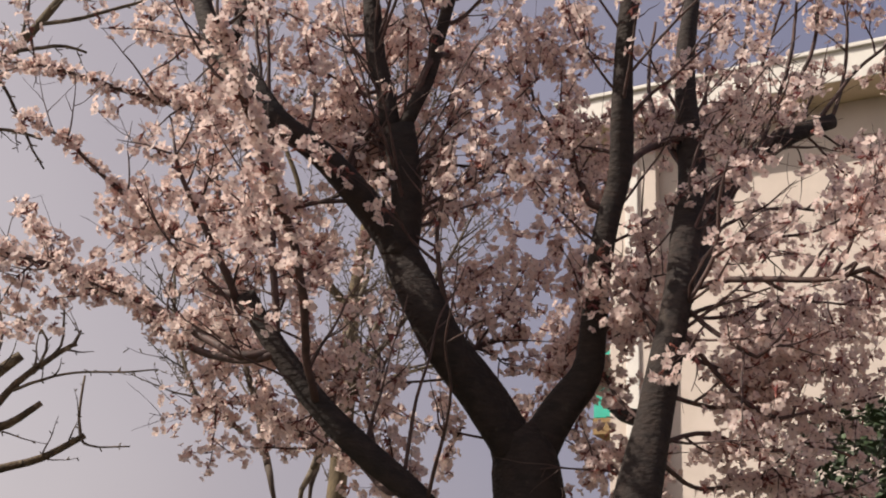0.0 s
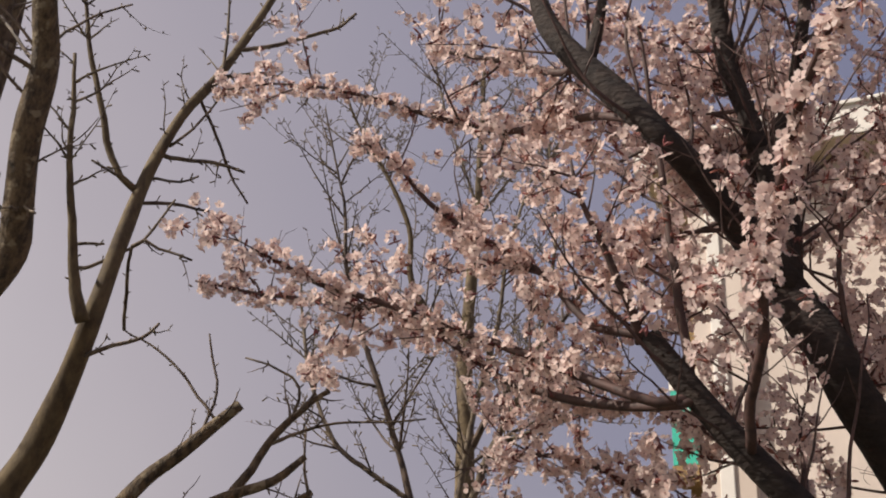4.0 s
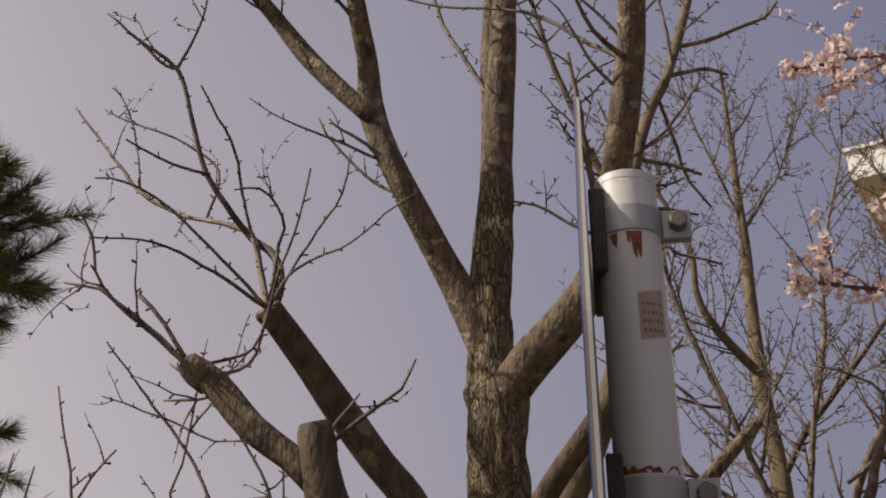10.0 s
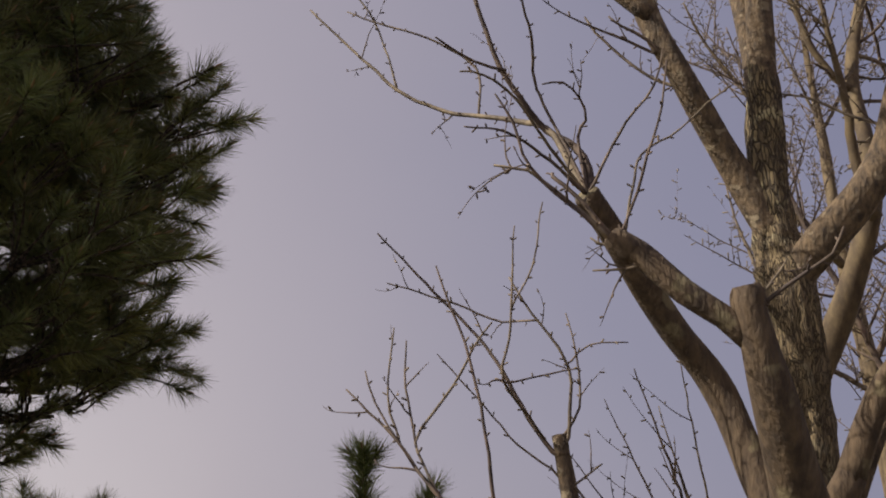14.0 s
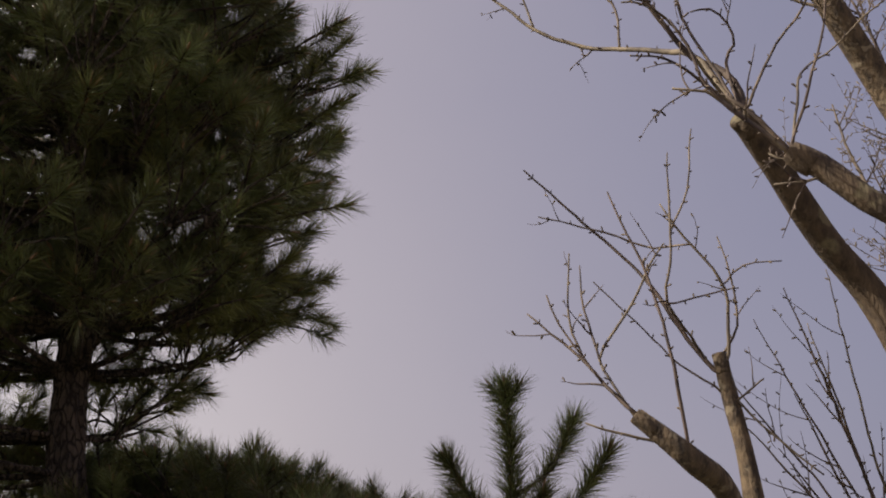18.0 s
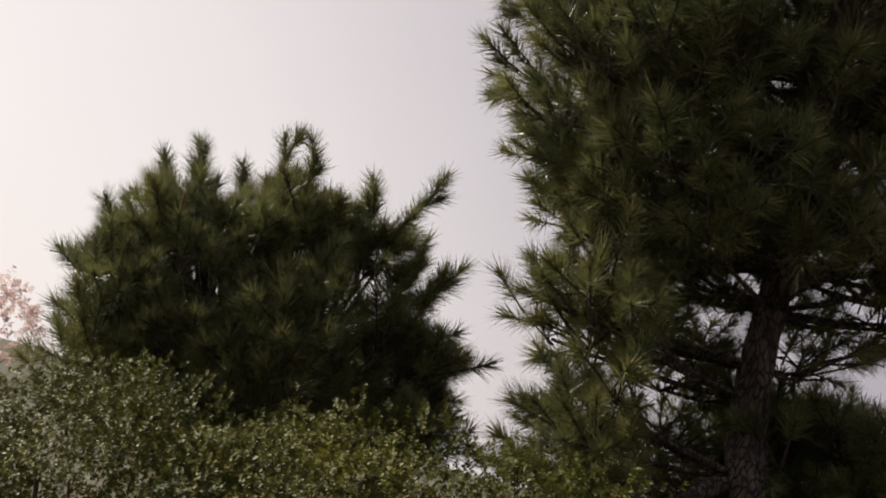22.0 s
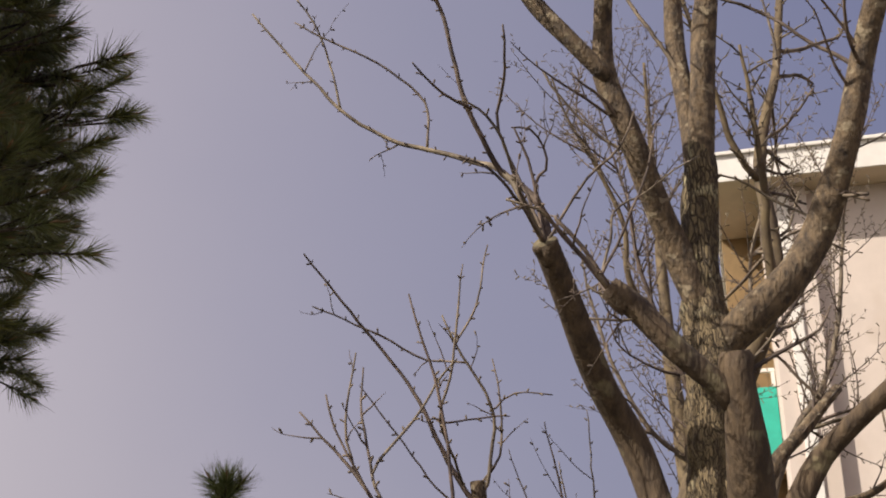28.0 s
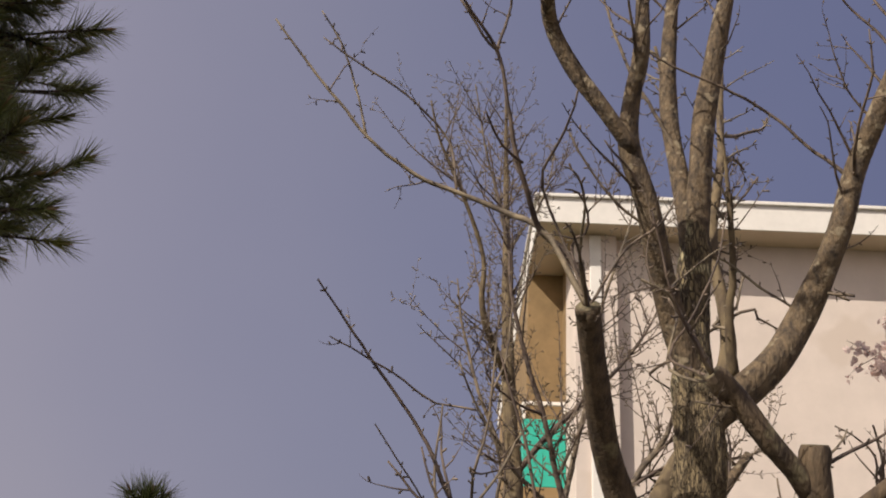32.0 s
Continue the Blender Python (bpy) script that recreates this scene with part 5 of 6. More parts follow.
def build_cherry2():
    tree = thing("cherry_tree", (1.73, 1.86, 0), "second flowering cherry with a leaning trunk and a sawn side limb", "tree")
    ground_stem(tree, BARK_CHERRY, (1.725, 1.857, 1.55, 0.05), (1.70, 1.86), 0.06)
    c, t = [], []
    c.append(limb(tree, "trunk", BARK_CHERRY, (1.725, 1.857, 1.530, 0.048), (1.757, 1.859, 1.777, 0.046), (1.777, 1.855, 1.900, 0.042), (1.815, 1.864, 2.082, 0.037), (1.846, 1.871, 2.224, 0.033), (1.876, 1.898, 2.356, 0.033), (1.899, 1.946, 2.504, 0.031), (1.925, 2.004, 2.668, 0.030), (1.922, 2.042, 2.834, 0.028), (1.927, 2.071, 3.007, 0.025), (1.954, 2.100, 3.190, 0.020), (1.983, 2.142, 3.432, 0.014), rough=0.06))
    c.append(limb(tree, "limb", BARK_CHERRY, (1.875, 1.897, 2.331, 0.030), (1.964, 2.147, 2.529, 0.031), (2.027, 2.306, 2.699, 0.032), (2.098, 2.434, 2.856, 0.032), (2.185, 2.467, 2.934, 0.030), (2.287, 2.491, 3.010, 0.027), (2.413, 2.524, 3.075, 0.023), flat=True, rough=0.06))
    c.append(limb(tree, "limb", TWIG_CHERRY, (1.887, 1.897, 2.344, 0.0083), (1.963, 1.837, 2.345, 0.0069), (2.052, 1.787, 2.334, 0.0062), (2.136, 1.736, 2.322, 0.0054), (2.216, 1.686, 2.336, 0.0043), (2.294, 1.638, 2.359, 0.0026)))
    c.append(limb(tree, "pruned_limb", BARK_CHERRY, (1.818, 2.025, 2.092, 0.017), (1.797, 2.228, 2.138, 0.020), (1.789, 2.451, 2.208, 0.020), flat=True))
    t.append(limb(tree, "branch", TWIG_CHERRY, (2.098, 2.434, 2.856, 0.0077), (2.117, 2.421, 3.005, 0.0070), (2.137, 2.410, 3.178, 0.0064), (2.172, 2.388, 3.350, 0.0048), (2.199, 2.398, 3.550, 0.0033)))
    t.append(limb(tree, "branch", TWIG_CHERRY, (2.185, 2.467, 2.934, 0.0071), (2.236, 2.455, 3.079, 0.0064), (2.289, 2.442, 3.237, 0.0056), (2.311, 2.431, 3.399, 0.0041), (2.326, 2.396, 3.511, 0.0025)))
    t.append(limb(tree, "branch", TWIG_CHERRY, (2.287, 2.491, 3.010, 0.0072), (2.308, 2.478, 3.147, 0.0065), (2.361, 2.465, 3.289, 0.0057), (2.384, 2.452, 3.434, 0.0041), (2.407, 2.397, 3.532, 0.0025)))
    t.append(limb(tree, "branch", TWIG_CHERRY, (2.358, 2.513, 3.050, 0.0072), (2.427, 2.508, 3.148, 0.0065), (2.496, 2.502, 3.239, 0.0057), (2.572, 2.486, 3.306, 0.0049), (2.671, 2.493, 3.446, 0.0033)))
    t.append(limb(tree, "branch", TWIG_CHERRY, (2.114, 2.434, 2.873, 0.0062), (2.044, 2.369, 2.959, 0.0054), (2.026, 2.325, 3.091, 0.0046), (2.038, 2.283, 3.242, 0.0031)))
    t.append(limb(tree, "branch", TWIG_CHERRY, (2.217, 2.469, 2.958, 0.0063), (2.179, 2.476, 3.107, 0.0056), (2.238, 2.486, 3.300, 0.0049), (2.299, 2.495, 3.481, 0.0034)))
    t.append(limb(tree, "branch", TWIG_CHERRY, (2.410, 2.524, 3.075, 0.0065), (2.454, 2.531, 3.218, 0.0058), (2.477, 2.539, 3.376, 0.0042), (2.500, 2.548, 3.540, 0.0026)))
    t.append(limb(tree, "branch", TWIG_CHERRY, (1.912, 2.004, 2.668, 0.0091), (1.877, 2.060, 2.782, 0.0074), (1.853, 2.170, 2.982, 0.0058), (1.886, 2.283, 3.240, 0.0039)))
    t.append(limb(tree, "branch", TWIG_CHERRY, (1.865, 1.888, 2.308, 0.0064), (1.901, 1.884, 2.278, 0.0058), (1.957, 1.831, 2.217, 0.0051), (2.010, 1.829, 2.184, 0.0045), (2.069, 1.832, 2.239, 0.0034)))
    t.append(limb(tree, "branch", TWIG_CHERRY, (1.865, 1.874, 2.274, 0.0052), (1.931, 1.840, 2.387, 0.0047), (1.938, 1.795, 2.495, 0.0035), (1.955, 1.749, 2.576, 0.0023)))
    t.append(limb(tree, "branch", TWIG_CHERRY, (1.852, 1.876, 2.248, 0.0057), (1.886, 1.872, 2.226, 0.0052), (1.983, 1.926, 2.126, 0.0046), (2.083, 1.975, 2.093, 0.0041), (2.215, 2.027, 2.133, 0.0030), (2.311, 2.028, 2.162, 0.0024)))
    t.append(limb(tree, "branch", TWIG_CHERRY, (1.798, 1.860, 1.999, 0.0055), (1.824, 1.860, 2.003, 0.0050), (1.934, 1.922, 2.042, 0.0046), (2.045, 1.971, 2.021, 0.0040), (2.173, 2.023, 2.047, 0.0030), (2.295, 2.020, 2.006, 0.0023)))
    low = []
    low.append(limb(tree, "branch", TWIG_CHERRY, (1.851, 1.870, 2.201, 0.0052), (1.950, 1.980, 2.197, 0.0048), (2.065, 2.080, 2.188, 0.0043), (2.191, 2.182, 2.231, 0.0032), (2.312, 2.235, 2.289, 0.0027)))
    low.append(limb(tree, "branch", TWIG_CHERRY, (1.838, 1.866, 2.106, 0.0051), (1.967, 2.026, 2.123, 0.0048), (2.100, 2.130, 2.189, 0.0038), (2.235, 2.228, 2.151, 0.0033), (2.381, 2.328, 2.150, 0.0027)))
    low.append(limb(tree, "branch", TWIG_CHERRY, (1.802, 1.860, 1.991, 0.0050), (1.925, 2.018, 1.953, 0.0047), (2.064, 2.120, 1.998, 0.0037), (2.197, 2.219, 1.981, 0.0032), (2.367, 2.321, 2.016, 0.0026)))
    low.append(limb(tree, "branch", TWIG_CHERRY, (1.880, 1.894, 2.281, 0.0047), (2.001, 2.037, 2.328, 0.0044), (2.126, 2.140, 2.392, 0.0039), (2.243, 2.240, 2.399, 0.0034), (2.376, 2.339, 2.376, 0.0028)))
    low.append(limb(tree, "branch", TWIG_CHERRY, (1.892, 1.920, 2.390, 0.0048), (1.999, 1.995, 2.486, 0.0044), (2.124, 2.046, 2.524, 0.0039), (2.255, 2.099, 2.577, 0.0033), (2.399, 2.155, 2.691, 0.0027)))
    low.append(limb(tree, "branch", TWIG_CHERRY, (1.803, 1.862, 2.036, 0.0045), (1.752, 2.027, 2.138, 0.0043), (1.724, 2.134, 2.266, 0.0039), (1.786, 2.241, 2.411, 0.0034), (1.841, 2.350, 2.586, 0.0029)))
    low.append(limb(tree, "branch", TWIG_CHERRY, (1.779, 1.856, 1.924, 0.0044), (1.736, 2.121, 2.007, 0.0043), (1.685, 2.327, 2.119, 0.0041), (1.719, 2.434, 2.257, 0.0036), (1.664, 2.542, 2.405, 0.0031)))
    low.append(limb(tree, "branch", TWIG_CHERRY, (1.964, 2.147, 2.529, 0.0054), (2.098, 2.254, 2.664, 0.0050), (2.238, 2.357, 2.727, 0.0044), (2.384, 2.458, 2.758, 0.0031)))
    low.append(limb(tree, "branch", TWIG_CHERRY, (1.839, 1.869, 2.176, 0.0046), (1.803, 1.935, 2.290, 0.0042), (1.824, 1.992, 2.426, 0.0038), (1.807, 2.049, 2.571, 0.0026)))
    t += low
    more = sprout(low, 6, 0.22, 0.0034, 0.2, start=0.1)
    side = sprout(c[:3], 12, 0.40, 0.005, 0.25, (0, 0.5, 0), start=0.25) + sprout(t, 4, 0.24, 0.0036, 0.2, start=0.1) + sprout([c[1]], 14, 0.5, 0.006, 1.2, start=0.3)
    finer = sprout(side, 2.6, 0.16, 0.0024, 0.2, start=0.2)
    m = Mass()
    wood(m, side + finer)
    tagged(m.make("fine_twig_growth", TWIG_CHERRY, tree, smooth=True), kind="stuff")
    blossoms(tree, low + more + sprout(more, 2.5, 0.13, 0.0022, 0.2) + t[-13:] + side[: len(side) * 3 // 5] + finer[: len(finer) * 2 // 3], 0.046, (1.6, 0.2, 2.0), 0.25, c, t)


# -- pines --
TUFTS = []


def make_tufts():
    """Bottle-brush shoots: a short stem with stiff forward needles all round it."""
    for n, dry, ln in ((118, 0, 0.10), (124, 0, 0.12), (110, 0, 0.08), (120, 0.05, 0.11), (116, 0, 0.09)):
        m = Mass()
        for _ in range(n):
            u = RNG.uniform(0.0, 1.0) ** 0.75
            a = RNG.uniform(0, 6.3)
            tilt = 1.12 - 0.62 * u + RNG.normal(0, 0.2)
            d = np.array((math.cos(a) * math.sin(tilt), math.sin(a) * math.sin(tilt), math.cos(tilt)))
            base = np.array((math.cos(a) * 0.003, math.sin(a) * 0.003, u * ln))
            size = RNG.uniform(0.070, 0.100)
            side = np.cross(d, RNG.normal(0, 1, 3))
            side *= 0.0018 / np.linalg.norm(side)
            m.add([base - side, base + side, base + d * size + RNG.normal(0, 0.003, 3)], [(0, 1, 2)], [1 if RNG.random() < dry else 0])
        v, f = tube(np.array([(0, 0, -0.05, 0.0042), (0, 0, ln * 0.6, 0.0036), (0, 0, ln, 0.003), (0, 0, ln + 0.02, 0.0044), (0, 0, ln + 0.036, 0.001)]), 4, RNG, 0.05)
        m.add(v, f[:-2], [3] * 8 + [2] * 8)
        ob = m.make("needle_tuft", [NEEDLE, NEEDLE_DRY, CANDLE, BARK_PINE])
        TUFTS.append((m.packed(), ob.data))
        bpy.data.objects.remove(ob)


def tufts(tree, spots, near, most=280):
    """Needle tufts at (place, axis, size): the nearest as parts, the rest joined."""
    spots = sorted(spots, key=lambda q: (q[0][0] - near[0]) ** 2 + (q[0][1] - near[1]) ** 2 + (q[0][2] - near[2]) ** 2)
    rest = Mass()
    for i, (p, d, size) in enumerate(spots):
        pack, data = TUFTS[int(RNG.integers(len(TUFTS)))]
        turn = frames_of(d, RNG.uniform(0, 6.3))
        if i < most:
            ob = under(new("needle_tuft", data), tree)
            ob.matrix_basis = Matrix.LocRotScale(Vector(p), Matrix(turn.tolist()), (size, size, size))
        else:
            rest.add_packed(pack, turn, size, p)
    if rest.n:
        tagged(rest.make("needle_foliage", [NEEDLE, NEEDLE_DRY, CANDLE, BARK_PINE], tree), kind="stuff")


def clump(spots, curves, node, out, count, spread, rise, size=1.0):
    """A fan of shoots that share one node of a bough."""
    node, out = np.asarray(node, float), np.asarray(out, float)
    foot = node - out * 0.10 - np.array((0, 0, 0.08))
    for _ in range(count):
        o = RNG.normal(0, 1, 3) * np.array((1, 1, 0.55))
        p = node + o * spread
        d = out * 0.5 + o * 0.55 + np.array((0, 0, rise)) + RNG.normal(0, 0.15, 3)
        d /= np.linalg.norm(d)
        spots.append((p, d, size * RNG.uniform(0.82, 1.12)))
        curves.append(spline([(*foot, 0.006), (*((foot + p) / 2 - d * 0.03), 0.0045), (*(p - d * 0.02), 0.0036)], 0.08))


def build_pine():
    tree = thing("pine_tree", (-2.92, 2.8, 0), "dark green pine with a leaning trunk and dense needle tufts", "tree")
    curves, spots = [], []
    ground_stem(tree, BARK_PINE, (-2.92, 2.81, 0.66, 0.076), (-2.85, 2.75), 0.085)
    stem = limb(tree, "trunk", BARK_PINE, (-2.921, 2.808, 0.641, 0.075), (-3.008, 2.896, 1.003, 0.073), (-3.102, 2.947, 1.214, 0.072), (-3.229, 2.997, 1.408, 0.072), (-3.332, 3.036, 1.595, 0.068), (-3.391, 3.076, 1.786, 0.064), (-3.424, 3.107, 2.002, 0.059), (-3.427, 3.140, 2.262, 0.056), (-3.400, 3.153, 2.519, 0.053), (-3.354, 3.168, 2.821, 0.047), (-3.288, 3.185, 3.168, 0.039), (-3.215, 3.205, 3.567, 0.028), (-3.137, 3.230, 4.076, 0.015), rough=0.05, ridge=0.08, step=0.03)
    limb(tree, "limb", BARK_PINE, (-3.367, 3.035, 1.581, 0.039), (-3.416, 2.902, 1.524, 0.034), (-3.423, 2.799, 1.463, 0.028), (-3.449, 2.696, 1.399, 0.020))
    # crown in layers: height, reach to one side and to the other across the view from the path, depth
    across, deep = np.array((0.82, 0.57, 0)), np.array((-0.57, 0.82, 0))
    for z, left, right, depth in (
        (1.46, -0.64, -0.14, 0.34), (1.60, -0.72, -0.06, 0.40), (1.74, -0.70, -0.02, 0.42), (2.00, -0.78, 0.14, 0.48), (2.13, -0.80, 0.34, 0.52), (2.36, -0.88, 0.56, 0.60),
        (2.52, -1.0, 0.76, 0.70), (2.70, -1.10, 0.84, 0.78), (2.90, -1.16, 0.82, 0.82), (3.08, -1.20, 0.84, 0.85), (3.26, -1.22, 0.82, 0.85), (3.44, -1.22, 0.78, 0.84),
        (3.62, -1.20, 0.62, 0.80), (3.80, -1.16, 0.44, 0.72), (3.98, -1.02, 0.30, 0.62), (4.16, -0.80, 0.2, 0.46), (4.32, -0.55, 0.1, 0.3),
    ):
        mid = np.array((-3.4, 3.1, z)) + across * (left + right) / 2
        wide = (right - left) / 2
        girth = math.pi * (wide + depth)
        first = RNG.uniform(0, 6.3)
        rim = max(7, int(girth / 0.27))
        inner = int(wide * depth * (26 if z < 2.3 else 15))
        for k in range(rim + inner):
            if k < rim:
                a, share = first + k * 6.283 / rim + RNG.normal(0, 0.12), RNG.uniform(0.78, 1.0)
            else:
                a, share = RNG.uniform(0, 6.3), math.sqrt(RNG.uniform(0.05, 0.6))
            if z > 2.3 and noise.noise((math.cos(a) * 1.7, math.sin(a) * 1.7, z * 3.1)) > 0.26:
                continue  # a gap between boughs
            out = across * math.cos(a) * wide + deep * math.sin(a) * depth
            reach = np.linalg.norm(out)
            node = mid + out * share + np.array((0, 0, RNG.normal(0, 0.03)))
            if z < 2.3 and (node - mid) @ deep < 0.14 and (node - np.array((-3.4, 3.1, 0))) @ across > -0.42:
                continue  # the lower trunk stands free towards the path
            s0 = stem[int(np.argmin(abs(stem[:, 2] - min(z, 3.95) + 0.14))), :3]
            if k < rim or k % 3 == 0:
                way = (s0 + node) / 2 - np.array((0, 0, 0.05))
                c = spline([(*s0, 0.012), (*way, 0.009), (*(node - np.array((0, 0, 0.06))), 0.006)], 0.08)
                curves.append(c)
                for q in (0.28, 0.4, 0.52, 0.64, 0.76, 0.9) if z < 2.6 else (0.5, 0.7, 0.88):
                    p = c[int(q * (len(c) - 1)), :3] + RNG.normal(0, 0.03, 3)
                    away = p - np.array((-3.4, 3.1, 0))
                    if p[2] < 2.4 and away @ deep < 0.12 and abs(away @ across) < 0.32:
                        continue
                    spots.append((p, out / reach * 0.5 + RNG.normal(0, 0.5, 3) + np.array((0, 0, 0.45)), RNG.uniform(0.85, 1.1)))
            lone = k < rim and RNG.random() < 0.16
            clump(spots, curves, node + out / reach * (0.09 if lone else 0.0), out / reach * (1.0 if k < rim else 0.5), 4 if lone else int(RNG.integers(8, 12)), 0.05 if lone else 0.08, 0.6 if lone else 0.5, 1.06)
    m = Mass()
    wood(m, curves, 4)
    tagged(m.make("bough_wood", BARK_PINE, tree, smooth=True), kind="stuff")
    tufts(tree, spots, (-1.7, -0.2, 2.6))


def build_low_pine():
    tree = thing("low_pine", (-2.9, 3.65, 0), "low spreading pine with a flat dark crown", "tree")
    ground_stem(tree, BARK_PINE, (-2.85, 3.65, 1.45, 0.035), (-2.8, 3.65), 0.05)
    curves, spots = [], []
    for k in range(84):
        x = -3.72 + k * 0.0165 + RNG.normal(0, 0.03)
        top = 1.86 if x < -3.25 else 1.83 - 0.40 * max(0.0, x + 3.05)
        for j in range(3):
            y = 3.68 + RNG.normal(0, 0.2)
            z = top - (0.0 if j == 0 else RNG.uniform(0.08, 0.30) if j == 1 else RNG.uniform(0.3, 0.62)) + RNG.normal(0, 0.03)
            way = np.array((x + 2.85, (y - 3.65), 0.0))
            way /= np.linalg.norm(way) + 0.2
            foot = (-2.85 + (x + 2.85) * 0.8, 3.78, max(1.15, z - 0.3))
            curves.append(spline([(*foot, 0.007), ((foot[0] + x) / 2, (y + foot[1]) / 2, (z + foot[2]) / 2, 0.006), (x, y, z - 0.06, 0.005)], 0.08))
            clump(spots, curves, (x, y, z), way * 0.4, 5, 0.075, 0.55, 0.95)
    for k in range(9):
        x = -3.65 + k * 0.15
        curves.append(spline([(-2.85, 3.68, 1.05, 0.016), ((x - 2.85) / 2, 3.76, 1.16, 0.012), (x, 3.78, 1.45, 0.008)], 0.08))
    for x, z in ((-2.47, 1.74), (-2.56, 1.66), (-2.36, 1.58), (-2.28, 1.62), (-2.2, 1.5), (-2.42, 1.48), (-2.12, 1.56), (-2.3, 1.42)):
        c = spline([(-2.85, 3.65, 1.3, 0.012), ((x - 2.85) / 2, 3.62, 1.36, 0.010), (x, 3.6, z, 0.006)], 0.06)
        curves.append(c)
        for q in np.linspace(0.55, 1.0, 4):
            spots.append((c[int(q * (len(c) - 1)), :3], np.array((RNG.normal(0, 0.2), 0, 1.0)), 0.85))
    m = Mass()
    wood(m, curves, 4)
    tagged(m.make("bough_wood", BARK_PINE, tree, smooth=True), kind="stuff")
    tufts(tree, spots, (-1.7, -0.2, 2.0), 200)
    young = thing("young_pine", (-1.97, 3.56, 0), "young pine with an upright leader and upturned side shoots", "tree")
    curves, spots = [], []
    stem = limb(young, "trunk", BARK_PINE, (-1.96, 3.56, -0.1, 0.03), (-1.97, 3.56, 1.0, 0.022), (-1.975, 3.56, 1.7, 0.011), (-1.97, 3.56, 2.12, 0.006))
    for z in np.arange(1.56, 2.06, 0.05):
        spots.append((stem[int(np.argmin(abs(stem[:, 2] - z))), :3], np.array((RNG.normal(0, 0.05), RNG.normal(0, 0.05), 1.0)), 1.2))
    for k in range(4):
        spots.append((np.array((-1.97, 3.56, 2.06)), np.array((math.cos(k * 1.57) * 0.7, math.sin(k * 1.57) * 0.7, 1.0)), 0.95))
    # side shoots: offset across, height of the tip, depth
    for u, z, v in ((-0.22, 1.83, -0.05), (0.21, 1.93, 0.02), (0.29, 1.80, -0.08), (0.43, 1.60, 0.05), (-0.17, 1.70, 0.1), (0.20, 1.62, 0.1), (0.05, 1.68, -0.2), (-0.08, 1.66, 0.2), (0.30, 1.56, -0.1)):
        tip = np.array((-1.97 + 0.96 * u - 0.27 * v, 3.56 + 0.27 * u + 0.96 * v, z))
        root = z - 0.14 - 0.25 * abs(u)
        c = spline([(-1.972, 3.56, root, 0.009), (-1.97 + (tip[0] + 1.97) * 0.62, 3.56 + (tip[1] - 3.56) * 0.62, root + (z - root) * 0.42, 0.007), (*tip, 0.004)], 0.03)
        curves.append(c)
        for q in (0.42, 0.6, 0.78, 0.92, 1.0):
            k = min(len(c) - 2, int(q * (len(c) - 1)))
            t = c[k + 1, :3] - c[k, :3]
            spots.append((c[k, :3], t / np.linalg.norm(t) + np.array((0, 0, 0.2)), 1.08))
    m = Mass()
    wood(m, curves)
    tagged(m.make("bough_wood", BARK_PINE, young, smooth=True), kind="stuff")
    tufts(young, spots, (-1.7, -0.2, 2.0), 160)


def build_round_pine():
    cx, cy = -5.51, 2.65
    tree = thing("round_pine", (cx, cy, 0), "rounded pine with upright brush-like shoots on its crown", "tree")
    ground_stem(tree, BARK_PINE, (cx, cy, 1.5, 0.06), (cx, cy), 0.08)
    curves, spots = [], []
    for k in range(260):
        a, h = RNG.uniform(0, 6.3), RNG.uniform(-0.55, 1.0)
        r = math.sqrt(1 - h * h) * (1 + 0.10 * math.sin(3 * a + 1.0) + 0.07 * math.sin(7 * a))
        share = RNG.uniform(0.86, 1.0) if k < 215 else RNG.uniform(0.45, 0.85)
        out = np.array((math.cos(a) * r, math.sin(a) * r, 0))
        node = np.array((cx, cy, 1.52)) + np.array((out[0] * 0.80, out[1] * 0.80, h * 0.78)) * share
        curves.append(spline([(cx, cy, 0.95, 0.014), (*(node * 0.5 + np.array((cx, cy, 0.95)) * 0.5), 0.010), (*(node - np.array((0, 0, 0.06))), 0.006)], 0.1))
        clump(spots, curves, node, out * 0.35, 6, 0.06, 0.8, 1.1)
    right = np.array((0.738, 0.675, 0))
    # upright leaders: offset across, height of the tip, lean
    for u, z, lean in ((-0.22, 2.52, 0.02), (-0.57, 2.36, -0.05), (-0.73, 2.26, -0.06), (-0.02, 2.42, 0.0), (0.45, 2.44, 0.10), (0.36, 2.36, -0.02), (0.56, 2.16, 0.05), (-0.36, 2.32, -0.03), (0.12, 2.30, 0.0), (0.22, 2.28, 0.02), (-0.86, 1.95, -0.06), (0.66, 2.06, 0.08), (0.80, 1.80, 0.10), (-0.12, 2.30, 0.0), (0.28, 2.34, 0.0)):
        foot = np.array((cx, cy, z - 0.38)) + right * u * 0.84 + np.array((0.3, -0.3, 0)) * RNG.uniform(-0.6, 1.0)
        tip = foot + right * lean * 1.6 + np.array((0, 0, 0.44))
        c = spline([(*foot, 0.012), (*((foot + tip) / 2 - right * lean * 0.4), 0.009), (*tip, 0.005)], 0.04)
        curves.append(c)
        for q in np.linspace(0.1, 1.0, 8):
            k = min(len(c) - 2, int(q * (len(c) - 1)))
            spots.append((c[k, :3], c[k + 1, :3] - c[k, :3] + RNG.normal(0, 0.010, 3), 1.0))
    m = Mass()
    wood(m, curves, 4)
    tagged(m.make("bough_wood", BARK_PINE, tree, smooth=True), kind="stuff")
    tufts(tree, spots, (-1.7, -0.2, 2.4), 260)


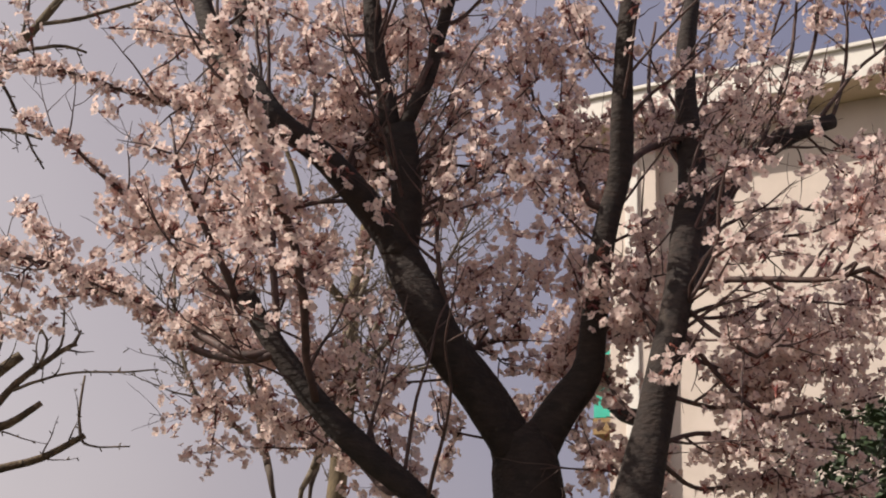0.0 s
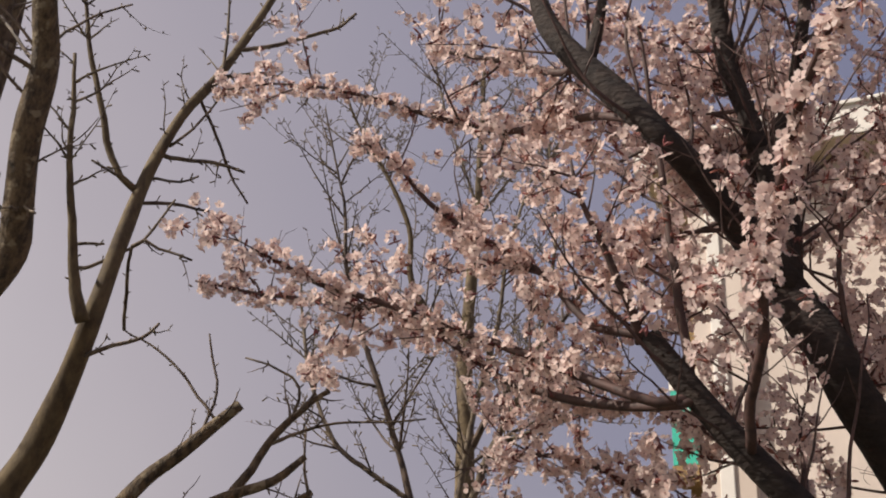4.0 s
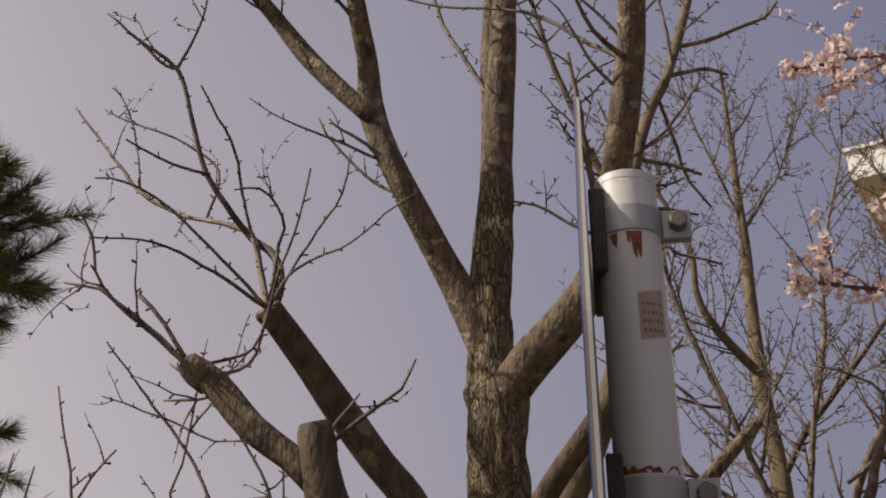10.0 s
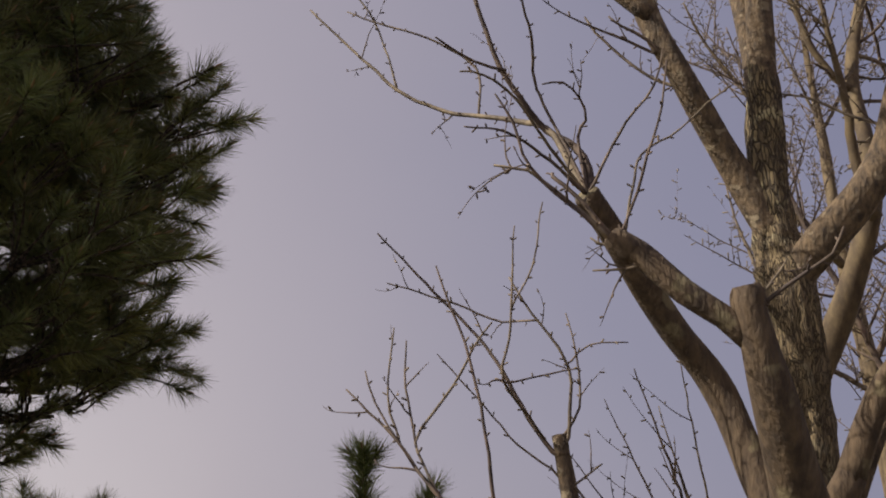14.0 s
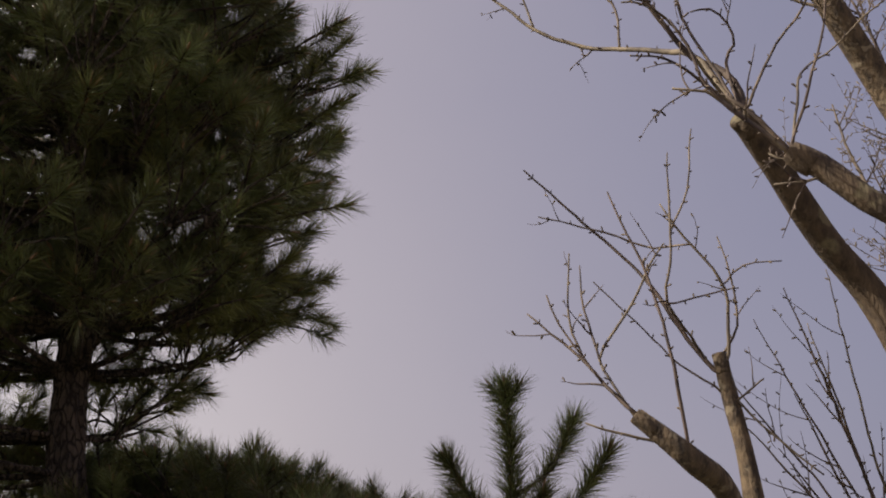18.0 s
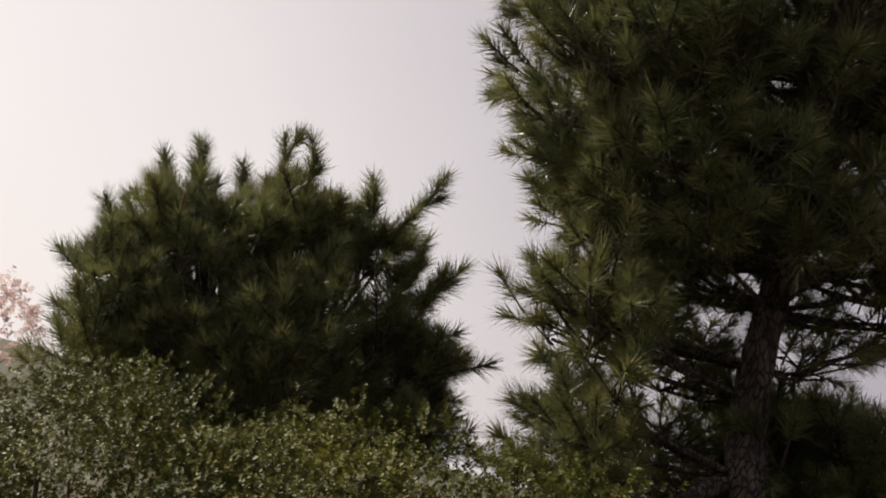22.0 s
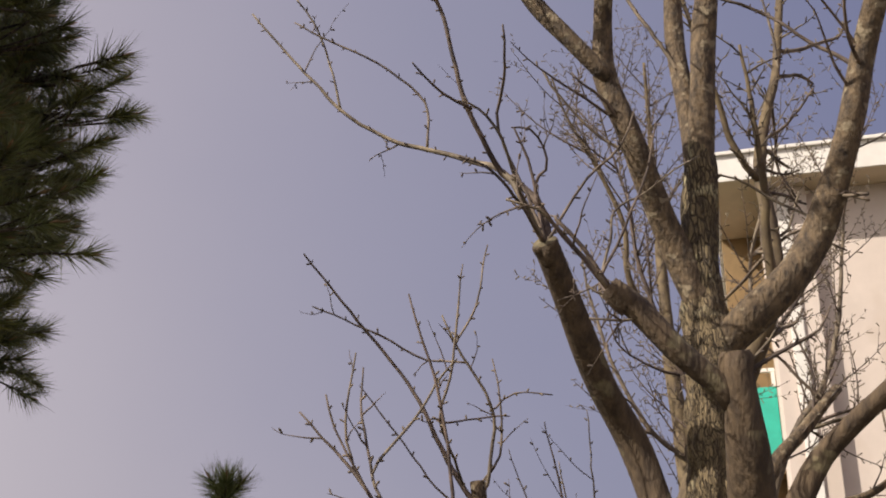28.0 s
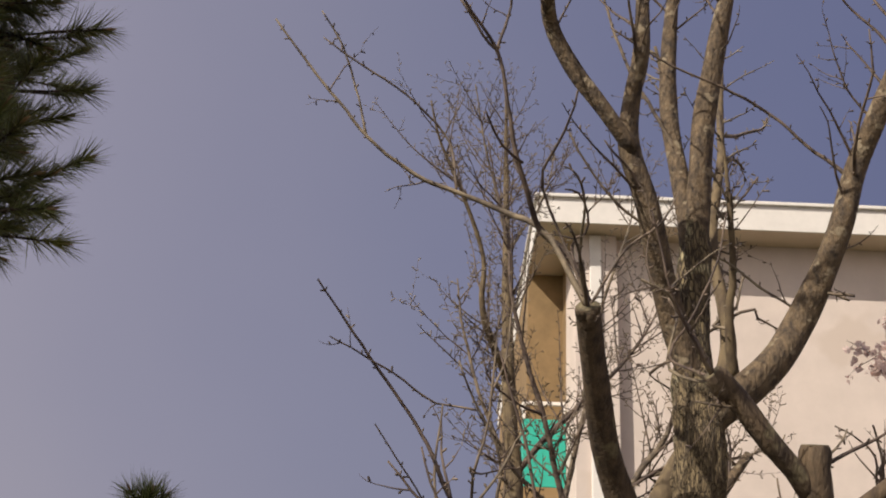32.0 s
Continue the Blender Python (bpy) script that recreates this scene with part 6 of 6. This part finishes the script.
# -- clipped evergreen shrubs --
LEAF_V = np.array([(0, 0, -0.03), (0.55, 0.42, 0.08), (1.0, 0, -0.06), (0.55, -0.42, 0.08)])
LEAF_F = np.array([(0, 2, 1), (0, 3, 2)])


def sprig(count, length, size):
    """A short upright shoot with leathery leaves all round it."""
    vs, fs = [], []
    for k in range(count):
        u = (k + 0.5) / count
        a = k * 2.4 + RNG.normal(0, 0.3)
        tilt = 0.0 + 0.75 * u + RNG.normal(0, 0.22)
        out = np.array((math.cos(a) * math.cos(tilt), math.sin(a) * math.cos(tilt), math.sin(tilt)))
        wide = np.cross((0, 0, 1.0), out)
        wide = wide / (np.linalg.norm(wide) + 1e-9) + RNG.normal(0, 0.25, 3)
        up = np.cross(out, wide)
        s = size * RNG.uniform(0.7, 1.15)
        vs.append(LEAF_V @ np.stack([out, wide, up]) * s + np.array((0, 0, u * length)))
        fs.append(LEAF_F + 4 * k)
    return np.concatenate(vs), np.concatenate(fs)


def shrub(name, label, blobs, leaves, mat, size, foot, category="shrub", group=""):
    """A shrub of overlapping rounded masses: (x, y, z, rx, ry, rz)."""
    tree = thing(name, foot, label, category, group)
    stems, m = Mass(), Mass()
    kinds = [sprig(13, size * 1.9, size) for _ in range(6)]
    inner = [sprig(9, size * 3.0, size * 1.4) for _ in range(3)]
    weights = np.array([b[3] * b[5] + b[3] * b[4] for b in blobs])
    for b, share in zip(blobs, weights / weights.sum()):
        x, y, z, rx, ry, rz = b
        for _ in range(9):
            e = RNG.normal(0, 0.5, 3)
            c = spline([(foot[0] + RNG.normal(0, 0.06), foot[1] + RNG.normal(0, 0.06), -0.05, 0.011), ((foot[0] + x) / 2 + RNG.normal(0, 0.05), (foot[1] + y) / 2, z * 0.45, 0.009), (x + e[0] * rx, y + e[1] * ry, z + e[2] * rz * 0.6, 0.004)], 0.12)
            wood(stems, [c], 5)
        for stock, total, low, high in ((kinds, leaves * share / 13, 0.95, 0.035), (inner, leaves * share / 22, 0.76, 0.10)):
            n = max(4, int(total))
            d = RNG.normal(0, 1, (n, 3))
            d /= np.linalg.norm(d, axis=1)[:, None]
            d[:, 2] = np.where(d[:, 2] < -0.4, -d[:, 2], d[:, 2])
            bump = np.array([1 + 0.10 * noise.noise((q[0] * 3.1 + x, q[1] * 3.1 + y, q[2] * 3.1)) + 0.06 * noise.noise((q[0] * 8 + x, q[1] * 8, q[2] * 8)) for q in d])
            depth = low + RNG.normal(0, high, n)
            at = np.array((x, y, z)) + d * np.array((rx, ry, rz)) * (bump * depth)[:, None]
            axis = d * 1.0 + np.array((0, 0, 0.45)) + RNG.normal(0, 0.4, (n, 3))
            kind = RNG.integers(len(stock), size=n)
            spin, big = RNG.uniform(0, 6.3, n), RNG.uniform(0.8, 1.25, n)
            for p, ax, k, sp, s in zip(at, axis, kind, spin, big):
                v, f = stock[k]
                m.add(v @ frames_of(ax, sp).T * s + p, f)
    tagged(stems.make("stem_growth", STEM, tree, smooth=True), kind="stuff")
    tagged(m.make("leaf_foliage", mat, tree), kind="stuff")


def build_hedge():
    row = (
        (-5.35, 1.25, 0.70, 0.55, 0.48, 0.54), (-4.45, 1.30, 0.77, 0.52, 0.45, 0.64), (-3.82, 1.42, 0.72, 0.42, 0.45, 0.66), (-3.36, 1.48, 0.76, 0.44, 0.45, 0.70),
        (-2.98, 1.60, 0.75, 0.38, 0.42, 0.69), (-2.60, 1.77, 0.68, 0.42, 0.42, 0.66), (-2.02, 2.00, 0.71, 0.44, 0.45, 0.68), (-1.50, 2.05, 0.66, 0.44, 0.45, 0.56),
    )
    for x, y, z, rx, ry, rz in row:
        extra = [(x + RNG.normal(0, 0.2), y + RNG.normal(0, 0.12), z + 0.10, rx * 0.6, ry * 0.7, rz * 0.84) for _ in range(2)]
        shrub("evergreen_shrub", "rounded evergreen shrub with small glossy yellow-green leaves", [(x, y, z, rx, ry, rz)] + extra, 37000, LEAF, 0.0088, (x, y, 0), group="clipped shrubs in a row")


# -- pedestrian sign --
def build_sign():
    px, py = -0.542, 0.945
    az = radians(87.6)
    d, nrm = np.array((math.cos(az), math.sin(az), 0)), np.array((-math.sin(az), math.cos(az), 0))
    root = thing("road_sign", (px, py, 0), "blue and white pentagonal road sign on a grey steel pole", "sign")
    at = lambda u, o, z: Vector((px, py, 0)) + Vector(d) * u + Vector(nrm) * o + Vector((0, 0, z))

    def ring(name, z0, z1, r, mat, label="", sides=36, lip=0.0):
        bm = bmesh.new()
        bmesh.ops.create_cone(bm, cap_ends=True, segments=sides, radius1=r, radius2=r, depth=z1 - z0)
        bmesh.ops.translate(bm, verts=bm.verts, vec=(px, py, (z0 + z1) / 2))
        if lip:
            bmesh.ops.bevel(bm, geom=[e for e in bm.edges if abs(e.verts[0].co.z - e.verts[1].co.z) < 1e-6], offset=lip, segments=2, affect="EDGES")
        for e in bm.edges:
            if len(e.link_faces) == 2 and e.calc_face_angle() > 0.5:
                e.smooth = False
        return part(name, bm, mat, root, label, True)

    pole = ring("pole", -0.2, 2.050, 0.0262, PAINT_POLE)
    ring("pole_cap", 2.046, 2.056, 0.0266, PAINT_POLE, lip=0.002)
    for z in (2.010, 1.783):
        band = ring("band", z - 0.0135, z + 0.0135, 0.0282, STEEL, "grey steel clamp band", lip=0.002)
        for o in (1, -1):
            bm = bmesh.new()
            box(bm, -0.024, 0.0, -0.002, 0.002, -0.013, 0.013, 0.001)
            bmesh.ops.transform(bm, verts=bm.verts, matrix=Matrix.Translation(at(0.004 * o, -0.028, z)) @ Matrix.Rotation(az - math.pi / 2, 4, "Z") @ Matrix.Rotation(math.pi, 4, "Z"))
            part("clamp_ear", bm, STEEL, band)
        bm = bmesh.new()
        bmesh.ops.create_cone(bm, cap_ends=True, segments=6, radius1=0.0085, radius2=0.0085, depth=0.012)
        bmesh.ops.transform(bm, verts=bm.verts, matrix=Matrix.Translation(at(-0.012, -0.041, z)) @ Matrix.Rotation(az - math.pi / 2, 4, "Z") @ Matrix.Rotation(math.pi / 2, 4, "X"))
        bmesh.ops.bevel(bm, geom=list(bm.edges), offset=0.0012, segments=1, affect="EDGES")
        part("bolt", bm, BOLT_STEEL, band)
        bm = bmesh.new()
        box(bm, -0.055, 0.055, -0.007, 0.006, -0.045, 0.030, 0.002)
        bmesh.ops.transform(bm, verts=bm.verts, matrix=Matrix.Translation(at(0.03, 0.026, z)) @ Matrix.Rotation(az, 4, "Z"))
        part("bracket", bm, BRACKET, root, "dark stained mounting bracket")
        rust = bmesh.new()
        for k in range(7):
            a = RNG.uniform(-2.6, -0.6)
            r = 0.0266
            hgt = RNG.uniform(0.005, 0.026)
            w = RNG.uniform(0.05, 0.14)
            lower = z + (0.0137 if z < 1.9 else -0.0135)
            if z < 1.9:
                hgt, w = -RNG.uniform(0.003, 0.008), RNG.uniform(0.15, 0.32)
            vs = [rust.verts.new((px + math.cos(a + q) * r, py + math.sin(a + q) * r, zz)) for q, zz in ((-w, lower), (w, lower), (w * 0.5, lower - hgt), (-w * 0.4, lower - hgt * 0.8))]
            rust.faces.new(vs)
        part("rust_stain", rust, RUST, pole)
    # faded label wrapped on the pole
    bm = bmesh.new()
    a0, a1, r = radians(-88), radians(-38), 0.0268
    rim = []
    for i in range(9):
        q = a0 + (a1 - a0) * i / 8
        rim.append([bm.verts.new((px + math.cos(q) * r, py + math.sin(q) * r, z + 0.005 * i / 8)) for z in (1.901, 1.941)])
    for i in range(8):
        bm.faces.new((rim[i][0], rim[i + 1][0], rim[i + 1][1], rim[i][1]))
    label_ob = part("sticker", bm, STICKER, pole, "faded brown paper sticker", True)
    bm = bmesh.new()
    r += 0.0003
    for row in range(4):
        z = 1.908 + row * 0.0075
        for i in range(5):
            q0 = a0 + (a1 - a0) * (0.12 + 0.16 * i)
            q1 = q0 + (a1 - a0) * RNG.uniform(0.07, 0.12)
            bm.faces.new([bm.verts.new((px + math.cos(q) * r, py + math.sin(q) * r, zz)) for q, zz in ((q0, z), (q1, z), (q1, z + 0.003), (q0, z + 0.003))])
    part("print_bars", bm, INK, root)
    # the plate: a pentagon with a point at the top
    cu, top, foot = 0.128, 2.2385, 1.44
    shape = [(-0.178, foot), (-0.171, 1.8786), (cu, top), (0.52, 1.50), (0.50, foot)]

    def outline(inset):
        c = np.array((cu, 1.85))
        pts = []
        n = len(shape)
        for i in range(n):
            a, b, e = (np.array(shape[(i + k) % n]) for k in (-1, 0, 1))
            d1, d2 = (b - a) / np.linalg.norm(b - a), (e - b) / np.linalg.norm(e - b)
            n1, n2 = np.array((d1[1], -d1[0])), np.array((d2[1], -d2[0]))
            bis = (n1 + n2) / (1 + n1 @ n2)
            p = b + bis * inset
            r = 0.022
            for t in (0.0, 0.35, 0.65, 1.0):
                q0, q2 = p - d1 * r, p + d2 * r
                pts.append((1 - t) ** 2 * q0 + 2 * t * (1 - t) * p + t * t * q2)
        return pts

    def plate(name, inset, o0, o1, mat, label=""):
        bm = bmesh.new()
        low = [bm.verts.new(at(u, o0, z)) for u, z in outline(inset)]
        high = [bm.verts.new(at(u, o1, z)) for u, z in outline(inset)]
        bm.faces.new(low[::-1])
        bm.faces.new(high)
        for i in range(len(low)):
            k = (i + 1) % len(low)
            bm.faces.new((low[i], low[k], high[k], high[i]))
        bmesh.ops.recalc_face_normals(bm, faces=bm.faces)
        return part(name, bm, mat, root, label)

    plate("plate", 0.0, 0.0375, 0.040, SIGN_BACK, "grey aluminium sign plate")
    plate("field", 0.003, 0.0402, 0.0410, SIGN_BLUE, "blue reflective field")
    # folded rim behind the plate
    bm = bmesh.new()
    a, b = outline(0.0), outline(0.010)
    va = [bm.verts.new(at(u, 0.0375, z)) for u, z in a]
    vb = [bm.verts.new(at(u, 0.0345, z)) for u, z in a]
    vc = [bm.verts.new(at(u, 0.0345, z)) for u, z in outline(0.0025)]
    vd = [bm.verts.new(at(u, 0.0375, z)) for u, z in outline(0.0025)]
    for i in range(len(va)):
        k = (i + 1) % len(va)
        bm.faces.new((va[i], va[k], vb[k], vb[i]))
        bm.faces.new((vb[i], vb[k], vc[k], vc[i]))
        bm.faces.new((vc[i], vc[k], vd[k], vd[i]))
    part("rim", bm, STEEL, root)
    # white marks on the field, as plain shapes
    for mark in (
        ((0.110, 2.176), (0.105, 2.182), (-0.131, 1.8975), (-0.126, 1.892)),
        ((-0.126, 1.892), (-0.131, 1.8975), (-0.136, 1.870), (-0.142, 1.47), (-0.136, 1.47)),
        ((0.161, 2.088), (0.126, 2.066), (0.165, 2.021), (0.201, 2.032), (0.210, 2.048)),
        ((0.190, 2.027), (0.160, 2.015), (0.133, 1.973), (0.080, 1.946), (0.099, 1.929), (0.135, 1.940), (0.155, 1.877), (0.181, 1.866), (0.258, 1.905), (0.233, 1.970)),
        ((0.177, 1.864), (0.148, 1.858), (0.098, 1.784), (0.135, 1.780), (0.153, 1.807)),
        ((0.205, 1.874), (0.181, 1.864), (0.228, 1.772), (0.280, 1.783)),
        ((0.055, 2.055), (0.021, 2.029), (0.042, 1.976), (0.079, 1.988), (0.089, 2.033)),
        ((0.038, 1.973), (0.001, 1.943), (-0.039, 1.927), (-0.033, 1.916), (0.006, 1.917), (0.004, 1.879), (0.004, 1.852), (0.051, 1.855), (0.078, 1.879), (0.091, 1.924), (0.086, 1.953)),
        ((0.069, 1.860), (0.030, 1.851), (0.065, 1.787), (0.084, 1.792)),
        ((0.028, 1.851), (-0.001, 1.848), (-0.024, 1.805), (0.009, 1.797)),
        ((-0.077, 1.895), (-0.095, 1.863), (-0.034, 1.851), (-0.015, 1.882)),
        ((-0.117, 1.786), (-0.130, 1.756), (0.043, 1.734), (0.122, 1.750)),
        ((-0.128, 1.726), (-0.125, 1.708), (-0.090, 1.700), (-0.047, 1.715)),
        ((0.279, 1.844), (0.247, 1.831), (0.295, 1.796), (0.333, 1.796), (0.333, 1.824)),
    ):
        bm = bmesh.new()
        low = [bm.verts.new(at(u, 0.0410, z)) for u, z in mark]
        high = [bm.verts.new(at(u, 0.0415, z)) for u, z in mark]
        bm.faces.new(high)
        for i in range(len(low)):
            k = (i + 1) % len(low)
            bm.faces.new((low[i], low[k], high[k], high[i]))
        bmesh.ops.recalc_face_normals(bm, faces=bm.faces)
        part("mark", bm, SIGN_WHITE, root)


# -- the house --
def build_house():
    corner, az = Vector((2.3, 8.0, 0)), radians(-25)
    m = Matrix.Translation(corner) @ Matrix.Rotation(az, 4, "Z")  # x along the front, -y outwards
    house = thing("house", corner, "two-storey cream rendered house with deep white eaves", "house")

    def block(name, mat, x0, x1, y0, y1, z0, z1, bevel=0.008, label="", parent=None):
        bm = bmesh.new()
        box(bm, x0, x1, y0, y1, z0, z1, bevel)
        bmesh.ops.transform(bm, verts=bm.verts, matrix=m)
        return part(name, bm, mat, parent or house, label)

    W, D, H = 9.0, 7.0, 5.72
    block("wall", CREAM, 0.0, W, 0.0, 0.25, -0.2, H, label="cream rendered front wall")
    block("wall", CREAM, 0.0, 0.25, 0.252, 0.62, -0.2, H)
    block("wall", BROWN, -0.36, 0.25, 0.95, 1.15, -0.2, H, label="brown rendered recessed wall")
    block("wall", BROWN, -0.36, -0.12, 1.152, D, -0.2, H)
    block("wall", CREAM, -0.12, W, D + 0.002, D + 0.25, -0.2, H)
    block("wall", CREAM, W - 0.25, W, 0.252, D, -0.2, H)
    block("wall", BROWN, 0.0, 0.25, 0.622, 0.948, -0.2, H)
    block("pier", CREAM, 0.0, 0.40, -0.11, -0.002, -0.2, H - 0.003, label="cream rendered corner pier")
    block("pilaster", WHITE, 0.14, 0.25, -0.135, -0.112, -0.2, H - 0.02, label="white pilaster strip")
    eave = block("eave", SOFFIT, -0.35, W + 0.4, -0.36, D + 0.6, H, H + 0.07, label="pale brown soffit")
    block("fascia", WHITE, -0.37, W + 0.42, -0.38, -0.362, H - 0.012, H + 0.24, 0.004, "white fascia board")
    block("fascia", WHITE, -0.37, -0.352, -0.36, D + 0.6, H - 0.012, H + 0.24, 0.004)
    block("gutter_trim", WHITE, -0.40, W + 0.45, -0.41, -0.36, H + 0.24, H + 0.275, 0.006)
    block("gutter_trim", WHITE, -0.40, -0.35, -0.358, D + 0.6, H + 0.24, H + 0.275, 0.006)
    block("roof", ROOF, -0.35, W + 0.4, -0.355, D + 0.6, H + 0.072, H + 0.22)
    # side balcony with a teal panel
    bal = thing("balcony", m @ Vector((-0.2, 0.8, 3.4)), "small side balcony with a teal front panel and white rail", "balcony")
    for name, mat, x0, x1, y0, y1, z0, z1 in (
        ("slab", BROWN, -0.42, -0.002, 0.62, 0.948, 3.32, 3.46),
        ("panel", TEAL, -0.41, -0.004, 0.62, 0.645, 3.462, 4.10),
        ("panel", TEAL, -0.41, -0.385, 0.647, 0.946, 3.462, 4.10),
        ("rail", WHITE, -0.42, -0.004, 0.615, 0.65, 4.24, 4.275),
        ("rail", WHITE, -0.42, -0.385, 0.652, 0.946, 4.24, 4.275),
        ("post", WHITE, -0.42, -0.387, 0.615, 0.65, 4.102, 4.238),
        ("post", WHITE, -0.04, -0.006, 0.615, 0.65, 4.102, 4.238),
    ):
        bm = bmesh.new()
        box(bm, x0, x1, y0, y1, z0, z1, 0.004)
        bmesh.ops.transform(bm, verts=bm.verts, matrix=m)
        part(name, bm, mat, bal)
    # a window low on the front
    win = thing("window_1", m @ Vector((3.6, 0.0, 1.0)), "white framed window low in the cream front wall", "window", kind="structure")
    for name, mat, x0, x1, z0, z1, y0, y1 in (
        ("window_frame", WHITE, 2.9, 4.3, 0.95, 1.02, -0.03, -0.003), ("window_frame", WHITE, 2.9, 4.3, 2.03, 2.10, -0.03, -0.003),
        ("window_frame", WHITE, 2.9, 2.97, 1.022, 2.028, -0.03, -0.003), ("window_frame", WHITE, 4.23, 4.3, 1.022, 2.028, -0.03, -0.003),
        ("pane", GLASS, 2.972, 4.228, 1.022, 2.028, -0.014, -0.006),
    ):
        bm = bmesh.new()
        box(bm, x0, x1, y0, y1, z0, z1, 0.003)
        bmesh.ops.transform(bm, verts=bm.verts, matrix=m)
        part(name, bm, mat, win)


# -- ground --
def build_ground():
    bm = bmesh.new()
    bmesh.ops.create_grid(bm, x_segments=60, y_segments=60, size=30)
    for v in bm.verts:
        v.co.z = 0.03 * noise.noise((v.co.x * 0.4, v.co.y * 0.4, 0)) - 0.02
        if max(abs(v.co.x), abs(v.co.y)) > 29.5:
            v.co.x *= 60
            v.co.y *= 60
            v.co.z = -0.02
    ob = part("ground", bm, SOIL, None, smooth=True)
    tagged(ob, "bare garden soil with thin dry grass", "ground", kind="structure")
    bm = bmesh.new()
    box(bm, -12, 12, -3.2, 0.45, -0.1, 0.035, 0.01)
    tagged(part("pavement", bm, PAVING, None), "grey footpath beside the trees", "pavement", kind="structure")


build_ground()
build_house()
build_sign()
build_ginkgo()
build_slim()
build_low()
build_left()
build_back()
build_cherry()
build_cherry2()
make_tufts()
build_pine()
build_low_pine()
build_round_pine()
build_hedge()
shrub("dark_conifer", "dark evergreen bush behind the cherry trees", [(2.75, 3.35, 1.45, 0.50, 0.5, 1.0), (3.1, 3.6, 1.5, 0.6, 0.5, 1.15), (3.0, 3.6, 0.9, 0.6, 0.5, 0.85)], 14000, SHADE_LEAF, 0.03, (3.0, 3.7, 0))
shrub("far_cherry_tree", "distant cherry tree in pale pink blossom", [(-12.0, 4.35, 1.35, 0.75, 0.7, 0.62)], 3500, PETAL, 0.03, (-12.0, 4.35, 0), category="tree")
